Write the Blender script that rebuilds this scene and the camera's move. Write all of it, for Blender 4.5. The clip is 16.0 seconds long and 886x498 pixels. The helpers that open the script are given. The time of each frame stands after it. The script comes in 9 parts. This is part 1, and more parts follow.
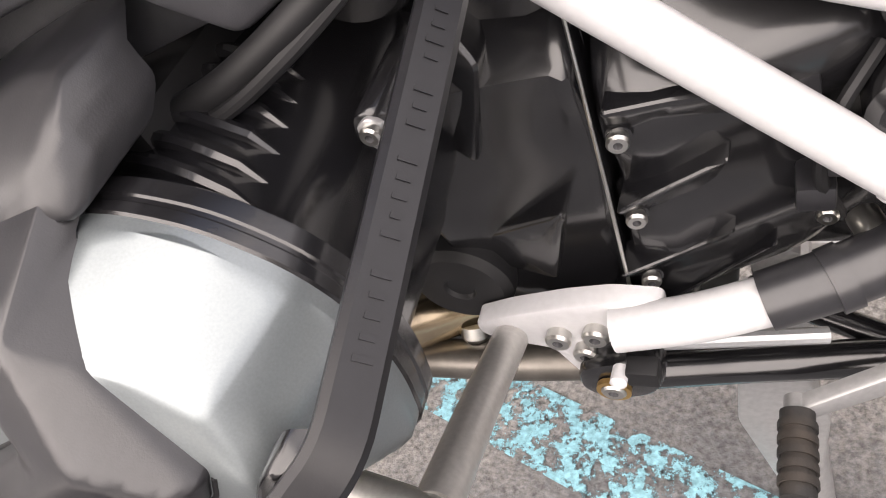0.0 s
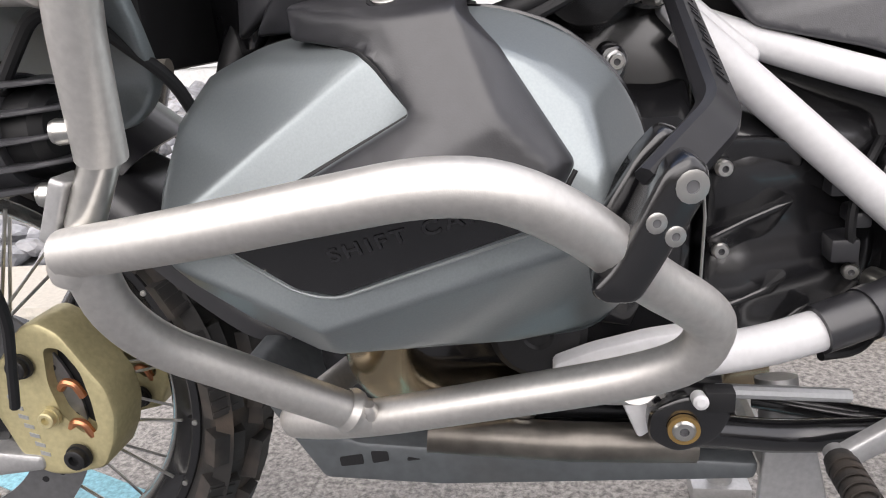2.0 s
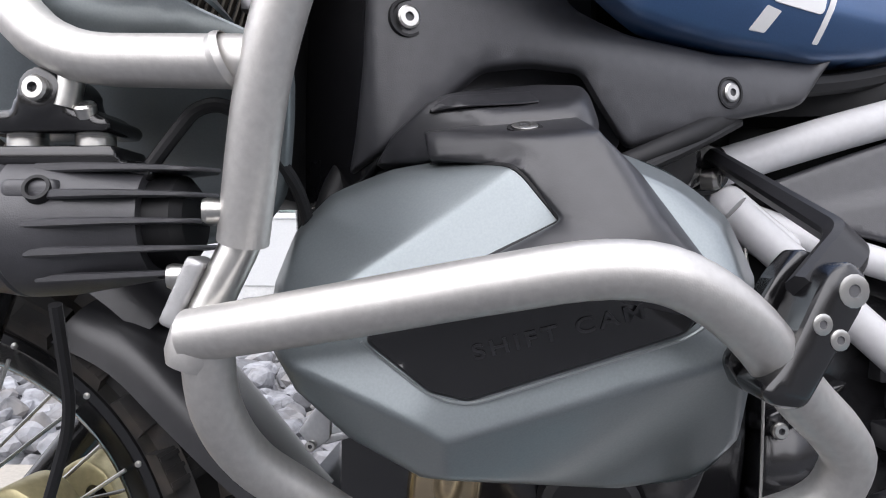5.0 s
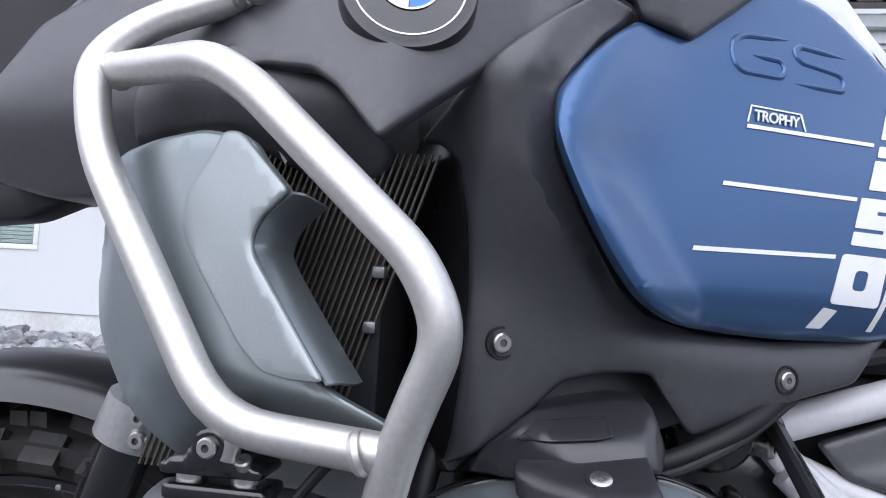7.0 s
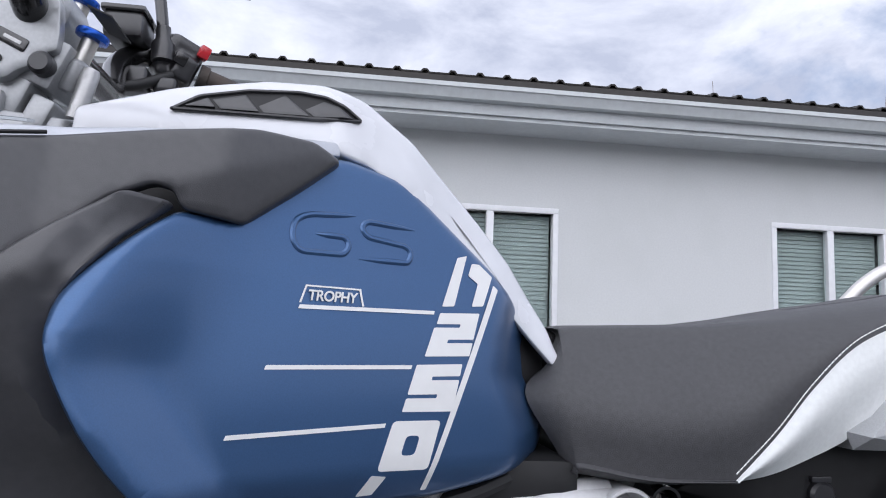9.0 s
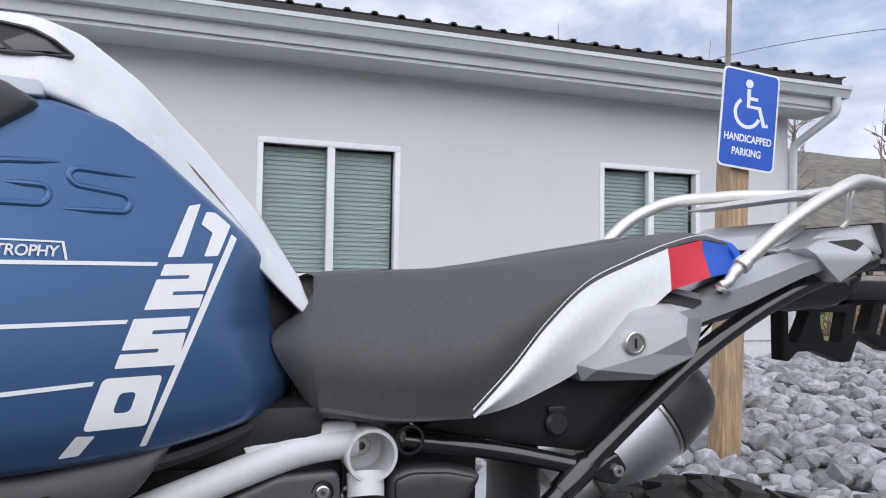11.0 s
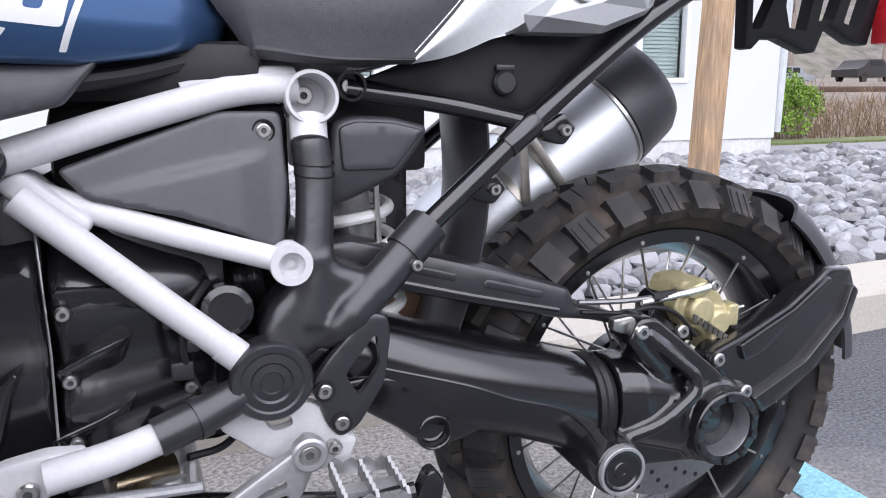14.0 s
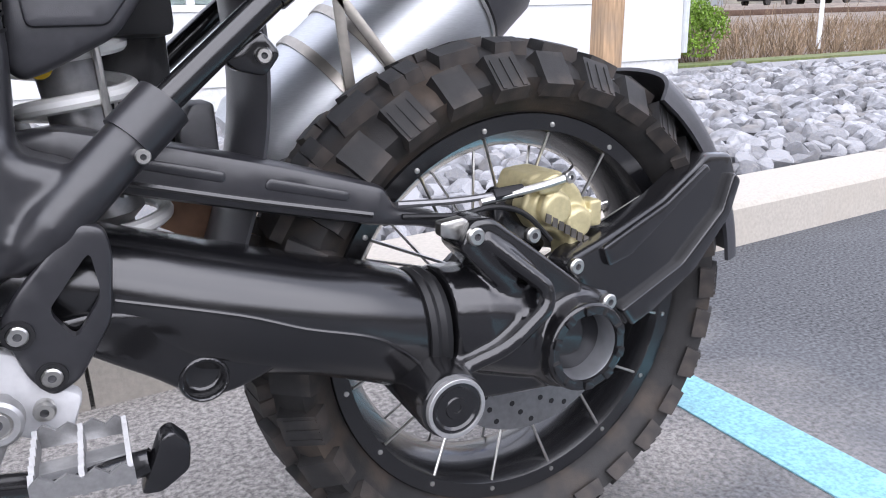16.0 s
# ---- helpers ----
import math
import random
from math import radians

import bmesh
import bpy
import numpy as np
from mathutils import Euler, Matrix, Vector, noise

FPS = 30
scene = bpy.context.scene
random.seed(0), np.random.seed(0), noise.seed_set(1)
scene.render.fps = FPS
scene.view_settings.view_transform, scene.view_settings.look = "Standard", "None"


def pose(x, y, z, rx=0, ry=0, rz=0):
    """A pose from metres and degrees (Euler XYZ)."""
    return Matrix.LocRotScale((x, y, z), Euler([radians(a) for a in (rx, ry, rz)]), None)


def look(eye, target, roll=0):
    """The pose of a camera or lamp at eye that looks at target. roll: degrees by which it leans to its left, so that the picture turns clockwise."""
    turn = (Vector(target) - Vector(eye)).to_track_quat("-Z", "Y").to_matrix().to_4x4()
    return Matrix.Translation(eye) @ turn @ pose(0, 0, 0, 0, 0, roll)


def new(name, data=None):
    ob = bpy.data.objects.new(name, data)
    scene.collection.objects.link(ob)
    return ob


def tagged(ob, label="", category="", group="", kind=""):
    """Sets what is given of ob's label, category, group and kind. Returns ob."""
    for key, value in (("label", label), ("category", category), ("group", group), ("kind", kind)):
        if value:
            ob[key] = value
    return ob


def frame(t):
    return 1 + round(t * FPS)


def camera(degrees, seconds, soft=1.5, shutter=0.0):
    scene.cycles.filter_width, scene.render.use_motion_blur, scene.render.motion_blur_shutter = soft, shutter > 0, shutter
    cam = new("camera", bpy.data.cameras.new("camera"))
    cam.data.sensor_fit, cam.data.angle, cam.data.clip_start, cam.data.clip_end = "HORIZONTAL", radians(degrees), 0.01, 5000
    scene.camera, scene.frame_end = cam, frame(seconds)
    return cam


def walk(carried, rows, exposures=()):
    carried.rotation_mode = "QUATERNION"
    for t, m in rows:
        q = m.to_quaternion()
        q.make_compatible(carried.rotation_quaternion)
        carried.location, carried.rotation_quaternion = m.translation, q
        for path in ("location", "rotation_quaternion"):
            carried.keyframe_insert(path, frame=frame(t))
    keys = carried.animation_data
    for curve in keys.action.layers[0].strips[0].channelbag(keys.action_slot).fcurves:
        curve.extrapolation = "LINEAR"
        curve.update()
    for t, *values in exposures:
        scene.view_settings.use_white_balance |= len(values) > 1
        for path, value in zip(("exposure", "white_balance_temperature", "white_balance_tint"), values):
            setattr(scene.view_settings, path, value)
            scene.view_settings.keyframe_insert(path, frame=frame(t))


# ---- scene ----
cam = camera(62.9, 16.0, 1.05)
PATH = [
    (0, (0.112, -0.471, 0.818), (-0.763, 0.655, -0.583), -29.2),
    (0.5, (0.056, -0.536, 0.804), (-0.708, 0.712, -0.56), -21.9),
    (1, (0.003, -0.623, 0.819), (-0.651, 0.827, -0.394), -15.2),
    (1.5, (-0.037, -0.692, 0.781), (-0.534, 0.995, -0.17), -9.3),
    (2, (-0.081, -0.712, 0.684), (-0.402, 1.158, 0.051), -4.5),
    (2.5, (-0.109, -0.728, 0.626), (-0.269, 1.241, 0.316), -1.7),
    (3, (-0.131, -0.725, 0.567), (-0.201, 1.27, 0.45), -0.8),
    (3.2, (-0.139, -0.719, 0.545), (-0.187, 1.279, 0.475), -0.7),
    (5.5, (-0.167, -0.742, 0.653), (-0.37, 1.247, 0.664), 1.1),
    (6, (-0.168, -0.762, 0.678), (-0.417, 1.223, 0.669), 2.1),
    (6.5, (-0.182, -0.785, 0.74), (-0.48, 1.193, 0.775), 3.0),
    (7, (-0.186, -0.805, 0.793), (-0.496, 1.168, 0.897), 3.3),
    (7.5, (-0.169, -0.817, 0.851), (-0.422, 1.16, 1.012), 3.2),
    (8, (-0.117, -0.819, 0.896), (-0.237, 1.165, 1.12), 2.9),
    (8.5, (-0.058, -0.822, 0.908), (0.003, 1.161, 1.166), 2.5),
    (9, (-0.018, -0.822, 0.9), (0.24, 1.145, 1.154), 2.1),
    (9.5, (0.028, -0.827, 0.902), (0.474, 1.109, 1.126), 2.0),
    (10, (0.082, -0.838, 0.917), (0.686, 1.06, 1.097), 1.8),
    (12.5, (0.088, -0.845, 0.864), (0.754, 1.038, 0.768), 1.4),
    (13, (0.082, -0.862, 0.795), (0.713, 1.026, 0.593), 1.1),
    (13.5, (0.094, -0.861, 0.751), (0.73, 1.009, 0.438), 0.5),
    (14, (0.132, -0.857, 0.735), (0.802, 0.986, 0.341), -0.5),
    (14.5, (0.188, -0.847, 0.709), (0.916, 0.959, 0.252), -1.2),
    (15, (0.269, -0.806, 0.677), (1.049, 0.967, 0.18), -1.7),
    (15.5, (0.295, -0.77, 0.654), (1.115, 0.977, 0.128), -2.1),
    (16, (0.316, -0.749, 0.649), (1.152, 0.98, 0.091), -2.3),
]
EXPOSURE = [(0, 1.73, 7200, 18), (0.7, 1.62, 7000, 18), (1.5, 1.38, 6850, 16), (2.5, 1.16, 6600, 14), (3.2, 1.08, 6500, 13), (5.5, 1.06, 6200, 15), (7, 0.93, 5850, 15), (7.8, 0.60, 5800, 14), (8.5, 0.48, 5900, 15),
            (10, 0.52, 6080, 13), (12.5, 0.72, 5970, 14), (14, 1.18, 6020, 17), (16, 1.32, 6020, 17)]
walk(cam, [(r[0], look(*r[1:])) for r in PATH], EXPOSURE)

# ---- light ----
world = bpy.data.worlds.new("sky")
scene.world = world
world.use_nodes = True
wn = world.node_tree
wn.nodes.clear()


def wnode(kind, **props):
    n = wn.nodes.new(kind)
    for k, v in props.items():
        n.inputs[k].default_value = v
    return n


SUN_EL, SUN_AZ = 40.0, 196.0
sky = wn.nodes.new("ShaderNodeTexSky")
sky.sky_type = "NISHITA"
sky.sun_disc = False
sky.sun_elevation, sky.sun_rotation = radians(SUN_EL), radians(SUN_AZ)
sky.air_density, sky.dust_density = 1.0, 1.5
sky_bg = wnode("ShaderNodeBackground", Strength=0.09)
wn.links.new(sky.outputs[0], sky_bg.inputs[0])
wtc = wn.nodes.new("ShaderNodeTexCoord")
wmap = wnode("ShaderNodeMapping", Scale=(1.0, 1.0, 2.0))
wn.links.new(wtc.outputs["Generated"], wmap.inputs[0])
cloud_a = wnode("ShaderNodeTexNoise", Scale=2.6, Detail=9.0, Roughness=0.55, Distortion=0.4)
cloud_b = wnode("ShaderNodeTexNoise", Scale=4.0, Detail=8.0, Roughness=0.6, Distortion=0.3)
wn.links.new(wmap.outputs[0], cloud_a.inputs[0])
wn.links.new(wmap.outputs[0], cloud_b.inputs[0])
cover = wn.nodes.new("ShaderNodeValToRGB")
cover.color_ramp.elements[0].position, cover.color_ramp.elements[1].position = 0.26, 0.42
wn.links.new(cloud_a.outputs[0], cover.inputs[0])
shade = wn.nodes.new("ShaderNodeValToRGB")
shade.color_ramp.elements[0].position, shade.color_ramp.elements[1].position = 0.34, 0.64
shade.color_ramp.elements[0].color = (0.50, 0.53, 0.61, 1)
shade.color_ramp.elements[1].color = (0.93, 0.94, 0.97, 1)
wn.links.new(cloud_b.outputs[0], shade.inputs[0])
cloud_bg = wnode("ShaderNodeBackground", Strength=0.84)
wn.links.new(shade.outputs[0], cloud_bg.inputs[0])
sky_mix = wn.nodes.new("ShaderNodeMixShader")
wn.links.new(cover.outputs[0], sky_mix.inputs[0])
wn.links.new(sky_bg.outputs[0], sky_mix.inputs[1])
wn.links.new(cloud_bg.outputs[0], sky_mix.inputs[2])
world_out = wn.nodes.new("ShaderNodeOutputWorld")
wn.links.new(sky_mix.outputs[0], world_out.inputs[0])

sun_data = bpy.data.lights.new("sun", "SUN")
sun_data.energy, sun_data.angle, sun_data.color = 1.9, radians(110), (1.0, 0.97, 0.92)
sun = new("sun", sun_data)
sa, se = radians(SUN_AZ), radians(SUN_EL)
sun_dir = Vector((math.sin(sa) * math.cos(se), math.cos(sa) * math.cos(se), math.sin(se)))
sun.matrix_world = look(sun_dir * 30, (0, 0, 0))


# ---- materials ----
def material(name, color, rough=0.5, metal=0.0, vary=0.12, scale=40.0, bump=0.0, bump_scale=300.0, coat=0.0,
             dirt=None, dirt_amount=0.0, dirt_scale=9.0, rough_vary=0.08, per_object=0.0, island=0.0, stretch=(1, 1, 1)):
    """A surface with grain, larger stains, relief and uneven gloss, laid in metres."""
    m = bpy.data.materials.new(name)
    m.use_nodes = True
    nt = m.node_tree
    bsdf = nt.nodes["Principled BSDF"]
    tc = nt.nodes.new("ShaderNodeTexCoord")
    mp = nt.nodes.new("ShaderNodeMapping")
    mp.inputs["Scale"].default_value = stretch
    nt.links.new(tc.outputs["Object"], mp.inputs[0])
    fine = nt.nodes.new("ShaderNodeTexNoise")
    fine.inputs["Scale"].default_value, fine.inputs["Detail"].default_value = scale, 6
    nt.links.new(mp.outputs[0], fine.inputs[0])
    ramp = nt.nodes.new("ShaderNodeValToRGB")
    lo = [max(0.0, c * (1 - vary)) for c in color]
    hi = [min(1.0, c * (1 + vary)) for c in color]
    ramp.color_ramp.elements[0].color, ramp.color_ramp.elements[1].color = (*lo, 1), (*hi, 1)
    ramp.color_ramp.elements[0].position, ramp.color_ramp.elements[1].position = 0.3, 0.7
    nt.links.new(fine.outputs[0], ramp.inputs[0])
    out = ramp.outputs[0]
    if per_object or island:
        src = nt.nodes.new("ShaderNodeObjectInfo") if per_object else nt.nodes.new("ShaderNodeNewGeometry")
        hsv = nt.nodes.new("ShaderNodeHueSaturation")
        mr = nt.nodes.new("ShaderNodeMapRange")
        amount = per_object or island
        mr.inputs[3].default_value, mr.inputs[4].default_value = 1 - amount, 1 + amount
        nt.links.new(src.outputs["Random" if per_object else "Random Per Island"], mr.inputs[0])
        nt.links.new(mr.outputs[0], hsv.inputs["Value"])
        nt.links.new(out, hsv.inputs["Color"])
        out = hsv.outputs[0]
    if dirt:
        big = nt.nodes.new("ShaderNodeTexNoise")
        big.inputs["Scale"].default_value, big.inputs["Detail"].default_value = dirt_scale, 8
        nt.links.new(tc.outputs["Object"], big.inputs[0])
        mask = nt.nodes.new("ShaderNodeMapRange")
        mask.inputs[1].default_value, mask.inputs[2].default_value = 0.48, 0.72
        mask.inputs[3].default_value, mask.inputs[4].default_value = 0.0, dirt_amount
        nt.links.new(big.outputs[0], mask.inputs[0])
        mix = nt.nodes.new("ShaderNodeMixRGB")
        mix.inputs[2].default_value = (*dirt, 1)
        nt.links.new(mask.outputs[0], mix.inputs[0])
        nt.links.new(out, mix.inputs[1])
        out = mix.outputs[0]
    nt.links.new(out, bsdf.inputs["Base Color"])
    rr = nt.nodes.new("ShaderNodeMapRange")
    rr.inputs[3].default_value, rr.inputs[4].default_value = max(0.03, rough - rough_vary), min(1.0, rough + rough_vary)
    rn = nt.nodes.new("ShaderNodeTexNoise")
    rn.inputs["Scale"].default_value, rn.inputs["Detail"].default_value = 14, 5
    nt.links.new(tc.outputs["Object"], rn.inputs[0])
    nt.links.new(rn.outputs[0], rr.inputs[0])
    nt.links.new(rr.outputs[0], bsdf.inputs["Roughness"])
    bsdf.inputs["Metallic"].default_value = metal
    bsdf.inputs["Coat Weight"].default_value = coat
    bsdf.inputs["Coat Roughness"].default_value = 0.06
    bsdf.inputs["Specular IOR Level"].default_value = 0.45 if max(color) < 0.06 else 0.5
    if bump:
        bn = nt.nodes.new("ShaderNodeTexNoise")
        bn.inputs["Scale"].default_value, bn.inputs["Detail"].default_value = bump_scale, 3
        nt.links.new(mp.outputs[0], bn.inputs[0])
        bp = nt.nodes.new("ShaderNodeBump")
        bp.inputs["Strength"].default_value, bp.inputs["Distance"].default_value = bump, 0.002
        nt.links.new(bn.outputs[0], bp.inputs["Height"])
        nt.links.new(bp.outputs[0], bsdf.inputs["Normal"])
    return m


M_BAR = material("brushed_bar", (0.64, 0.625, 0.60), 0.47, 0.88, 0.06, 260, 0.05, 900)
M_STEEL = material("steel", (0.62, 0.61, 0.58), 0.3, 1.0, 0.1, 120)
M_PLASTIC = material("black_plastic", (0.044, 0.044, 0.049), 0.39, 0.0, 0.10, 160, 0.10, 1400, dirt=(0.08, 0.076, 0.072), dirt_amount=0.08, rough_vary=0.06)
M_COAT = material("satin_coating", (0.022, 0.022, 0.025), 0.31, 0.0, 0.12, 140, 0.05, 1200, dirt=(0.05, 0.047, 0.044), dirt_amount=0.08, rough_vary=0.05)
M_SATIN = material("satin_black", (0.0065, 0.0065, 0.0075), 0.19, 0.0, 0.15, 120, 0.008, 900, dirt=(0.06, 0.055, 0.05), dirt_amount=0.07, rough_vary=0.05, coat=0.6)
M_GLOSS = material("gloss_black", (0.009, 0.009, 0.0105), 0.26, 0.0, 0.15, 60, coat=0.7, dirt=(0.05, 0.046, 0.04), dirt_amount=0.08, rough_vary=0.04)
for m_, level, coat_rough in ((M_SATIN, 0.65, 0.20), (M_GLOSS, 0.6, 0.12), (M_PLASTIC, 0.80, 0.3), (M_COAT, 0.78, 0.3)):
    m_.node_tree.nodes["Principled BSDF"].inputs["Specular IOR Level"].default_value = level
    m_.node_tree.nodes["Principled BSDF"].inputs["Coat Roughness"].default_value = coat_rough
M_BRACE = material("black_bar_coating", (0.012, 0.012, 0.014), 0.36, 0.0, 0.12, 140, 0.03, 1200, dirt=(0.04, 0.038, 0.035), dirt_amount=0.08)
M_DEEP = material("deep_black", (0.009, 0.009, 0.010), 0.55, 0.0, 0.2, 60)
M_COVER = material("grey_metallic", (0.26, 0.29, 0.30), 0.34, 0.65, 0.05, 900, 0.02, 1500, coat=0.12)
M_COVER_LIGHT = material("silver_metallic", (0.35, 0.38, 0.385), 0.37, 0.55, 0.05, 900, 0.02, 1500, coat=0.08)
M_BLUE = material("blue_metallic", (0.050, 0.114, 0.250), 0.36, 0.6, 0.06, 900, coat=0.45)
M_BLUE.node_tree.nodes["Principled BSDF"].inputs["Coat Roughness"].default_value = 0.14
M_DECAL = material("white_decal", (0.80, 0.80, 0.79), 0.3, 0.0, 0.03, 60, coat=0.4)
M_SILVER = material("silver_paint", (0.50, 0.52, 0.56), 0.34, 0.35, 0.03, 900, coat=0.4)
M_FLASH = material("navy_decal", (0.010, 0.018, 0.060), 0.3, 0.0, 0.05, 60, coat=0.4)
M_FOAM = material("grainy_lining", (0.30, 0.27, 0.23), 0.9, 0.0, 0.5, 700, 0.4, 900)
M_WHITE = material("white_paint", (0.66, 0.67, 0.70), 0.25, 0.0, 0.03, 30, coat=0.6)
M_FRAME = material("white_powder_coat", (0.60, 0.60, 0.61), 0.4, 0.0, 0.04, 200, 0.06, 900, dirt=(0.5, 0.47, 0.42), dirt_amount=0.10)
M_VINYL = material("black_vinyl", (0.055, 0.055, 0.059), 0.5, 0.0, 0.12, 200, 0.35, 1500)
M_VINYL_W = material("white_vinyl", (0.80, 0.82, 0.81), 0.45, 0.0, 0.04, 200, 0.25, 1500)
M_VINYL_R = material("red_vinyl", (0.62, 0.02, 0.045), 0.45, 0.0, 0.06, 200, 0.25, 1500)
M_VINYL_B = material("blue_vinyl", (0.02, 0.10, 0.52), 0.45, 0.0, 0.06, 200, 0.25, 1500)
M_RUBBER = material("tyre_rubber", (0.020, 0.019, 0.0185), 0.6, 0.0, 0.2, 60, 0.15, 500, dirt=(0.13, 0.095, 0.068), dirt_amount=0.55, dirt_scale=14)
M_BLOCK = material("tread_rubber", (0.024, 0.0235, 0.0235), 0.66, 0.0, 0.2, 60, 0.12, 500, dirt=(0.13, 0.10, 0.08), dirt_amount=0.4, dirt_scale=20, per_object=0.15)
M_SKID = material("grey_coating", (0.105, 0.115, 0.122), 0.42, 0.3, 0.12, 90, 0.05, 700, dirt=(0.10, 0.09, 0.08), dirt_amount=0.3)
M_PEG = material("worn_alloy", (0.30, 0.30, 0.30), 0.42, 0.6, 0.12, 200, 0.06, 800)
M_GOLD = material("gold_anodised", (0.53, 0.47, 0.27), 0.40, 0.45, 0.1, 160, 0.08, 600)
M_ALU = material("cast_aluminium", (0.46, 0.46, 0.46), 0.38, 0.7, 0.08, 200, 0.08, 800)
M_ALU_D = material("silver_plastic", (0.50, 0.51, 0.52), 0.36, 0.55, 0.06, 600, 0.03, 900)
M_CAST = material("grey_cast_alloy", (0.42, 0.43, 0.44), 0.4, 0.55, 0.06, 300, 0.04, 800)
M_HEADER = material("heat_tinted_steel", (0.52, 0.42, 0.27), 0.22, 1.0, 0.3, 30, 0.25, 40, dirt=(0.34, 0.27, 0.25), dirt_amount=0.4)
M_MUFFLER = material("brushed_steel", (0.66, 0.68, 0.70), 0.42, 0.9, 0.06, 120, 0.03, 700, stretch=(1, 1, 8))
M_BORE = material("machined_bore", (0.20, 0.205, 0.215), 0.38, 0.6, 0.08, 90)
M_DISC = material("brake_steel", (0.24, 0.24, 0.245), 0.36, 0.8, 0.1, 120)
M_STAIN = material("stained_steel", (0.20, 0.185, 0.165), 0.4, 0.85, 0.3, 40, dirt=(0.08, 0.07, 0.06), dirt_amount=0.5)
M_STRAP = material("heat_shield", (0.46, 0.43, 0.38), 0.35, 0.8, 0.1, 100)
M_SPRING = material("white_spring", (0.76, 0.76, 0.74), 0.35, 0.0, 0.05, 60, coat=0.3)
M_YELLOW = material("yellow_plastic", (0.75, 0.52, 0.02), 0.4)
M_ORANGE = material("orange_reflector", (0.85, 0.20, 0.01), 0.25, coat=0.5)
M_RED = material("red_plastic", (0.55, 0.02, 0.03), 0.3, coat=0.4)
M_BLUEANO = material("blue_anodised", (0.02, 0.10, 0.50), 0.25, 0.7)
M_GREYTXT = material("grey_print", (0.10, 0.10, 0.105), 0.45)
M_CORK = material("brown_panel", (0.22, 0.12, 0.07), 0.6, 0.0, 0.25, 40)
M_STICKER = material("paper_sticker", (0.72, 0.72, 0.70), 0.5, 0.0, 0.04, 60)
M_RADIATOR = material("radiator_fin", (0.090, 0.079, 0.064), 0.5, 0.4, 0.2, 200)
M_EMBLEM = material("emblem_blue", (0.02, 0.20, 0.68), 0.2, 0.0, 0.03, 60, coat=0.6)
M_COPPER = material("copper", (0.62, 0.27, 0.14), 0.35, 0.9)
M_BRASS = material("brass", (0.55, 0.36, 0.14), 0.35, 0.9)

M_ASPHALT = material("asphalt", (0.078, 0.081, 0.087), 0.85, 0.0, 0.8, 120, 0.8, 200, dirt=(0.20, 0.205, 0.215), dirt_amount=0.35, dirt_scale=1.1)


def age_and_bounce(mat, pale, dirt):
    """Older, paler asphalt along the kerb, newer and darker asphalt beyond the painted line, and the unseen near side
    darkened to cut bounced light.
    """
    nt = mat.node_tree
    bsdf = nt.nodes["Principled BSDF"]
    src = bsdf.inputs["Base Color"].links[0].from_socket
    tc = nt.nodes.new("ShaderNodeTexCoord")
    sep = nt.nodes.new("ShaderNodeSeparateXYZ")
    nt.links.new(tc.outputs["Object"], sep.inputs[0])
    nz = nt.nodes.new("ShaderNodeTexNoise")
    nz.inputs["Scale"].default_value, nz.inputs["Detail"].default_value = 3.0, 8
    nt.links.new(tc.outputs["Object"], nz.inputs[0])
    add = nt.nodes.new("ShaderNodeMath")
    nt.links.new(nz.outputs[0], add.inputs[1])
    # Unseen near side set dark only to weaken light bounced up from it.
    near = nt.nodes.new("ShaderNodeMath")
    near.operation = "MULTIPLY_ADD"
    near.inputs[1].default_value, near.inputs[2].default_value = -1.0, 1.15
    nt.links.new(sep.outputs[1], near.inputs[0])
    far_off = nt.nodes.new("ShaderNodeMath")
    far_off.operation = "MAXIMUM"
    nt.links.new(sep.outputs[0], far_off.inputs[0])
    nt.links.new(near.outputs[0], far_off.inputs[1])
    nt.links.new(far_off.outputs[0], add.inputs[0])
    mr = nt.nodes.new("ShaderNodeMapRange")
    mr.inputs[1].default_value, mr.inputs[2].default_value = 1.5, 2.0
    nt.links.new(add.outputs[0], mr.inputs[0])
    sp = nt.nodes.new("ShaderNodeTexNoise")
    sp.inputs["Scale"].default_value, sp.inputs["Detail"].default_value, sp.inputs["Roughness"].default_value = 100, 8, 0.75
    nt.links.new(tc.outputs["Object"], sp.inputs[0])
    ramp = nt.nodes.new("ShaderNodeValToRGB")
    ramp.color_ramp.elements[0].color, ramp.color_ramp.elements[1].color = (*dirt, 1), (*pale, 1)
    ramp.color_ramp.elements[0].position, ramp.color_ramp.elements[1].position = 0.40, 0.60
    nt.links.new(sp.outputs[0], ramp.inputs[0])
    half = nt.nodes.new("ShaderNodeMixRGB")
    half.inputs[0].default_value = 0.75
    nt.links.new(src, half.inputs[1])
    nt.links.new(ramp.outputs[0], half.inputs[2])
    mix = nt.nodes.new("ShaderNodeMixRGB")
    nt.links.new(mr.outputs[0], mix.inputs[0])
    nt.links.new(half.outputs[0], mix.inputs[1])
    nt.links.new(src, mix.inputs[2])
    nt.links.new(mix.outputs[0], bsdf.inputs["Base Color"])


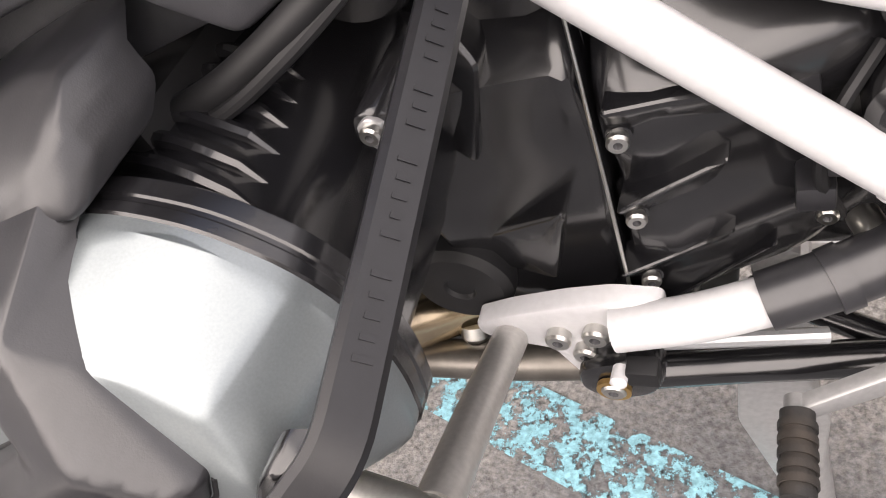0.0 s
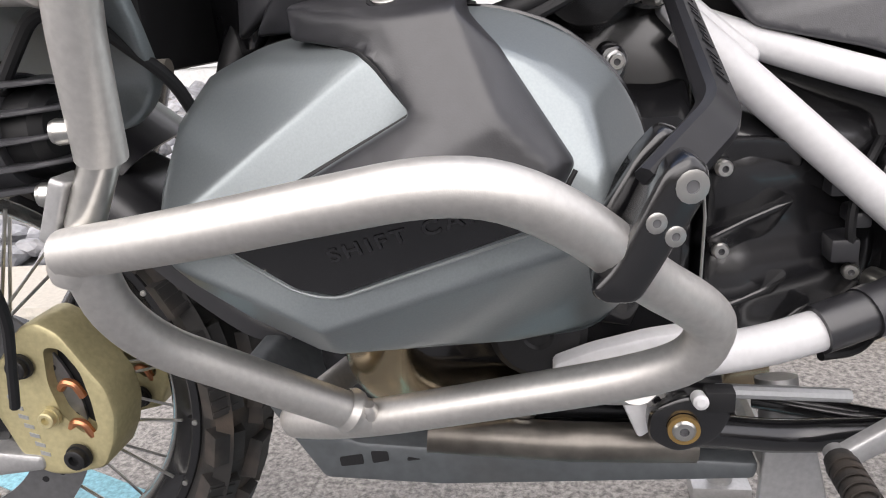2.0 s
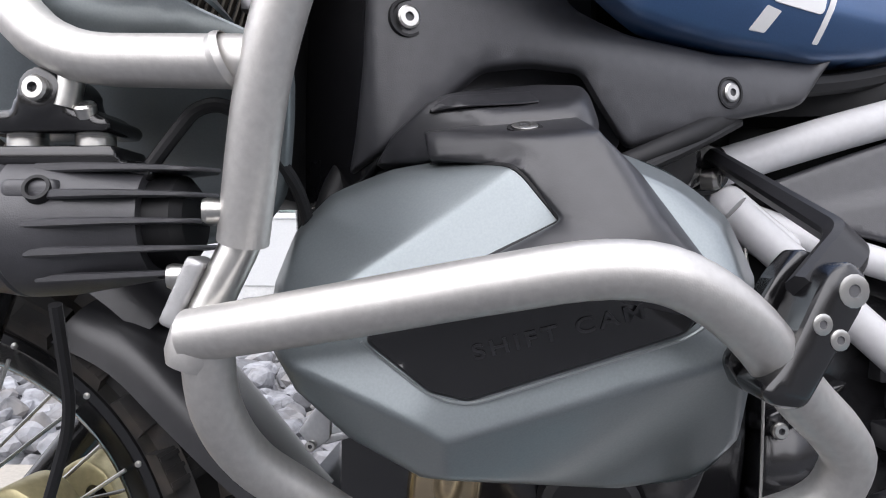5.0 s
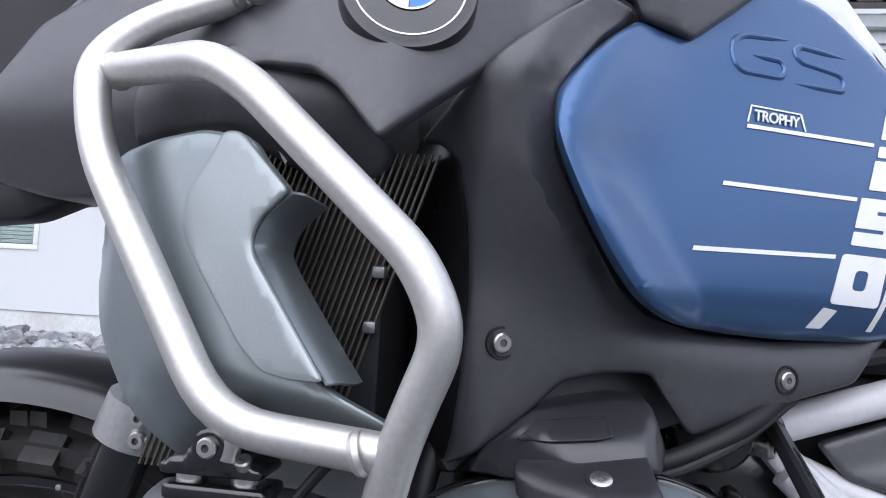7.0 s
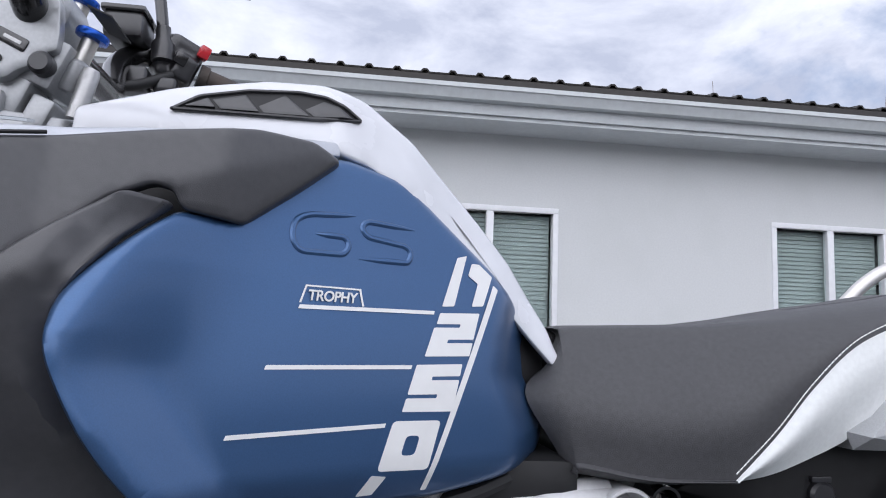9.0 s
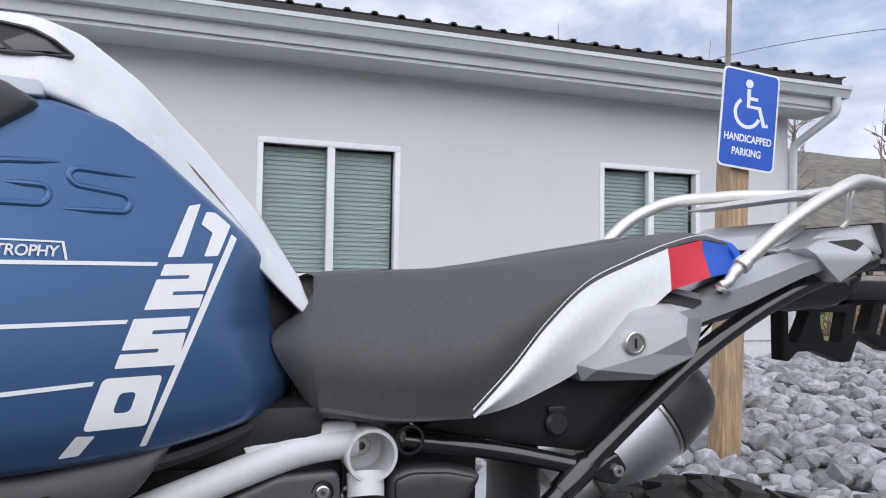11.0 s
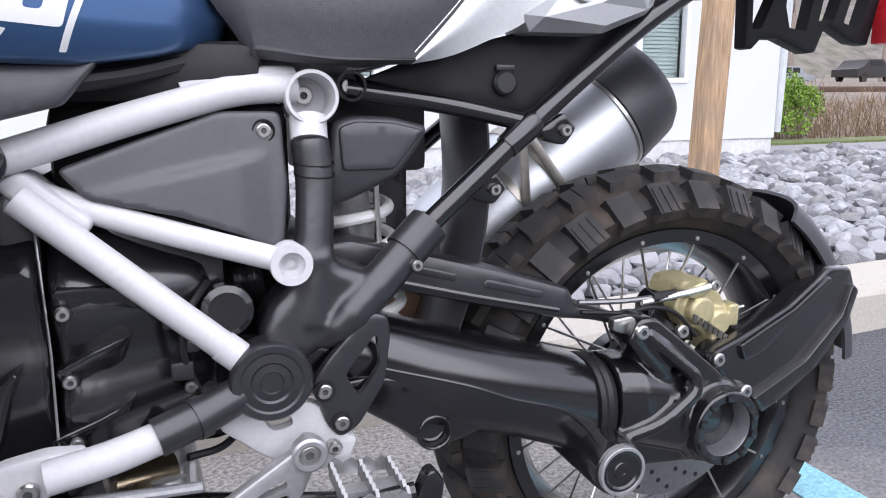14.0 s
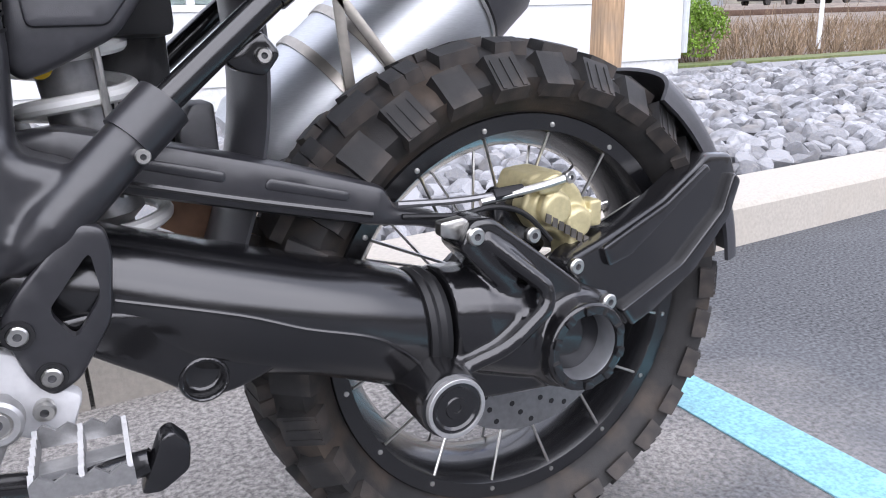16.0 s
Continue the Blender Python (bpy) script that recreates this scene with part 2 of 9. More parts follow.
age_and_bounce(M_ASPHALT, (0.52, 0.485, 0.445), (0.15, 0.14, 0.13))
M_KERB = material("concrete", (0.43, 0.40, 0.35), 0.85, 0.0, 0.10, 90, 0.35, 260, dirt=(0.42, 0.38, 0.32), dirt_amount=0.45, dirt_scale=5)
M_ROCK = material("rip_rap", (0.25, 0.255, 0.27), 0.8, 0.0, 0.35, 26, 0.3, 120, dirt=(0.38, 0.345, 0.30), dirt_amount=0.4, dirt_scale=7, per_object=0.45)
M_ROCKS = material("rip_rap_far", (0.25, 0.255, 0.27), 0.8, 0.0, 0.35, 26, 0.3, 120, dirt=(0.38, 0.345, 0.30), dirt_amount=0.4, dirt_scale=7, island=0.45)
M_STUCCO = material("painted_stucco", (0.66, 0.675, 0.675), 0.8, 0.0, 0.03, 60, 0.35, 110, dirt=(0.60, 0.62, 0.61), dirt_amount=0.6, dirt_scale=1.6)
M_FOUND = material("foundation_block", (0.62, 0.63, 0.62), 0.9, 0.0, 0.1, 30, 0.5, 80, dirt=(0.45, 0.45, 0.43), dirt_amount=0.6, dirt_scale=4)
M_VINYLFRAME = material("white_window_vinyl", (0.82, 0.83, 0.85), 0.35, 0.0, 0.03, 20)
M_GUTTER = material("painted_gutter", (0.60, 0.63, 0.64), 0.4, 0.0, 0.05, 20, dirt=(0.45, 0.46, 0.45), dirt_amount=0.3, dirt_scale=2)
M_ROOF = material("dark_metal_roof", (0.035, 0.032, 0.03), 0.4, 0.3, 0.15, 20)
M_BLIND = material("blind_slat", (0.30, 0.335, 0.325), 0.6, 0.0, 0.05, 20)
M_ROOM = material("dark_room", (0.12, 0.125, 0.125), 0.8, 0.0, 0.1, 3)
M_WOOD = material("weathered_timber", (0.40, 0.27, 0.16), 0.75, 0.0, 0.35, 22, 0.4, 60, dirt=(0.27, 0.22, 0.17), dirt_amount=0.7, dirt_scale=6, stretch=(4, 4, 0.35))
M_SIGN = material("blue_sign", (0.008, 0.085, 0.50), 0.35, 0.0, 0.05, 8)
M_SIGNW = material("white_sign_sheet", (0.80, 0.82, 0.84), 0.35, 0.0, 0.03, 20)
M_ROAD = material("side_road", (0.26, 0.26, 0.265), 0.9, 0.0, 0.2, 60, 0.3, 160)
M_GRASS = material("green_grass", (0.115, 0.145, 0.045), 0.8, 0.0, 0.4, 12, dirt=(0.19, 0.16, 0.09), dirt_amount=0.7, dirt_scale=1.5)
M_DRY = material("dry_reed", (0.21, 0.15, 0.095), 0.8, 0.0, 0.35, 10, island=0.35)
M_BANK = material("ballast_bank", (0.17, 0.14, 0.115), 0.9, 0.0, 0.35, 6, 0.6, 20, dirt=(0.34, 0.29, 0.22), dirt_amount=0.6, dirt_scale=1.0)
M_LEAF = material("spring_leaf", (0.16, 0.27, 0.025), 0.6, 0.0, 0.3, 8, island=0.4)
M_BARK = material("grey_bark", (0.24, 0.20, 0.17), 0.9, 0.0, 0.25, 14)
M_HILL = material("wooded_hill", (0.13, 0.115, 0.10), 0.95, 0.0, 0.45, 0.6, dirt=(0.16, 0.17, 0.09), dirt_amount=0.5, dirt_scale=0.12)
M_CAR_RED = material("faded_red_paint", (0.22, 0.045, 0.04), 0.4, 0.0, 0.1, 3)
M_CAR_GREY = material("grey_car_paint", (0.30, 0.32, 0.34), 0.35, 0.2, 0.1, 3)
M_RAIL = material("rusty_rail", (0.12, 0.075, 0.055), 0.6, 0.5, 0.2, 5)


def paint_worn():
    """Blue road paint, worn through to the asphalt in flakes."""
    m = material("worn_blue_paint", (0.22, 0.46, 0.53), 0.75, 0.0, 0.3, 160, 0.5, 320)
    nt = m.node_tree
    bsdf = nt.nodes["Principled BSDF"]
    tc = nt.nodes.new("ShaderNodeTexCoord")
    nz = nt.nodes.new("ShaderNodeTexNoise")
    nz.inputs["Scale"].default_value, nz.inputs["Detail"].default_value, nz.inputs["Roughness"].default_value = 34, 13, 0.78
    nt.links.new(tc.outputs["Object"], nz.inputs[0])
    ramp = nt.nodes.new("ShaderNodeValToRGB")
    ramp.color_ramp.elements[0].position, ramp.color_ramp.elements[1].position = 0.485, 0.505
    ramp.color_ramp.elements[0].color, ramp.color_ramp.elements[1].color = (1, 1, 1, 1), (0, 0, 0, 1)
    nt.links.new(nz.outputs[0], ramp.inputs[0])
    nt.links.new(ramp.outputs[0], bsdf.inputs["Alpha"])
    return m


M_PAINT = material("blue_road_paint", (0.22, 0.45, 0.52), 0.75, 0.0, 0.3, 160, 0.5, 320, dirt=(0.17, 0.28, 0.32), dirt_amount=0.8, dirt_scale=12)
M_PAINT_WORN = paint_worn()


def glass_material(name, tint, rough=0.02):
    m = bpy.data.materials.new(name)
    m.use_nodes = True
    b = m.node_tree.nodes["Principled BSDF"]
    b.inputs["Base Color"].default_value = (*tint, 1)
    b.inputs["Roughness"].default_value = rough
    b.inputs["Transmission Weight"].default_value = 1.0
    b.inputs["IOR"].default_value = 1.1
    return m


M_GLASS = glass_material("window_glass", (0.86, 0.92, 0.92))
M_SCREEN = glass_material("windscreen_plastic", (0.85, 0.89, 0.93))

# ---- building tools ----
from mathutils import geometry


def part(name, bm, mat, parent=None, label="", sharp=32, flat=False):
    """Links a bmesh as one mesh object under a thing or a part."""
    bmesh.ops.remove_doubles(bm, verts=bm.verts, dist=0.00002)
    bmesh.ops.recalc_face_normals(bm, faces=bm.faces)
    lim = radians(sharp)
    for e in bm.edges:
        if len(e.link_faces) == 2 and e.calc_face_angle(0) > lim:
            e.smooth = False
    for f in bm.faces:
        f.smooth = not flat
    me = bpy.data.meshes.new(name)
    bm.to_mesh(me)
    bm.free()
    me.materials.append(mat)
    ob = new(name, me)
    if parent:
        ob.parent = parent
    if label:
        ob["label"] = label
    return ob


def thing(name, label, category, group="", kind="", at=(0, 0, 0)):
    e = new(name)
    e.empty_display_size = 0.05
    e.location = at
    return tagged(e, label, category, group, kind)


def V(*a):
    return Vector(a if len(a) > 1 else a[0])


def joined(*bms):
    out = bms[0]
    for b in bms[1:]:
        tmp = bpy.data.meshes.new("tmp")
        b.to_mesh(tmp)
        b.free()
        out.from_mesh(tmp)
        bpy.data.meshes.remove(tmp)
    return out


def from_lists(vs, fs):
    bm = bmesh.new()
    vv = [bm.verts.new(v) for v in vs]
    for f in fs:
        try:
            bm.faces.new([vv[i] for i in f])
        except ValueError:
            pass
    return bm


def fillet(pts, r, n=6):
    """A polyline with its inner corners rounded."""
    pts = [Vector(p) for p in pts]
    out = [pts[0]]
    for a, b, c in zip(pts, pts[1:], pts[2:]):
        d1, d2 = (a - b), (c - b)
        k = min(r, d1.length * 0.48, d2.length * 0.48)
        p, q = b + d1.normalized() * k, b + d2.normalized() * k
        for i in range(n + 1):
            s = i / n
            out.append(p * (1 - s) ** 2 + b * 2 * s * (1 - s) + q * s * s)
    out.append(pts[-1])
    return out


def spline(pts, n=8):
    """Catmull-Rom through points."""
    pts = [Vector(p) for p in pts]
    ext = [2 * pts[0] - pts[1], *pts, 2 * pts[-1] - pts[-2]]
    out = []
    for i in range(1, len(ext) - 2):
        p0, p1, p2, p3 = ext[i - 1:i + 3]
        for k in range(n):
            s = k / n
            out.append(0.5 * (2 * p1 + (p2 - p0) * s + (2 * p0 - 5 * p1 + 4 * p2 - p3) * s * s + (3 * p1 - p0 - 3 * p2 + p3) * s ** 3))
    out.append(pts[-1])
    return out


def sweep(path, r, seg=16, caps=True, shape=None):
    """A tube along a path; r is a radius or one per point; shape: a 2D section in place of the circle."""
    path = [Vector(p) for p in path]
    n = len(path)
    rs = list(r) if hasattr(r, "__len__") else [r] * n
    tangent = [(path[min(i + 1, n - 1)] - path[max(i - 1, 0)]).normalized() for i in range(n)]
    up = Vector((0, 0, 1)) if abs(tangent[0].z) < 0.9 else Vector((1, 0, 0))
    side = tangent[0].cross(up).normalized()
    vs, fs = [], []
    sec = shape or [(math.cos(2 * math.pi * k / seg), math.sin(2 * math.pi * k / seg)) for k in range(seg)]
    seg = len(sec)
    for i, p in enumerate(path):
        if i:
            side = (tangent[i - 1].rotation_difference(tangent[i]) @ side).normalized()
        b = tangent[i].cross(side).normalized()
        for a, c in sec:
            vs.append(p + (side * a + b * c) * rs[i])
    for i in range(n - 1):
        for k in range(seg):
            k2 = (k + 1) % seg
            fs.append((i * seg + k, i * seg + k2, (i + 1) * seg + k2, (i + 1) * seg + k))
    if caps:
        fs += [tuple(range(seg)), tuple(range((n - 1) * seg, n * seg))]
    return from_lists(vs, fs)


def tube(pts, r, bend=0.03, seg=18, caps=True):
    return sweep(fillet(pts, bend), r, seg, caps)


def lathe(profile, origin, axis=(0, -1, 0), seg=32, closed=False):
    """Turns (along, radius) pairs round an axis through origin."""
    axis = Vector(axis).normalized()
    side = axis.cross(Vector((0, 0, 1)) if abs(axis.z) < 0.9 else Vector((1, 0, 0))).normalized()
    other = axis.cross(side)
    o = Vector(origin)
    vs, fs = [], []
    for a, r in profile:
        for k in range(seg):
            t = 2 * math.pi * k / seg
            vs.append(o + axis * a + (side * math.cos(t) + other * math.sin(t)) * max(r, 1e-5))
    m = len(profile)
    for i in range(m - (0 if closed else 1)):
        j = (i + 1) % m
        for k in range(seg):
            k2 = (k + 1) % seg
            fs.append((i * seg + k, i * seg + k2, j * seg + k2, j * seg + k))
    if not closed:
        fs += [tuple(range(seg)), tuple(range((m - 1) * seg, m * seg))]
    return from_lists(vs, fs)


def bevelled(bm, w, seg=2):
    bmesh.ops.bevel(bm, geom=[e for e in bm.edges if len(e.link_faces) == 2 and e.calc_face_angle(0) > 0.5], offset=w, segments=seg, profile=0.6, affect="EDGES")
    return bm


def box(lo, hi, bevel=0.0, m=None):
    bm = bmesh.new()
    bmesh.ops.create_cube(bm, size=1)
    lo, hi = Vector(lo), Vector(hi)
    for v in bm.verts:
        v.co = Vector([(a + b) / 2 + c * (b - a) for a, b, c in zip(lo, hi, v.co)])
    if bevel:
        bevelled(bm, bevel)
    if m:
        bm.transform(m)
    return bm


def loft(rings, caps=True):
    """Skins closed rings that have as many points each."""
    n = len(rings[0])
    vs = [Vector(p) for r in rings for p in r]
    fs = []
    for i in range(len(rings) - 1):
        for k in range(n):
            k2 = (k + 1) % n
            fs.append((i * n + k, i * n + k2, (i + 1) * n + k2, (i + 1) * n + k))
    if caps:
        fs += [tuple(range(n)), tuple(range((len(rings) - 1) * n, len(rings) * n))]
    return from_lists(vs, fs)


def oval(cx, cy, cz, ry, rz, power=2.6, n=24):
    """A superellipse ring across x."""
    out = []
    for k in range(n):
        t = 2 * math.pi * k / n
        c, s = math.cos(t), math.sin(t)
        out.append((cx, cy + ry * math.copysign(abs(c) ** (2 / power), c), cz + rz * math.copysign(abs(s) ** (2 / power), s)))
    return out


def round_outline(pts, r, n=4):
    """A closed 2D outline with rounded corners."""
    pts = [Vector((p[0], p[1])) for p in pts]
    out = []
    m = len(pts)
    for i in range(m):
        a, b, c = pts[i - 1], pts[i], pts[(i + 1) % m]
        d1, d2 = a - b, c - b
        k = min(r, d1.length * 0.45, d2.length * 0.45)
        p, q = b + d1.normalized() * k, b + d2.normalized() * k
        for j in range(n + 1):
            s = j / n
            out.append(p * (1 - s) ** 2 + b * 2 * s * (1 - s) + q * s * s)
    return out


def area2(poly):
    return sum(a.x * b.y - b.x * a.y for a, b in zip(poly, poly[1:] + poly[:1])) / 2


def inset(poly, d):
    """Moves a closed outline inwards by d."""
    if area2(poly) < 0:
        poly = poly[::-1]
    out = []
    m = len(poly)
    for i in range(m):
        a, b, c = poly[i - 1], poly[i], poly[(i + 1) % m]
        e1, e2 = (b - a), (c - b)
        if e1.length < 1e-9 or e2.length < 1e-9:
            out.append(b.copy())
            continue
        n1, n2 = Vector((-e1.y, e1.x)).normalized(), Vector((-e2.y, e2.x)).normalized()
        nn = n1 + n2
        nn = nn.normalized() if nn.length > 1e-6 else n1
        out.append(b + nn * d / max(0.5, nn.dot(n1)))
    return out


def dense(poly, step):
    out = []
    for a, b in zip(poly, poly[1:] + poly[:1]):
        k = max(1, int((b - a).length / step))
        out += [a + (b - a) * j / k for j in range(k)]
    return out


def inside(p, poly):
    hit = False
    for a, b in zip(poly, poly[1:] + poly[:1]):
        if (a.y > p.y) != (b.y > p.y) and p.x < (b.x - a.x) * (p.y - a.y) / (b.y - a.y) + a.x:
            hit = not hit
    return hit


def panel(outline, surf, thick=0.004, edge=0.003, step=0.02, corner=0.004, holes=(), frame=None):
    """A curved panel: an outline in two axes (x, z), its outer face at depth y = surf(x, z), rounded at the rim, with a back.
    frame: a matrix that carries the finished panel elsewhere."""
    ring = round_outline(outline, corner) if corner else [Vector(p) for p in outline]
    ring = dense(ring, step)
    if area2(ring) < 0:
        ring = ring[::-1]
    rims = [ring]
    if edge:
        rims += [inset(ring, edge * 0.35), inset(ring, edge)]
    drop = [edge, edge * 0.35, 0.0]
    pts, dep, edges = [], [], []
    for r, d in zip(rims, drop if edge else [0.0]):
        base = len(pts)
        pts += r
        dep += [d] * len(r)
        edges += [(base + i, base + (i + 1) % len(r)) for i in range(len(r))]
    cut = []
    for h in holes:
        hr = dense(round_outline(h, corner), step)
        base = len(pts)
        pts += hr
        dep += [0.0] * len(hr)
        edges += [(base + i, base + (i + 1) % len(hr)) for i in range(len(hr))]
        cut.append((base, hr))
    inner = rims[-1]
    xs, ys = [p.x for p in inner], [p.y for p in inner]
    y = min(ys) + step / 2
    row = 0
    while y < max(ys):
        x = min(xs) + step * (0.5 if row % 2 else 0.25)
        while x < max(xs):
            p = Vector((x, y))
            if inside(p, inner) and not any(inside(p, hr) for _, hr in cut):
                near = min((p - q).length for q in inner)
                if near > step * 0.45:
                    pts.append(p)
                    dep.append(0.0)
            x += step
        y += step * 0.87
        row += 1
    vo, _, fo, orig, _, _ = geometry.delaunay_2d_cdt([Vector((p.x, p.y)) for p in pts], edges, [], 0, 1e-7)
    depth = [dep[o[0]] if o else 0.0 for o in orig]
    tris = []
    for f in fo:
        c = sum((vo[i] for i in f), Vector((0, 0))) / len(f)
        if inside(c, ring) and not any(inside(c, hr) for _, hr in cut):
            tris.append(tuple(f))
    nv = len(vo)
    vs = [Vector((p.x, surf(p.x, p.y) + d, p.y)) for p, d in zip(vo, depth)]
    vs += [Vector((p.x, surf(p.x, p.y) + max(thick, edge), p.y)) for p in vo]
    fs = list(tris) + [tuple(i + nv for i in reversed(t)) for t in tris]
    count = {}
    for t in tris:
        for a, b in zip(t, t[1:] + t[:1]):
            count[(a, b)] = count.get((a, b), 0) + 1
    for (a, b) in count:
        if (b, a) not in count:
            fs.append((b, a, a + nv, b + nv))
    bm = from_lists(vs, fs)
    if frame:
        bm.transform(frame)
    return bm


def flat_at(y, bx=0.0, cz=0.0):
    return lambda x, z: y + bx * x + cz * z


def grid_patch(rows, sub=5, close=False):
    """A smooth sheet through a grid of control points."""
    lines = [spline(r, sub) for r in rows]
    cols = list(zip(*lines))
    cols = [spline(c, sub) for c in cols]
    n, m = len(cols), len(cols[0])
    vs = [p for c in cols for p in c]
    fs = [(i * m + j, (i + 1) * m + j, (i + 1) * m + j + 1, i * m + j + 1) for i in range(n - 1) for j in range(m - 1)]
    return from_lists(vs, fs)


def thicken(bm, t):
    bmesh.ops.recalc_face_normals(bm, faces=bm.faces)
    bmesh.ops.solidify(bm, geom=bm.faces[:], thickness=t)
    return bm


def bolt_mesh(r=0.006, h=0.004, socket=True):
    """A cap screw along -y with a socket; its seat lies at y = 0."""
    p = [(-0.002, r * 0.9), (h * 0.7, r), (h, r * 0.82)]
    p += [(h, r * 0.40), (h * 0.35, r * 0.36), (h * 0.35, 0.0)] if socket else [(h * 1.1, 0.0)]
    bm = lathe(p, (0, 0, 0), (0, -1, 0), 14)
    me = bpy.data.meshes.new("bolt")
    bmesh.ops.recalc_face_normals(bm, faces=bm.faces)
    for f in bm.faces:
        f.smooth = True
    for e in bm.edges:
        if len(e.link_faces) == 2 and e.calc_face_angle(0) > 0.5:
            e.smooth = False
    for f in bm.faces:
        c = f.calc_center_median()
        if socket and all(math.hypot(v.co.x, v.co.z) < r * 0.42 for v in f.verts):
            f.material_index = 1
    bm.to_mesh(me)
    bm.free()
    me.materials.append(M_STEEL)
    me.materials.append(M_GREYTXT)
    return me


BOLTS = {}


def bolt(at, parent, r=0.006, h=0.004, turn=(0, 0, 0), name="bolt"):
    key = (r, h)
    if key not in BOLTS:
        BOLTS[key] = bolt_mesh(r, h)
    ob = new(name, BOLTS[key])
    ob.parent = parent
    ob.matrix_local = pose(*at, *turn)
    return ob


def shared(name, me, parent, m):
    ob = new(name, me)
    ob.parent = parent
    ob.matrix_local = m
    return ob


def as_mesh(bm, mat, name="piece", smooth=True):
    bmesh.ops.recalc_face_normals(bm, faces=bm.faces)
    for e in bm.edges:
        if len(e.link_faces) == 2 and e.calc_face_angle(0) > 0.55:
            e.smooth = False
    for f in bm.faces:
        f.smooth = smooth
    me = bpy.data.meshes.new(name)
    bm.to_mesh(me)
    bm.free()
    me.materials.append(mat)
    return me


def lettering(body, size, m, mat, parent, name="lettering", depth=0.0004, spacing=1.0, shear=0.0, label="", bold=0.0):
    """Letters as a mesh: x to the right, y up, in the frame m."""
    cu = bpy.data.curves.new("t", "FONT")
    cu.body, cu.size, cu.extrude, cu.space_character, cu.shear, cu.offset = body, size, depth, spacing, shear, bold
    tmp = new("t", cu)
    bpy.context.view_layer.update()
    me = bpy.data.meshes.new_from_object(tmp.evaluated_get(bpy.context.evaluated_depsgraph_get()))
    bpy.data.objects.remove(tmp)
    me.materials.clear()
    me.materials.append(mat)
    me.transform(m)
    ob = new(name, me)
    ob.parent = parent
    if label:
        ob["label"] = label
    return ob


def fuse(bms, voxel=0.003, rounds=6):
    """Melts closed shapes into one casting with filleted inner corners."""
    bm = joined(*bms)
    bmesh.ops.recalc_face_normals(bm, faces=bm.faces)
    me = bpy.data.meshes.new("tmp")
    bm.to_mesh(me)
    bm.free()
    tmp = new("tmp", me)
    mod = tmp.modifiers.new("melt", "REMESH")
    mod.mode, mod.voxel_size = "VOXEL", voxel
    smooth = tmp.modifiers.new("smooth", "SMOOTH")
    smooth.factor, smooth.iterations = 0.5, rounds
    bpy.context.view_layer.update()
    out = bpy.data.meshes.new_from_object(tmp.evaluated_get(bpy.context.evaluated_depsgraph_get()))
    bpy.data.objects.remove(tmp)
    res = bmesh.new()
    res.from_mesh(out)
    bpy.data.meshes.remove(out)
    return res


def soft_step(v, k):
    """A ramp that starts smoothly: 0 below zero, v above it."""
    return k * math.log1p(math.exp(min(40.0, v / k)))

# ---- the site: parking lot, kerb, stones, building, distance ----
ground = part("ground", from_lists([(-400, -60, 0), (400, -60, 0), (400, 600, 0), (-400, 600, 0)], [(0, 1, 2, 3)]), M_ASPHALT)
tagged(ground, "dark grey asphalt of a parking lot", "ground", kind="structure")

# painted stripes of the parking bay
stripe = part("road_marking", box((1.19, -1.6, 0.0), (1.30, 0.62, 0.004), 0.0015, pose(0, 0, 0, 0, 0, 0)), M_PAINT)
tagged(stripe, "light blue painted line on the asphalt", "road marking", kind="structure")
BAY = pose(-0.45, 0.002, 0, 0, 0, -21)
stripe_worn = part("road_marking", box((0.06, -0.05, 0.0), (0.60, 0.05, 0.0015), 0, BAY), M_PAINT_WORN)
tagged(stripe_worn, "flaking light blue paint on the asphalt", "road marking", kind="structure")
stripe_front = part("road_marking", box((-1.6, -0.046, 0.0), (0.06, 0.046, 0.003), 0.001, BAY), M_PAINT)
tagged(stripe_front, "light blue painted line under the front wheel", "road marking", kind="structure")


# kerb of cast lengths, a little battered towards the lot
def kerb_mesh(length):
    sec = [(0.0, -0.02), (0.012, 0.115), (0.024, 0.13), (0.30, 0.135), (0.315, 0.125), (0.32, -0.02)]
    rings = [[(x, y, z) for y, z in sec] for x in (0.004, length - 0.004)]
    return as_mesh(loft(rings), M_KERB, "kerb")


kerb = thing("kerb", "sand-coloured concrete kerb round a bed of stones", "kerb", kind="structure")
KERB_TURN = 3.6
k_me = kerb_mesh(3.0)
for i in range(-6, 9):
    d = 3.0 * i
    shared("kerb_length", k_me, kerb, pose(0.25 + d * math.cos(radians(KERB_TURN)), 0.66 + d * math.sin(radians(KERB_TURN)), 0, 0, 0, KERB_TURN))

# bed of broken stone
bed_rows = []
for j in range(9):
    bed_rows.append([(-30 + i * 6.0, 0.9 + j * 0.58 + (0.06 * (-30 + i * 6.0) if j == 0 else 0.0) * 0.9, 0.07 + 0.03 * min(1, j / 3)) for i in range(7)])
bed = part("stone_bed", from_lists([p for r in bed_rows for p in r], [(j * 7 + i, j * 7 + i + 1, (j + 1) * 7 + i + 1, (j + 1) * 7 + i) for j in range(8) for i in range(6)]), M_ROCKS)
tagged(bed, "bed of broken grey stone in front of the building", "stones", kind="structure")

rng = random.Random(5)


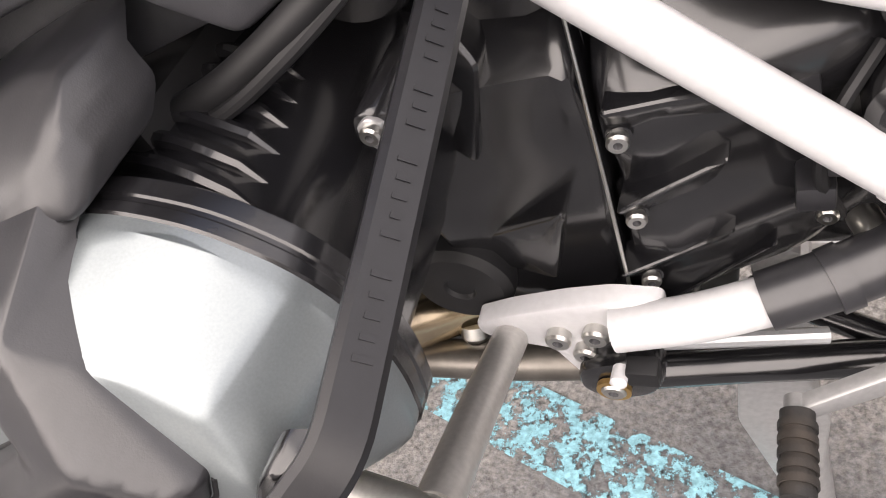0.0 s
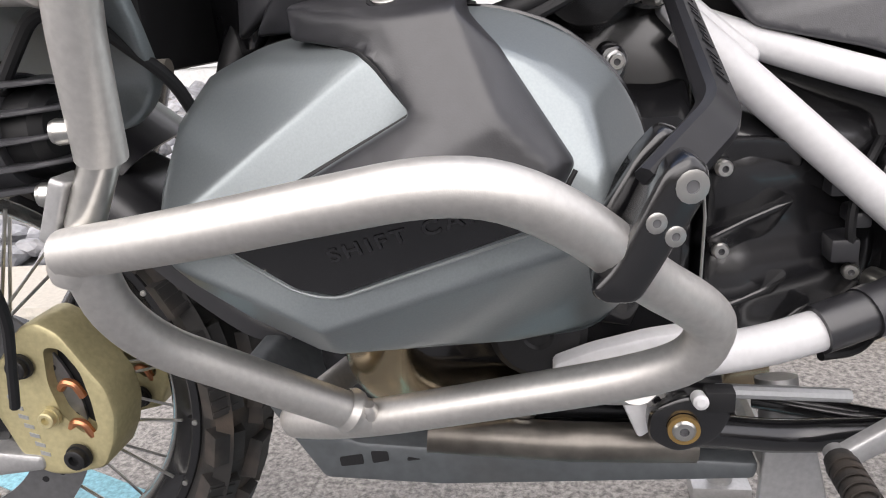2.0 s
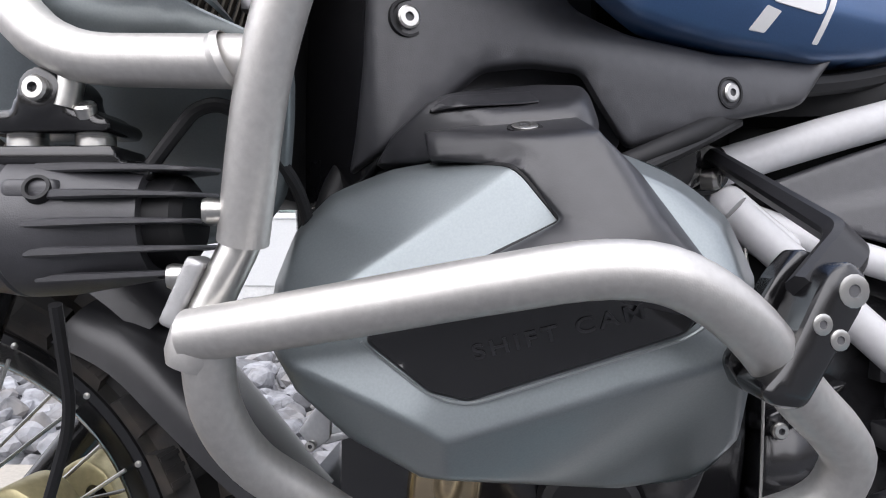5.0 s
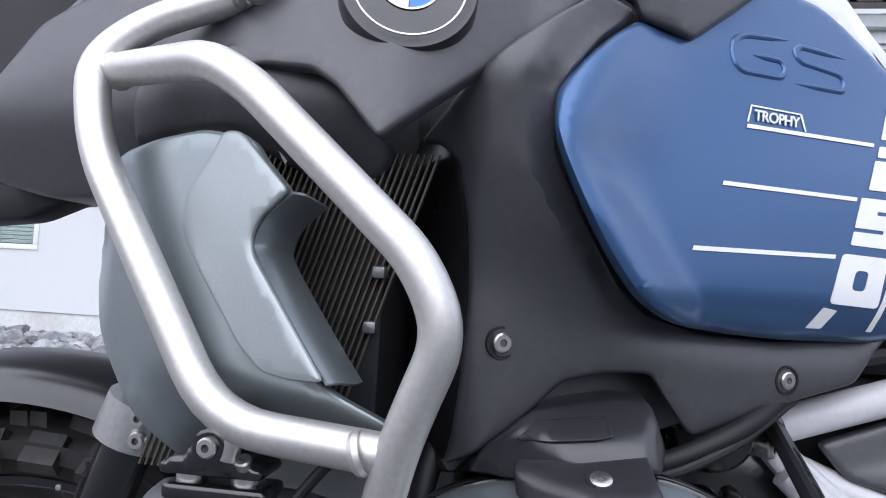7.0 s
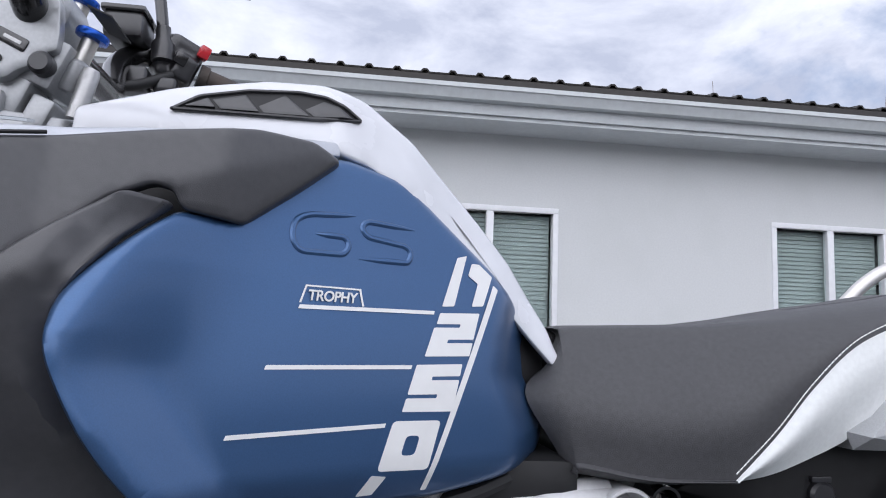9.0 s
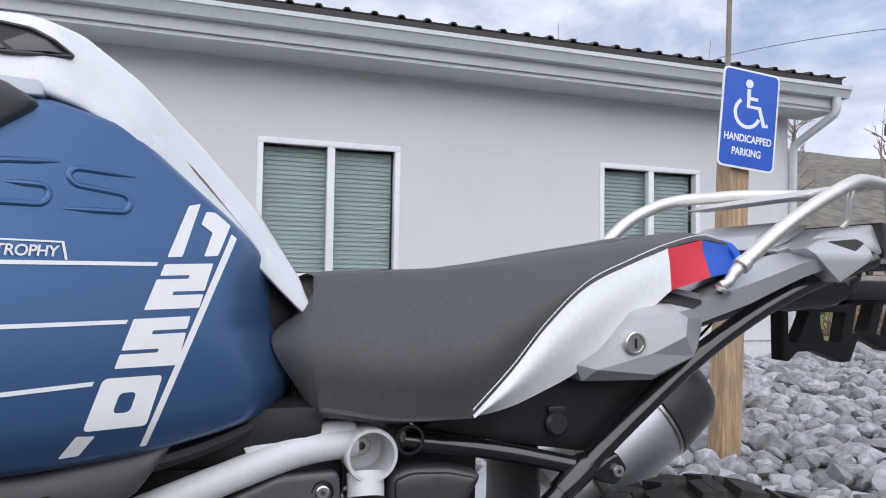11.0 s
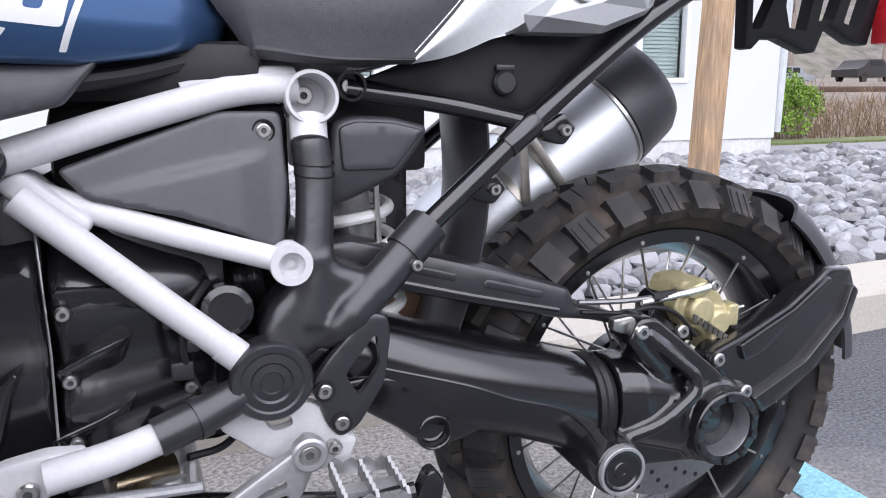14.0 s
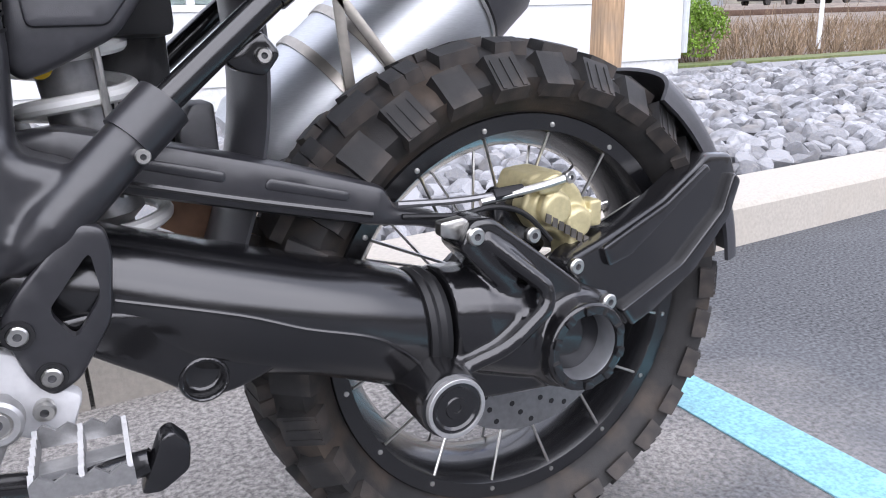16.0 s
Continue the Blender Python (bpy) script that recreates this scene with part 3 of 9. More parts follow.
def rock_verts(seed):
    r = random.Random(seed)
    bm = bmesh.new()
    bmesh.ops.create_icosphere(bm, subdivisions=2, radius=1.0)
    planes = [(Vector((r.gauss(0, 1), r.gauss(0, 1), r.gauss(0, 1))).normalized(), r.uniform(0.45, 0.85)) for _ in range(9)]
    sx, sy, sz = r.uniform(0.8, 1.35), r.uniform(0.7, 1.0), r.uniform(0.45, 0.75)
    for v in bm.verts:
        for n, d in planes:
            over = v.co.dot(n) - d
            if over > 0:
                v.co -= n * over
        v.co = Vector((v.co.x * sx, v.co.y * sy, v.co.z * sz))
    bmesh.ops.dissolve_limit(bm, angle_limit=0.12, verts=bm.verts, edges=bm.edges)
    bmesh.ops.triangulate(bm, faces=bm.faces)
    return bm


ROCKS = [as_mesh(rock_verts(100 + k), M_ROCK, "stone", smooth=False) for k in range(10)]
ROCK_LISTS = []
for k in range(10):
    me = ROCKS[k]
    ROCK_LISTS.append(([v.co.copy() for v in me.vertices], [tuple(p.vertices) for p in me.polygons]))


def kerb_back(x):
    return 0.66 + 0.34 + math.tan(radians(KERB_TURN)) * (x - 0.25)


far_v, far_f = [], []
near = 0
y = 1.02
while y < 5.5:
    step = 0.085 + 0.028 * max(0, y - 1.0)
    x = -7.0
    while x < 8.6:
        px, py = x + rng.uniform(-0.4, 0.4) * step, y + rng.uniform(-0.4, 0.4) * step
        s = step * rng.uniform(0.42, 0.78)
        if py - s > kerb_back(px) - 0.02 and not (px < 6.3 and py > 5.3) and not (abs(px - 2.48) < 0.1 and abs(py - 1.95) < 0.1):
            m = Matrix.Translation((px, py, 0.085 + rng.uniform(0, 0.035) + 0.25 * s)) @ Euler([rng.uniform(-0.5, 0.5), rng.uniform(-0.5, 0.5), rng.uniform(0, 6.28)]).to_matrix().to_4x4() @ Matrix.Scale(s, 4)
            k = rng.randrange(10)
            if near < 300 and py < 2.1 and 0.1 < px < 4.2:
                near += 1
                shared("stone", ROCKS[k], bed, m)
            elif px > -6.8:
                vs, fs = ROCK_LISTS[k]
                b = len(far_v)
                far_v += [m @ v for v in vs]
                far_f += [tuple(i + b for i in f) for f in fs]
        x += step
    y += step * 0.8
me = bpy.data.meshes.new("stones")
me.from_pydata([tuple(v) for v in far_v], [], far_f)
me.materials.append(M_ROCKS)
stones = new("broken_stones", me)
stones.parent = bed
stones["kind"] = "stuff"

# ---- building ----
house = thing("building", "low white stuccoed building with a dark metal roof", "building", at=(0, 0, 0))
WY, WX0, WX1, WTOP = 5.4, -16.0, 6.25, 2.86
WINDOWS = [(0.58, 1.83, 0.92, 2.12), (3.88, 5.07, 0.92, 2.12), (-6.3, -5.05, 0.92, 2.12), (-2.75, -1.5, 0.92, 2.12)]


def wall_with_holes():
    xs = sorted({WX0, WX1, *[w[0] for w in WINDOWS], *[w[1] for w in WINDOWS]})
    bm = None
    for a, b in zip(xs, xs[1:]):
        win = [w for w in WINDOWS if w[0] <= a + 1e-6 and w[1] >= b - 1e-6]
        spans = [(0.34, WTOP)] if not win else [(0.34, win[0][2]), (win[0][3], WTOP)]
        for lo, hi in spans:
            q = box((a, WY, lo), (b, WY + 0.2, hi))
            bm = q if bm is None else joined(bm, q)
    bmesh.ops.remove_doubles(bm, verts=bm.verts, dist=0.0005)
    return bm


part("wall", wall_with_holes(), M_STUCCO, house)
part("end_wall", box((WX1 - 0.2, WY + 0.2, 0.34), (WX1, WY + 7, WTOP)), M_STUCCO, house)
part("foundation", box((WX0, WY + 0.015, -0.1), (WX1 - 0.015, WY + 0.3, 0.34), 0.006), M_FOUND, house, "weathered block foundation")
part("end_foundation", box((WX1 - 0.2, WY + 0.3, -0.1), (WX1 - 0.015, WY + 7, 0.34), 0.006), M_FOUND, house)
part("inner_floor", box((WX0, WY + 0.3, 0.0), (WX1 - 0.2, WY + 7, 0.1)), M_ROOM, house)
part("back_wall", box((WX0, WY + 7, 0), (WX1, WY + 7.2, WTOP)), M_STUCCO, house)
part("side_wall", box((WX0 - 0.2, WY, 0), (WX0, WY + 7.2, WTOP)), M_STUCCO, house)
part("ceiling_board", box((WX0, WY + 0.2, WTOP - 0.12), (WX1 - 0.2, WY + 7, WTOP - 0.02)), M_STUCCO, house)
part("soffit", box((WX0, WY - 0.42, 2.765), (WX1 + 0.25, WY - 0.002, 2.80)), M_GUTTER, house, "pale grey soffit")
part("fascia", box((WX0, WY - 0.45, 2.80), (WX1 + 0.25, WY - 0.42, 3.02), 0.004), M_GUTTER, house)
gut = [(0.0, 0.0), (-0.075, 0.004), (-0.085, 0.03), (-0.11, 0.075), (-0.125, 0.082), (-0.125, 0.118), (-0.115, 0.118), (-0.112, 0.09), (-0.07, 0.02), (0.0, 0.012)]
part("gutter", loft([[(x, WY - 0.452 + yy, 2.895 + zz) for yy, zz in gut] for x in (WX0, WX1 + 0.30)]), M_GUTTER, house, "pale grey metal gutter")
part("downspout", tube([(WX1 + 0.16, WY - 0.50, 2.9), (WX1 + 0.16, WY - 0.50, 2.74), (WX1 + 0.03, WY - 0.05, 2.46), (WX1 + 0.05, WY + 0.02, 0.4)], 0.042, 0.07, 10), M_GUTTER, house)

ridge_w, pitch = 0.23, 0.16
x = WX0
sec = []
while x < WX1 + 0.22:
    sec += [(x, 0.0), (x + 0.165, 0.0), (x + 0.185, 0.026), (x + 0.21, 0.026)]
    x += ridge_w
rv, rf = [], []
for i, (yy, zz) in enumerate(((WY - 0.52, 3.090), (WY + 3.6, 3.090 + 4.1 * pitch), (WY + 7.6, 3.090))):
    rv += [(px, yy, zz + pz) for px, pz in sec]
n = len(sec)
for i in range(2):
    rf += [(i * n + k, i * n + k + 1, (i + 1) * n + k + 1, (i + 1) * n + k) for k in range(n - 1)]
part("roof_edge", box((WX0, WY - 0.515, 3.00), (WX1 + 0.22, WY - 0.49, 3.088)), M_ROOF, house, "dark metal eaves edge")
part("roof", thicken(from_lists(rv, rf), -0.012), M_ROOF, house, "dark ribbed metal roof", flat=True)
for a, b, c, d in WINDOWS:
    win = part("window", joined(box((a, WY - 0.015, d - 0.05), (b, WY + 0.07, d), 0.004), box((a, WY - 0.015, c), (b, WY + 0.07, c + 0.05), 0.004),
                                box((a, WY - 0.015, c + 0.05), (a + 0.05, WY + 0.07, d - 0.05), 0.004), box((b - 0.05, WY - 0.015, c + 0.05), (b, WY + 0.07, d - 0.05), 0.004),
                                box(((a + b) / 2 - 0.03, WY - 0.01, c + 0.05), ((a + b) / 2 + 0.035, WY + 0.06, d - 0.05), 0.004)), M_VINYLFRAME, house, "white vinyl sliding window with closed blinds")
    mid = (a + b) / 2
    for lo, hi, dy in ((a + 0.05, mid - 0.03, 0.030), (mid + 0.035, b - 0.05, 0.045)):
        pane = part("pane", box((lo, WY + dy, c + 0.05), (hi, WY + dy + 0.005, d - 0.05)), M_GLASS, win)
        pane.visible_shadow = False
    slat = as_mesh(box((a + 0.055, -0.020, -0.0012), (b - 0.055, 0.020, 0.0012), 0, None), M_BLIND, "slat")
    k = 0
    while c + 0.08 + k * 0.040 < d - 0.06:
        shared("blind_slat", slat, win, pose(0, WY + 0.105, c + 0.08 + k * 0.040, 76))
        k += 1

# ---- sign on a timber post ----
sign = thing("parking_sign", "blue accessible parking sign on a leaning weathered timber post", "sign", at=(2.47, 1.97, 0.08))
LEAN_M = pose(0, 0, 0, 0, 2.3, 0)
post_bm = box((-0.055, -0.05, -0.1), (0.055, 0.05, 1.62), 0.006, LEAN_M)
part("post", post_bm, M_WOOD, sign, "weathered timber post")
part("pole", tube([(0.035, 0.03, 1.3), (0.068, 0.03, 2.25)], 0.0125, 0.01, 8), M_BARK, sign, "grey weathered stake")
SIGN_M = pose(0.085, -0.075, 1.62, 90, 5.5, -3) @ Matrix.Scale(1.04, 4)


def sign_plate():
    o = round_outline([(-0.1525, -0.2285), (0.1525, -0.2285), (0.1525, 0.2285), (-0.1525, 0.2285)], 0.03, 5)
    return loft([[(p.x, p.y, z) for p in o] for z in (0.0, 0.003)])


sheet = sign_plate()
sheet.transform(SIGN_M)
sheet_ob = part("sign_sheet", sheet, M_SIGNW, sign, "white-edged sign sheet")


def on_sign(bm):
    bm.transform(SIGN_M)
    return bm


face = round_outline([(-0.143, -0.219), (0.143, -0.219), (0.143, 0.219), (-0.143, 0.219)], 0.024, 5)
part("sign_face", on_sign(loft([[(p.x, p.y, z) for p in face] for z in (0.003, 0.0042)])), M_SIGN, sheet_ob, "blue sign face")


def sign_line(pts, w):
    o = []
    pts = [Vector((p[0], p[1], 0.0046)) for p in pts]
    return on_sign(sweep(pts, w, 8, True, [(-1, -0.04), (1, -0.04), (1, 0.04), (-1, 0.04)]))


arc = [(-0.012 + 0.066 * math.cos(t), 0.03 + 0.066 * math.sin(t)) for t in [radians(a) for a in range(125, 345, 12)]]
pic = joined(sign_line(arc, 0.0085), sign_line([(-0.012, 0.14), (-0.01, 0.06), (0.05, 0.06), (0.08, -0.02), (0.10, -0.012)], 0.010), sign_line([(-0.01, 0.098), (0.04, 0.098)], 0.008))
head_bm = on_sign(lathe([(0, 0.0), (0, 0.020), (0.0008, 0.020), (0.0008, 0)], (-0.012, 0.165, 0.0042), (0, 0, 1), 20))
part("wheelchair_symbol", joined(pic, head_bm), M_SIGNW, sheet_ob, "white wheelchair symbol")
lettering("HANDICAPPED", 0.047, SIGN_M @ pose(-0.128, -0.105, 0.0046) @ Matrix.Diagonal((0.80, 1, 1, 1)), M_SIGNW, sheet_ob, label="white lettering", bold=0.0011)
lettering("PARKING", 0.047, SIGN_M @ pose(-0.082, -0.168, 0.0046) @ Matrix.Diagonal((0.80, 1, 1, 1)), M_SIGNW, sheet_ob, label="white lettering", bold=0.0011)

# ---- side road, bank, hill ----
road = part("side_road", box((6.6, 5.1, 0.0), (60, 7.6, 0.085), 0, None), M_ROAD)
tagged(road, "pale side road behind the stones", "road", kind="structure")
road2 = part("road_edge", box((6.3, 7.6, 0.0), (60, 8.4, 0.12)), M_GRASS)
tagged(road2, "strip of short green grass along the road", "grass", kind="structure")


def bank_mesh():
    rows = []
    for j, (yy, zz) in enumerate(((8.3, 0.05), (9.5, 0.2), (11.5, 0.45), (13.5, 0.65), (15.5, 0.95), (18, 1.0), (20, 1.4), (25, 1.5), (34, 1.8), (60, 3.0))):
        rows.append([(4.0 + i * 2.4, yy, zz + 0.12 * noise.noise(Vector((i * 0.9, j * 1.7, 2)))) for i in range(30)])
    return grid_patch(rows, 2)


bank = part("railway_bank", bank_mesh(), M_BANK)
tagged(bank, "brown ballast bank with dead reeds", "bank", kind="structure")
for yy in (16.6, 18.0):
    rail = part("rail", box((4, yy, 0.98), (75, yy + 0.07, 1.15), 0.01), M_RAIL)
    tagged(rail, "rusty rail on the bank", "rail", kind="structure")


def hill_mesh():
    rows = []
    for j, (yy, zz) in enumerate(((60, 0.0), (75, 10.0), (100, 21.0), (130, 31.0), (170, 37.0))):
        rows.append([(-60 + i * 16, yy, zz * (0.55 + 0.5 * min(1, max(0, (i - 3) / 9))) + 1.5 * noise.noise(Vector((i * 0.5, j, 5)))) for i in range(22)])
    return grid_patch(rows, 3)


def unseen_hill_mesh():
    """Unseen hill round behind the lot, added to darken low reflections."""
    rows = []
    for j, (r, zz) in enumerate(((62, 0.0), (74, 7.0), (95, 14.0), (120, 18.0))):
        rows.append([(r * math.cos(radians(170 + 8.5 * i)), r * math.sin(radians(170 + 8.5 * i)), zz + 2.0 * noise.noise(Vector((i * 0.6, j, 9)))) for i in range(24)])
    return grid_patch(rows, 2)


unseen_hill = part("unseen_hill", unseen_hill_mesh(), M_HILL)
tagged(unseen_hill, "unseen brown wooded hill added to darken reflections", "hill", kind="structure")
hill = part("wooded_hill", hill_mesh(), M_HILL)
tagged(hill, "brown wooded hill in early spring", "hill", kind="structure")


def reeds():
    r = random.Random(8)
    vs, fs = [], []
    for _ in range(11000):
        x, yy = r.uniform(6.0, 30), 8.6 + 4.4 * r.random() ** 1.4
        z0 = 0.05 + (yy - 8.3) * 0.12
        h = r.uniform(0.15, 0.55) * (1.5 if r.random() < 0.10 else 0.9)
        lean = Vector((r.gauss(0, 0.75), r.gauss(0, 0.5), 1)).normalized() * h
        w = r.uniform(0.006, 0.018)
        b = len(vs)
        a = r.uniform(0, 3.14)
        dx, dy = math.cos(a) * w, math.sin(a) * w
        vs += [(x - dx, yy - dy, z0 - 0.1), (x + dx, yy + dy, z0 - 0.1), (x + lean.x + dx * 0.3, yy + lean.y + dy * 0.3, z0 + lean.z), (x + lean.x - dx * 0.3, yy + lean.y, z0 + lean.z)]
        fs.append((b, b + 1, b + 2, b + 3))
    return vs, fs


def stuff(name, vs, fs, mat, label, category):
    m_ = bpy.data.meshes.new(name)
    m_.from_pydata([tuple(v) for v in vs], [], fs)
    m_.materials.append(mat)
    return tagged(new(name, m_), label, category, kind="stuff")


stuff("dead_reeds", *reeds(), M_DRY, "dead brown reeds on the bank", "reeds")


def leaves(cx, cy, cz, rx, ry, rz, count, size, seed):
    r = random.Random(seed)
    vs, fs = [], []
    lumps = [(Vector((r.gauss(0, 0.45), r.gauss(0, 0.45), r.gauss(0, 0.45))), r.uniform(0.3, 0.55)) for _ in range(14)]
    for _ in range(count):
        c, s = r.choice(lumps)
        p = c + Vector((r.gauss(0, 1), r.gauss(0, 1), r.gauss(0, 1))).normalized() * s * r.uniform(0.6, 1.05)
        p = Vector((cx + p.x * rx, cy + p.y * ry, max(0.12, cz + p.z * rz)))
        q = Euler([r.uniform(0, 6.3) for _ in range(3)]).to_matrix() * size * r.uniform(0.6, 1.3)
        b = len(vs)
        vs += [p + q @ Vector(o) for o in ((-0.5, 0, 0), (0, -0.3, 0.05), (0.5, 0, 0), (0, 0.3, 0.05))]
        fs.append((b, b + 1, b + 2, b + 3))
    return vs, fs


bush = thing("bush", "shrub with fresh yellow-green leaves beside the building", "bush", at=(9.8, 8.7, 0.1))
lv, lf = leaves(0, 0, 0.62, 0.62, 0.6, 0.52, 3600, 0.06, 3)
lm = bpy.data.meshes.new("foliage")
lm.from_pydata([tuple(v) for v in lv], [], lf)
lm.materials.append(M_LEAF)
fo = new("foliage", lm)
fo.parent = bush
part("stems", joined(*[sweep([(0.05 * math.cos(a), 0.05 * math.sin(a), -0.05), (0.3 * math.cos(a), 0.3 * math.sin(a), 0.5), (0.6 * math.cos(a), 0.5 * math.sin(a), 1.1)], [0.016, 0.012, 0.004], 5) for a in (0.2, 1.3, 2.4, 3.6, 5.0)]), M_BARK, bush)


def bare_tree(at, h, seed):
    r = random.Random(seed)
    t = thing("bare_tree", "leafless tree with thin branches", "tree", "bare trees", at=at)
    trunk = sweep(spline([(0, 0, -0.1), (0.1 * h * r.uniform(-0.3, 0.3), 0, h * 0.35), (0.1 * h * r.uniform(-0.4, 0.4), 0, h * 0.7), (0, 0, h)], 4), [0.02 * h * (1 - 0.09 * k) for k in range(11)] + [0.001 * h] * 2, 6)
    part("trunk", trunk, M_BARK, t)
    bms = []

    def grow(p, d, ln, rad, depth):
        q = p + d * ln
        mid = p + d * ln * 0.5 + Vector((r.gauss(0, 0.05), r.gauss(0, 0.05), 0.02)) * ln
        bms.append(sweep([p, mid, q], [rad, rad * 0.75, rad * 0.4], 4, False))
        if depth:
            for _ in range(3):
                nd = (d + Vector((r.gauss(0, 0.5), r.gauss(0, 0.5), r.gauss(0.15, 0.3)))).normalized()
                grow(p + d * ln * r.uniform(0.4, 1.0), nd, ln * r.uniform(0.45, 0.7), rad * 0.5, depth - 1)

    for k in range(9):
        a = r.uniform(0, 6.28)
        z = h * r.uniform(0.35, 0.92)
        grow(Vector((0, 0, z)), Vector((math.cos(a), math.sin(a), r.uniform(0.5, 1.1))).normalized(), h * 0.2 * (1.2 - z / h), 0.006 * h, 2)
    part("branches", joined(*bms), M_BARK, t)


for i, (tx, ty, th) in enumerate(((19.5, 24, 9), (23, 27, 11), (27, 26, 8), (16.5, 30, 12), (33, 32, 11), (39, 30, 10), (13.5, 33, 10), (45, 36, 12))):
    bare_tree((tx, ty, 1.5), th, 30 + i)

marker = thing("marker_post", "white marker post with an orange top by the railway", "post", at=(12.95, 8.8, 0.28))
part("stake", box((-0.045, -0.02, -0.1), (0.045, 0.02, 0.78), 0.01), M_SIGNW, marker)
part("orange_top", box((-0.047, -0.022, 0.78), (0.047, 0.022, 1.38), 0.01), M_ORANGE, marker, "orange reflective top")


def far_car(at, colour, turn):
    car = thing("parked_car", "old car parked beyond the railway", "car", "cars beyond the railway", at=at)
    car.rotation_euler = (0, 0, radians(turn))
    car.scale = (0.62, 0.62, 0.62)
    body = [(-2.1, 0.35), (-2.1, 0.8), (-1.5, 0.95), (-0.9, 1.4), (0.6, 1.42), (1.2, 0.98), (2.0, 0.85), (2.1, 0.35)]
    part("body", bevelled(loft([[(x, yy, z) for x, z in body] for yy in (-0.85, 0.85)]), 0.06), colour, car)
    for lo, hi in ((-0.75, -0.1), (0.0, 0.6)):
        part("window", box((lo, -0.865, 1.0), (hi, -0.852, 1.32)), M_DEEP, car)
    for wx in (-1.3, 1.3):
        for wy in (-0.85, 0.68):
            part("wheel", lathe([(0, 0.0), (0, 0.31), (0.17, 0.31), (0.17, 0)], (wx, wy + 0.17, 0.31), (0, -1, 0), 16), M_RUBBER, car)


far_car((26.0, 21.2, 1.4), M_ROOF, 10)
far_car((30.2, 21.8, 1.45), M_CAR_RED, -5)
far_car((21.6, 21.0, 1.1), M_CAR_GREY, 4)

wire = part("overhead_wire", sweep(spline([(14.0, 25, 6.4), (20.95, 25, 10.32), (22.5, 25, 11.2), (30.3, 25, 13.24), (46, 25, 16.6)], 6), 0.022, 6), M_BORE)
tagged(wire, "thin grey overhead wire", "cable", kind="structure")


# Unseen trees behind the camera, added to darken the mirrored horizon.
def treeline_mesh():
    rows = []
    for j, zz in enumerate((0.0, 1.8, 3.6)):
        rows.append([(-70 + i * 5.0, -20 - 3 * noise.noise(Vector((i * 0.7, j, 1))), zz * (1 + 0.35 * noise.noise(Vector((i * 1.3, j, 9))))) for i in range(29)])
    return grid_patch(rows, 2)


trees_back = part("unseen_treeline", treeline_mesh(), M_HILL)
tagged(trees_back, "unseen line of dark trees added to darken reflections", "trees", kind="structure")

# ---- the motorcycle ----
bike = thing("motorcycle", "grey, blue and white adventure motorcycle with brushed steel crash bars", "motorcycle")
AX_R, AX_F = Vector((0.752, 0, 0.325)), Vector((-0.720, -0.088, 0.322))


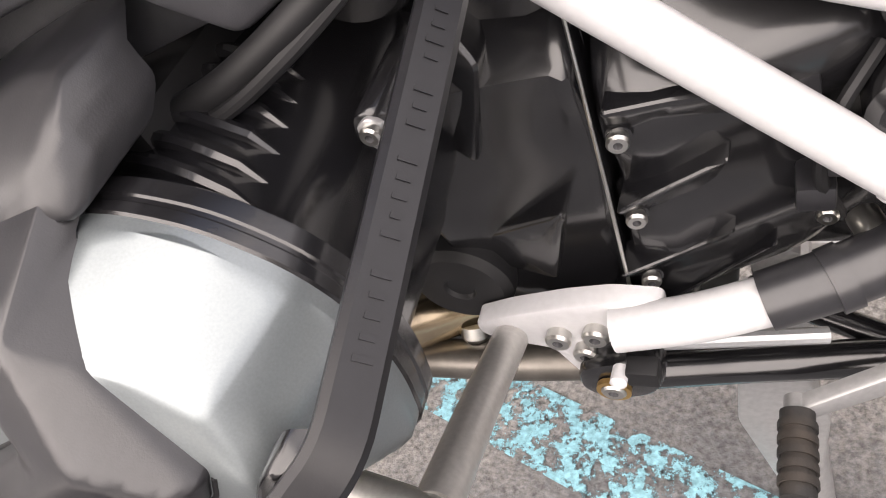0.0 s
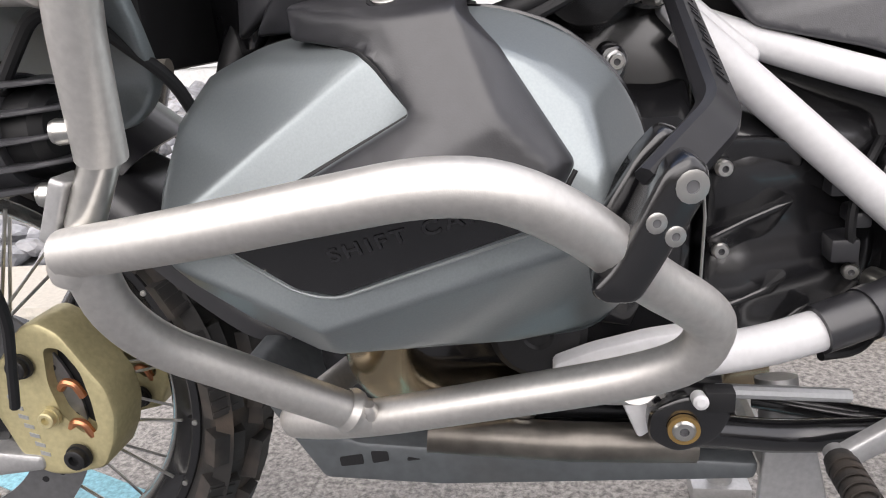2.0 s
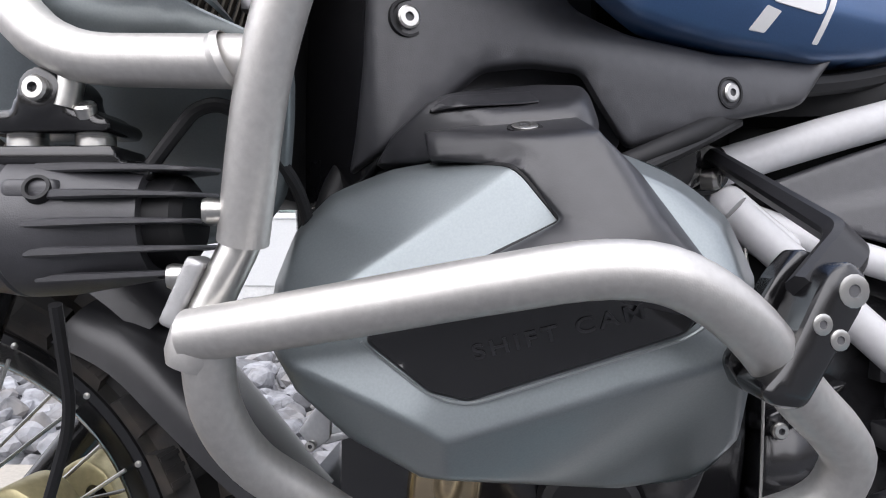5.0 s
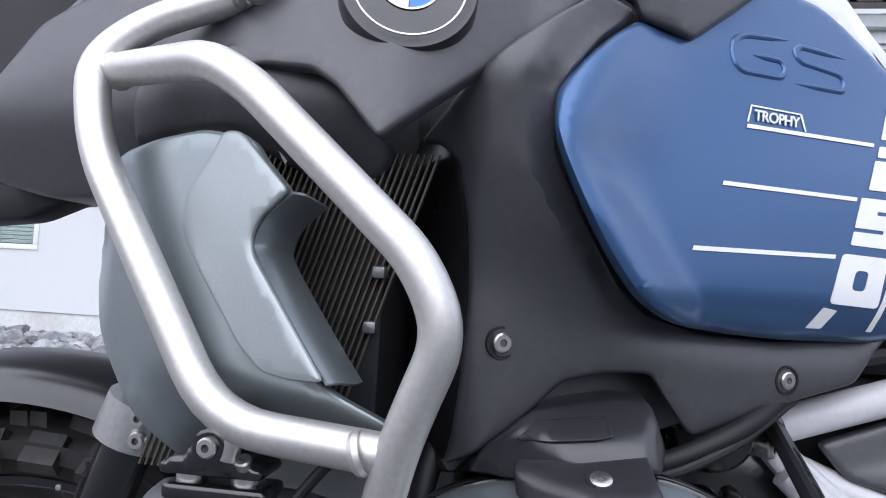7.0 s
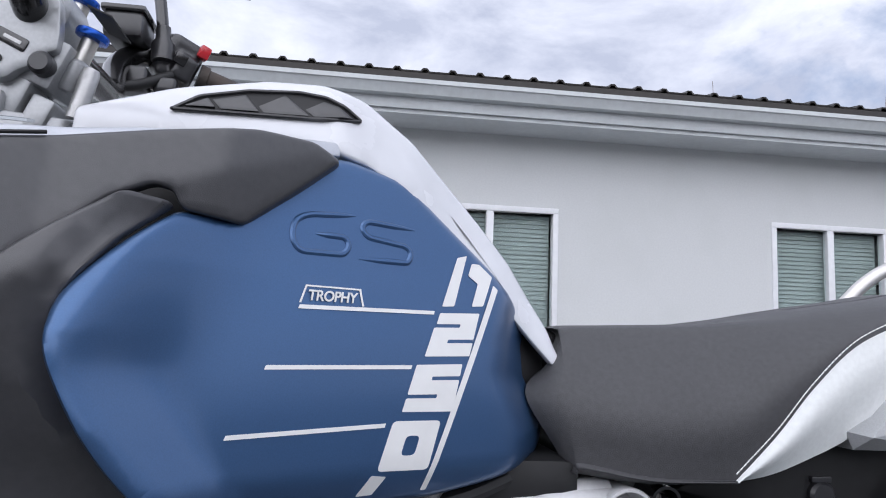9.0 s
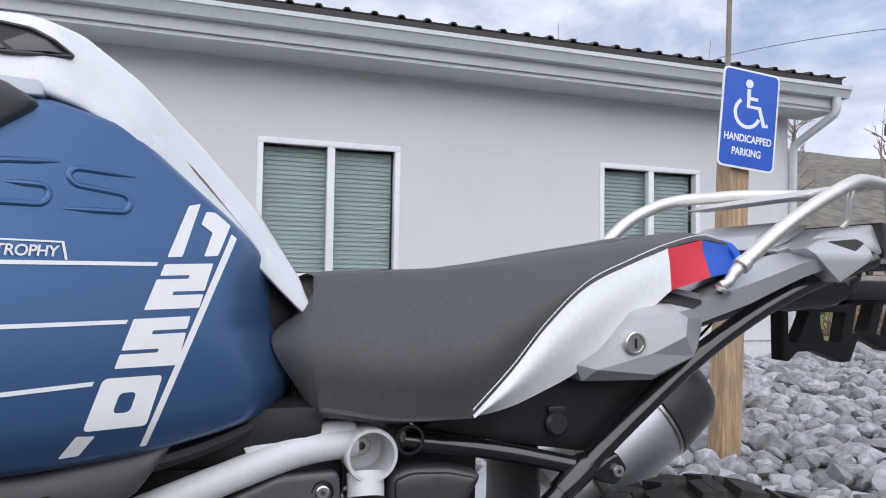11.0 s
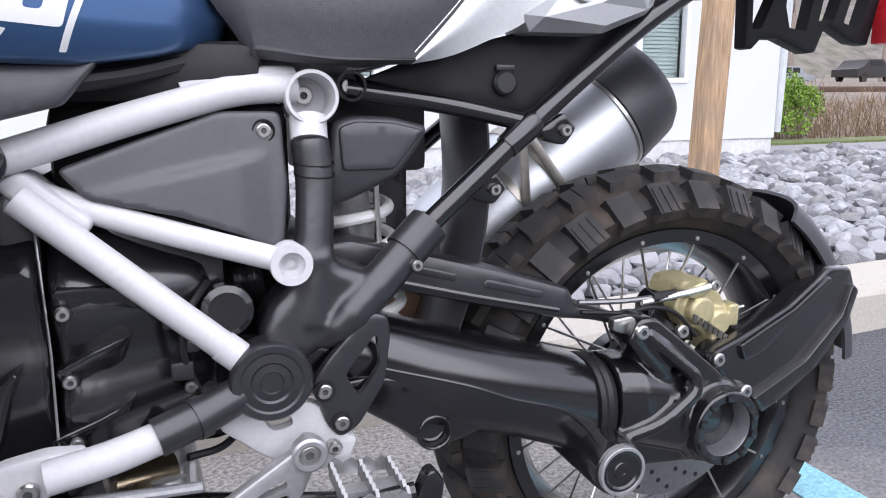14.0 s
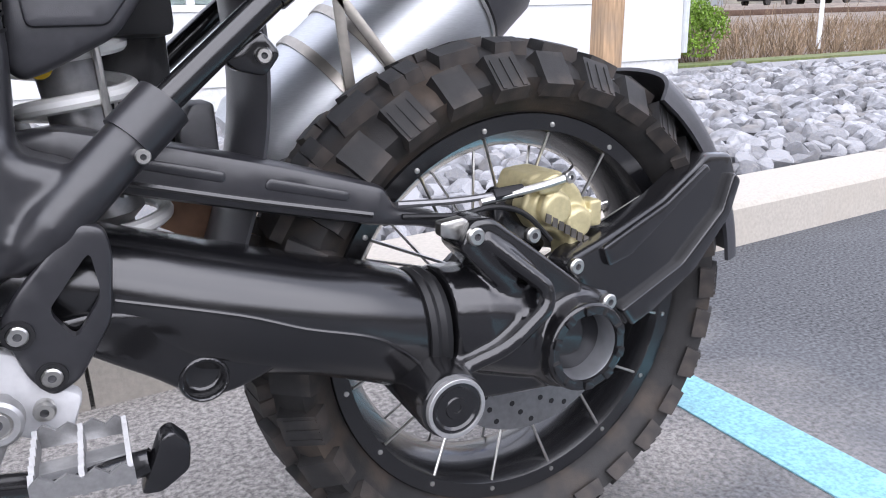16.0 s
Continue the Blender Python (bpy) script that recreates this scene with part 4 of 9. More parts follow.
# wheels
def wheel(name, centre, r_out, width, rim_r, spokes, mount=None, label="", lip=0.018):
    """Wire-spoked wheel: rim, tyre, tread blocks, spokes, hub."""
    w = width / 2
    f = rim_r
    rim = lathe([(-w * 0.58, f - lip), (-w * 0.645, f - lip + 0.004), (-w * 0.665, f + 0.004), (-w * 0.62, f + 0.007), (-w * 0.5, f - 0.008), (-w * 0.3, f - 0.020), (0, f - 0.024),
                 (w * 0.3, f - 0.020), (w * 0.5, f - 0.008), (w * 0.62, f + 0.007), (w * 0.665, f + 0.004), (w * 0.645, f - lip + 0.004), (w * 0.58, f - lip), (w * 0.5, f - 0.022),
                 (w * 0.3, f - 0.032), (0, f - 0.036), (-w * 0.3, f - 0.032), (-w * 0.5, f - 0.022)], (0, 0, 0), (0, -1, 0), 96, True)
    ob = part(name, rim, M_SATIN, bike, label)
    ob.location = centre
    if mount:
        ob.matrix_local = mount
    tread = r_out - 0.013
    prof = [(-w * 0.60, f + 0.004), (-w * 0.72, f + 0.010), (-w * 0.93, f + 0.030), (-w, f + 0.045), (-w * 0.97, tread - 0.036), (-w * 0.80, tread - 0.020), (-w * 0.4, tread - 0.004),
            (0, tread + 0.002), (w * 0.4, tread - 0.004), (w * 0.80, tread - 0.020), (w * 0.97, tread - 0.036), (w, f + 0.045), (w * 0.93, f + 0.030), (w * 0.72, f + 0.010), (w * 0.60, f + 0.004), (0, f + 0.0)]
    part("tyre", lathe(prof, (0, 0, 0), (0, -1, 0), 96, True), M_RUBBER, ob, "knobbly black tyre with brown dust", 60)
    part("tyre_bead", joined(*[lathe([(s * w * 0.80 - 0.001, f + 0.024), (s * w * 0.80 + 0.002 * s, f + 0.027), (s * w * 0.80 - 0.001, f + 0.030)], (0, 0, 0), (0, -1, 0), 96, True) for s in (-1, 1)]), M_RUBBER, ob)

    def block(lx, ly, h, taper, sipes=0):
        bm = box((-lx / 2, -ly / 2, -0.006), (lx / 2, ly / 2, h))
        for v in bm.verts:
            if v.co.z > 0:
                v.co.x *= taper
                v.co.y *= taper
        if sipes:
            bms = [bm]
            for k in range(sipes):
                x = lx * (k - (sipes - 1) / 2) * 0.3
                bms.append(box((x - 0.0022, -ly * 0.42, h), (x + 0.0022, ly * 0.30, h + 0.0016)))
            bm = joined(*bms)
        return bm

    n = 30
    pitch = 2 * math.pi * r_out / n
    mid = as_mesh(block(pitch * 0.70, w * 0.50, 0.013, 0.92), M_BLOCK, "tread_block", False)
    mid2 = as_mesh(block(pitch * 0.30, w * 0.50, 0.013, 0.9), M_BLOCK, "tread_block", False)
    side = as_mesh(block(pitch * 0.58, w * 0.60, 0.012, 0.88), M_BLOCK, "tread_block", False)
    side2 = as_mesh(block(pitch * 0.60, w * 0.62, 0.012, 0.88, 3), M_BLOCK, "tread_block", False)
    for k in range(n):
        for s in (-1, 1):
            a = 2 * math.pi * (k + (0.5 if s > 0 else 0.0)) / n
            turn = Matrix.Rotation(a, 4, "Y")
            if k % 2:
                shared("tread_block", mid, ob, turn @ Matrix.Translation((0, s * w * 0.28, tread - 0.004)) @ Euler((s * -0.16, 0, s * 0.12)).to_matrix().to_4x4())
            else:
                for o in (-1, 1):
                    shared("tread_block", mid2, ob, turn @ Matrix.Rotation(o * 0.032, 4, "Y") @ Matrix.Translation((0, s * w * 0.28, tread - 0.004)) @ Euler((s * -0.16, 0, s * 0.12)).to_matrix().to_4x4())
            turn2 = Matrix.Rotation(a + math.pi / n, 4, "Y")
            shared("tread_block", side2 if k % 2 else side, ob, turn2 @ Matrix.Translation((0, s * w * 0.85, tread - 0.029)) @ Euler((s * -0.86, 0, 0)).to_matrix().to_4x4())
    sp = as_mesh(sweep([(0, 0, 0), (0, 0, 1)], 0.0019, 6), M_STEEL, "spoke")
    nip = as_mesh(lathe([(0, 0.0), (0, 0.0032), (0.0012, 0.0030), (0.0018, 0)], (0, 0, 0), (0, -1, 0), 10), M_STEEL, "nipple")
    for k in range(spokes):
        s = -1 if k % 2 else 1
        a = 2 * math.pi * k / spokes
        b = a + (0.42 if (k // 2) % 2 else -0.42)
        p = Vector((math.sin(a) * (f - 0.016), s * w * 0.60, math.cos(a) * (f - 0.016)))
        q = Vector((math.sin(b) * 0.055, s * w * 0.28, math.cos(b) * 0.055))
        d = q - p
        m = Matrix.Translation(p) @ d.to_track_quat("Z", "Y").to_matrix().to_4x4() @ Matrix.Diagonal((1, 1, d.length, 1))
        shared("spoke", sp, ob, m)
        shared("nipple", nip, ob, Matrix.Translation(Vector((math.sin(a) * (f - 0.5 * lip + 0.002), s * w * 0.655, math.cos(a) * (f - 0.5 * lip + 0.002)))) @ (Matrix.Identity(4) if s < 0 else Matrix.Rotation(math.pi, 4, "Z")))
    part("hub", lathe([(-0.07, 0.02), (-0.06, 0.066), (-0.035, 0.066), (-0.025, 0.042), (0.025, 0.042), (0.035, 0.066), (0.06, 0.066), (0.07, 0.02)], (0, 0, 0), (0, -1, 0), 32), M_SATIN, ob)
    return ob


def disc(parent, y, r, r_in, at=(0, 0, 0)):
    bm = lathe([(0, r_in), (0, r), (0.004, r), (0.004, r_in)], (at[0], y, at[2]), (0, -1, 0), 64, True)
    part("brake_disc", bm, M_DISC, parent, "drilled steel brake disc")
    hole = as_mesh(lathe([(0, 0.0), (0, 0.0036), (0.0004, 0.0036), (0.0004, 0)], (0, 0, 0), (0, -1, 0), 8), M_DEEP, "disc_hole")
    for k in range(48):
        a = 2 * math.pi * k / 48
        rr = r - 0.010 - 0.012 * (k % 3)
        shared("disc_hole", hole, parent, pose(math.sin(a) * rr, y - 0.0042, math.cos(a) * rr))


rear = wheel("rear_wheel", AX_R, 0.325, 0.168, 0.236, 32, label="black wire-spoked rear wheel")
disc(rear, -0.072, 0.138, 0.09)
STEER = Matrix.Translation(AX_F) @ pose(0, 0, 0, 0, 0, 10)
front = wheel("front_wheel", AX_F, 0.325, 0.128, 0.250, 40, STEER, label="black wire-spoked front wheel", lip=0.008)
disc(front, -0.070, 0.152, 0.10)

# swing arm and final drive
SW = [(0.20, 0.480, 0.040, 0.045), (0.25, 0.478, 0.050, 0.052), (0.32, 0.4585, 0.0535, 0.060), (0.375, 0.4345, 0.0595, 0.063), (0.42, 0.4205, 0.0585, 0.064),
      (0.475, 0.403, 0.058, 0.063), (0.525, 0.386, 0.061, 0.061), (0.565, 0.3705, 0.0640, 0.058), (0.590, 0.366, 0.056, 0.054), (0.605, 0.366, 0.046, 0.050)]
arm = part("swing_arm", loft([oval(x, -0.105, z, ry, hz, 2.35, 40) for x, z, hz, ry in SW]), M_SATIN, bike, "satin black cast single-sided swing arm")
part("casting_line", sweep(spline([(0.317, -0.1635, 0.465), (0.408, -0.1680, 0.435), (0.462, -0.1675, 0.411), (0.522, -0.1655, 0.389), (0.554, -0.1640, 0.366), (0.580, -0.158, 0.338)], 6), 0.0022, 8), M_SATIN, arm)
part("drain_web", panel([(0.25, 0.455), (0.305, 0.412), (0.336, 0.390), (0.360, 0.369), (0.374, 0.361), (0.392, 0.361), (0.415, 0.366), (0.46, 0.385), (0.40, 0.44), (0.30, 0.46)], lambda x, z: -0.158 - 0.12 * (z - 0.38), 0.06, 0.006, 0.008, 0.010, holes=[[(0.374 + 0.0165 * math.cos(k * math.pi / 6), 0.382 + 0.0165 * math.sin(k * math.pi / 6)) for k in range(12)]]), M_SATIN, arm)
part("drain_boss", fuse([lathe([(0.06, 0.0), (0.06, 0.030), (0.115, 0.029), (0.150, 0.023), (0.160, 0.021), (0.163, 0.0185), (0.160, 0.0165), (0.148, 0.0155), (0.146, 0.0)], (0.374, 0, 0.382), (0, -1, 0), 28)], 0.0018, 2), M_SATIN, arm)
part("boot", loft([oval(x, -0.108, z, ry, hz, 2.3) for x, z, hz, ry in ((0.584, 0.368, 0.0585, 0.0560), (0.590, 0.367, 0.0605, 0.0575), (0.595, 0.367, 0.0570, 0.0545), (0.601, 0.367, 0.0590, 0.0560), (0.608, 0.367, 0.0550, 0.0530))]), M_DEEP, arm, "rubber gaiter")

PIV = (0.585, 0, 0.319)
drive = part("final_drive", fuse([
    loft([oval(0.612, -0.112, 0.372, 0.052, 0.054, 2.5), oval(0.645, -0.115, 0.366, 0.056, 0.058, 2.7), oval(0.70, -0.112, 0.350, 0.060, 0.062, 2.6), oval(0.76, -0.105, 0.338, 0.062, 0.066, 2.4), oval(0.815, -0.10, 0.332, 0.050, 0.055, 2.2), oval(0.835, -0.098, 0.33, 0.03, 0.03, 2.0)]),
    lathe([(0.10, 0.062), (0.165, 0.060), (0.178, 0.056), (0.186, 0.050), (0.205, 0.049), (0.208, 0.047), (0.208, 0.0415), (0.200, 0.041), (0.06, 0.041)], (0.752, 0.02, 0.333), (0, -1, 0), 40),
    lathe([(0.09, 0.034), (0.192, 0.034), (0.203, 0.0325), (0.205, 0.031), (0.205, 0.0)], PIV, (0, -1, 0), 36),
    tube([(0.618, -0.165, 0.335), (0.66, -0.178, 0.352), (0.705, -0.18, 0.385), (0.708, -0.176, 0.405), (0.645, -0.158, 0.462)], 0.009, 0.02, 10),
    panel([(0.618, 0.455), (0.632, 0.482), (0.655, 0.482), (0.72, 0.430), (0.765, 0.392), (0.735, 0.365), (0.70, 0.365), (0.668, 0.40), (0.64, 0.43)], flat_at(-0.163), 0.05, 0.004, 0.02, 0.008, holes=[[(0.652, 0.462), (0.70, 0.422), (0.705, 0.41), (0.69, 0.405), (0.66, 0.435), (0.645, 0.458)]]),
    panel([(0.60, 0.29), (0.61, 0.335), (0.68, 0.36), (0.74, 0.33), (0.74, 0.275), (0.66, 0.282)], flat_at(-0.15), 0.06, 0.006, 0.02, 0.012)],
    0.0026, 5), M_SATIN, bike, "satin black final drive housing")
lug = as_mesh(box((-0.0055, -0.2105, 0.0370), (0.0055, -0.205, 0.0465), 0.0012), M_SATIN, "castle_lug")
for k in range(10):
    shared("castle_lug", lug, drive, Matrix.Translation((0.752, 0.02, 0.333)) @ Matrix.Rotation(2 * math.pi * k / 10, 4, "Y"))
part("hollow_axle", lathe([(0.203, 0.0425), (0.205, 0.0405), (0.205, 0.0375), (0.202, 0.0355), (0.150, 0.0325), (0.148, 0.0), (0.142, 0.0), (0.142, 0.0425)], (0.752, 0.02, 0.333), (0, -1, 0), 48, True), M_BORE, drive, "bare alloy bore of the hollow axle")
part("axle_washer", lathe([(0.2035, 0.044), (0.2075, 0.0435), (0.2075, 0.0372), (0.2035, 0.0368)], (0.752, 0.02, 0.333), (0, -1, 0), 48, True), M_SATIN, drive)
part("pivot_ring", lathe([(0.203, 0.0300), (0.2095, 0.0295), (0.2100, 0.0290), (0.2100, 0.0258), (0.2090, 0.0254), (0.2040, 0.0254)], PIV, (0, -1, 0), 40, True), M_ALU, drive, "bright ring round the pivot")
part("pivot_plug", lathe([(0.203, 0.0256), (0.2085, 0.0252), (0.2088, 0.0220), (0.2070, 0.0195), (0.2070, 0.0110), (0.2085, 0.0100), (0.2085, 0.0050), (0.2075, 0.0045), (0.2075, 0.0)], PIV, (0, -1, 0), 36), M_SATIN, drive, "black plastic pivot plug")
for x, y, z in ((0.632, -0.165, 0.468), (0.788, -0.170, 0.373), (0.760, -0.150, 0.412)):
    bolt((x, y, z), drive, 0.009, 0.007)
part("clamp", panel([(0.603, 0.468), (0.603, 0.482), (0.628, 0.484), (0.640, 0.474), (0.636, 0.460), (0.62, 0.462)], flat_at(-0.152), 0.012, 0.002, 0.01, 0.003), M_STEEL, drive, "bright clamp")

# reaction link above the swing arm
link = part("reaction_link", panel([(0.262, 0.573), (0.262, 0.590), (0.298, 0.594), (0.37, 0.575), (0.47, 0.546), (0.565, 0.515), (0.577, 0.492), (0.60, 0.486), (0.636, 0.474), (0.634, 0.460), (0.60, 0.470), (0.55, 0.478), (0.44, 0.507), (0.335, 0.536)], flat_at(-0.112), 0.045, 0.007, 0.02, 0.006), M_COAT, bike, "black plastic cover along the reaction link")
part("link_groove", sweep(spline([(0.34, -0.1135, 0.546), (0.44, -0.1135, 0.518), (0.55, -0.1135, 0.490)], 4), 0.003, 6), M_GLOSS, link)
part("raised_pad", panel([(0.355, 0.565), (0.42, 0.546), (0.418, 0.536), (0.35, 0.556)], flat_at(-0.1135), 0.004, 0.002, 0.02, 0.005), M_COAT, link)
part("raised_pad", panel([(0.455, 0.537), (0.53, 0.515), (0.528, 0.505), (0.45, 0.527)], flat_at(-0.1135), 0.004, 0.002, 0.02, 0.005), M_COAT, link)

# rear brake caliper
cal = part("rear_caliper", fuse([panel([(0.722, 0.470), (0.735, 0.505), (0.772, 0.507), (0.797, 0.485), (0.812, 0.455), (0.806, 0.425), (0.782, 0.420), (0.765, 0.437), (0.738, 0.444)], flat_at(-0.108), 0.065, 0.004, 0.012, 0.006),
    panel([(0.728, 0.498), (0.755, 0.508), (0.775, 0.500), (0.760, 0.488), (0.735, 0.486)], flat_at(-0.124), 0.03, 0.003, 0.01, 0.003),
    lathe([(0.08, 0.020), (0.118, 0.020), (0.124, 0.016)], (0.758, 0, 0.468), (0, -1, 0), 24), lathe([(0.08, 0.019), (0.116, 0.019), (0.122, 0.015)], (0.788, 0, 0.448), (0, -1, 0), 24),
    box((0.776, -0.120, 0.405), (0.796, -0.08, 0.432), 0.003), box((0.806, -0.116, 0.440), (0.822, -0.09, 0.470), 0.003)], 0.0018, 3), M_GOLD, bike, "gold brake caliper")
part("bleed_screw", lathe([(0, 0.004), (0.014, 0.004), (0.016, 0.002), (0.022, 0.002)], (0.812, -0.105, 0.46), (0.8, -0.3, 0.2), 8), M_STEEL, cal)
for k in range(7):
    part("maker_bar", panel([(0.742 + 0.0082 * k, 0.4665 - 0.0052 * k), (0.7485 + 0.0082 * k, 0.4635 - 0.0052 * k), (0.7475 + 0.0082 * k, 0.4535 - 0.0052 * k), (0.741 + 0.0082 * k, 0.4565 - 0.0052 * k)], flat_at(-0.1245), 0.002, 0.0, 0.02, 0.0), M_STAIN, cal)
part("banjo", tube([(0.665, -0.118, 0.488), (0.74, -0.124, 0.497), (0.768, -0.127, 0.503)], 0.0045, 0.02, 10), M_STEEL, cal)
bolt((0.768, -0.124, 0.503), cal, 0.007, 0.008)
bolt((0.725, -0.120, 0.445), cal, 0.009, 0.008)
hose = part("brake_hose", tube([(0.575, -0.116, 0.497), (0.64, -0.117, 0.492), (0.72, -0.118, 0.494)], 0.0036, 0.03, 8), M_DISC, bike, "braided brake line")
part("hose_sleeve", tube([(0.68, -0.118, 0.4925), (0.715, -0.118, 0.4938)], 0.007, 0.01, 10), M_DEEP, hose)
part("sensor_cable", tube([(0.58, -0.115, 0.484), (0.64, -0.122, 0.478), (0.68, -0.122, 0.484), (0.72, -0.118, 0.470), (0.75, -0.120, 0.435)], 0.003, 0.02, 8), M_DEEP, bike)
part("caliper_carrier", panel([(0.70, 0.43), (0.70, 0.475), (0.715, 0.49), (0.735, 0.48), (0.745, 0.45), (0.77, 0.42), (0.75, 0.40), (0.72, 0.405)], flat_at(-0.085), 0.03, 0.004, 0.02, 0.008), M_SATIN, bike)

# fender carrier and fender behind the rear wheel
def arm_side(x, z):
    return -0.150 + 0.20 * (x - 0.757)


carrier = part("fender_arm", panel([(0.747, 0.409), (0.758, 0.422), (0.806, 0.432), (0.854, 0.444), (0.906, 0.459), (0.965, 0.487), (0.992, 0.503), (1.045, 0.496), (1.062, 0.462), (1.045, 0.418), (0.955, 0.360), (0.891, 0.326), (0.850, 0.316), (0.829, 0.342), (0.79, 0.36)], arm_side, 0.035, 0.006, 0.016, 0.008), M_SATIN, bike, "black plastic fender arm")
part("arm_flange", panel([(0.830, 0.345), (0.850, 0.320), (0.891, 0.330), (0.967, 0.361), (1.036, 0.418), (1.056, 0.462), (1.040, 0.474), (1.02, 0.430), (0.94, 0.376)], lambda x, z: arm_side(x, z) - 0.010, 0.014, 0.003, 0.016, 0.006), M_SATIN, carrier)
part("arm_rib", panel([(0.80, 0.424), (0.91, 0.456), (0.985, 0.492), (0.995, 0.482), (0.92, 0.443), (0.85, 0.405), (0.81, 0.400)], lambda x, z: arm_side(x, z) - 0.006, 0.008, 0.003, 0.016, 0.006), M_SATIN, carrier)


def fender(r, a0, a1, w, y0=0.0, thick=0.006):
    rows = []
    for i in range(9):
        a = radians(a0 + (a1 - a0) * i / 8)
        rows.append([(AX_R.x + math.cos(a) * (r - d), y0 + yy, AX_R.z + math.sin(a) * (r - d)) for yy, d in ((-w, 0.040), (-w * 0.90, 0.016), (-w * 0.6, 0.003), (0, -0.002), (w * 0.6, 0.003), (w * 0.90, 0.016), (w, 0.040))])
    return thicken(grid_patch(rows, 3), thick)


part("rear_fender", fender(0.343, 54, 5, 0.090, 0.0, 0.005), M_PLASTIC, bike, "short black plastic fender hugging the tyre")
part("fender_flap", panel([(1.034, 0.362), (1.030, 0.43), (1.052, 0.435), (1.062, 0.372), (1.052, 0.360)], flat_at(-0.05), 0.05, 0.004, 0.03, 0.006), M_PLASTIC, carrier)

# muffler on the far side
ax_a, ax_b = Vector((0.503, 0.20, 0.487)), Vector((0.811, 0.20, 0.727))
d_m = (ax_b - ax_a)
L_m = d_m.length
muff = part("muffler", lathe([(0, 0.03), (0.02, 0.085), (0.04, 0.094), (L_m - 0.03, 0.098), (L_m - 0.02, 0.095)], ax_a, d_m, 40), M_MUFFLER, bike, "brushed steel muffler")
part("end_cap", lathe([(L_m - 0.03, 0.096), (L_m - 0.026, 0.102), (L_m + 0.045, 0.098), (L_m + 0.064, 0.088), (L_m + 0.068, 0.074), (L_m + 0.064, 0.050), (L_m + 0.03, 0.044)], ax_a, d_m, 28), M_PLASTIC, muff, "black end cap")
part("seam", lathe([(L_m - 0.034, 0.097), (L_m - 0.034, 0.1005), (L_m - 0.029, 0.1005), (L_m - 0.029, 0.097)], ax_a, d_m, 40, True), M_STEEL, muff)
for o in (0.143, 0.203):
    part("strap", lathe([(o, 0.0965), (o, 0.0985), (o + 0.013, 0.0985), (o + 0.013, 0.0965)], ax_a, d_m, 40, True), M_STRAP, muff, "brown heat-stained strap")
for a, b in (((0.603, 0.700), (0.612, 0.588)), ((0.606, 0.700), (0.670, 0.616))):
    n = Vector((b[1] - a[1], a[0] - b[0])).normalized() * 0.0065
    part("hanger", panel([(a[0] + n.x, a[1] + n.y), (b[0] + n.x, b[1] + n.y), (b[0] - n.x, b[1] - n.y), (a[0] - n.x, a[1] - n.y)], flat_at(0.098), 0.003, 0.0006, 0.02, 0.002), M_STRAP, muff)
part("exhaust_pipe", tube([(-0.10, 0.05, 0.33), (0.2, 0.14, 0.34), (0.42, 0.18, 0.38), (0.503, 0.20, 0.487)], 0.03, 0.1, 16), M_HEADER, bike)
# inner mudguard ahead of the rear wheel, shock and its shield
inner = grid_patch([[(0.40 + 0.010 * k, yy, 0.40 + 0.055 * k) for yy in (-0.075, -0.06, 0, 0.06, 0.075)] for k in range(7)], 3)
for v in inner.verts:
    v.co.x += 0.02 * (abs(v.co.y) / 0.075) ** 2 - 0.012 + 0.03 * math.sin((v.co.z - 0.40) / 0.33 * 3.0)
part("inner_mudguard", thicken(inner, 0.004), M_PLASTIC, bike, "black inner mudguard ahead of the rear wheel")
part("mudguard_lug", panel([(0.395, 0.535), (0.395, 0.575), (0.41, 0.60), (0.43, 0.60), (0.43, 0.53)], flat_at(-0.03), 0.05, 0.004, 0.02, 0.006), M_PLASTIC, bike)
shock = part("shock_absorber", lathe([(0, 0.018), (0.06, 0.018), (0.07, 0.03), (0.10, 0.032), (0.10, 0.026), (0.24, 0.026), (0.26, 0.034), (0.30, 0.034)], (0.335, -0.035, 0.44), (-0.12, 0, 0.99), 24), M_ALU, bike, "alloy shock absorber with a white spring")
helix = []
for k in range(0, 181):
    t = k / 180
    a = t * 2 * math.pi * 6.2
    c = V(0.335, -0.035, 0.44) + V(-0.12, 0, 0.99).normalized() * (0.03 + 0.235 * t)
    helix.append(c + V(math.cos(a) * 0.047, math.sin(a) * 0.047, 0))
part("spring", sweep(helix, 0.0070, 10), M_SPRING, shock, "white coil spring")
part("adjuster", lathe([(0, 0.0), (0, 0.010), (0.01, 0.010), (0.01, 0)], (0.292, -0.075, 0.64), (0, -1, 0), 14), M_YELLOW, shock, "yellow adjuster")
part("shock_collar", lathe([(0.235, 0.045), (0.262, 0.045), (0.262, 0.03)], (0.335, -0.035, 0.44), (-0.12, 0, 0.99), 24), M_STEEL, shock)
shield = part("shock_shield", panel([(0.335, 0.53), (0.335, 0.70), (0.385, 0.73), (0.40, 0.70), (0.398, 0.53)], flat_at(0.01), 0.004, 0.001, 0.03, 0.015), M_GLOSS, bike, "black shield behind the shock")
tag_ob = part("sticker", panel([(0.345, 0.590), (0.371, 0.590), (0.372, 0.612), (0.346, 0.614)], flat_at(0.0085), 0.0012, 0.0003, 0.02, 0.002), M_STICKER, shield, "small white sticker with unreadable print")
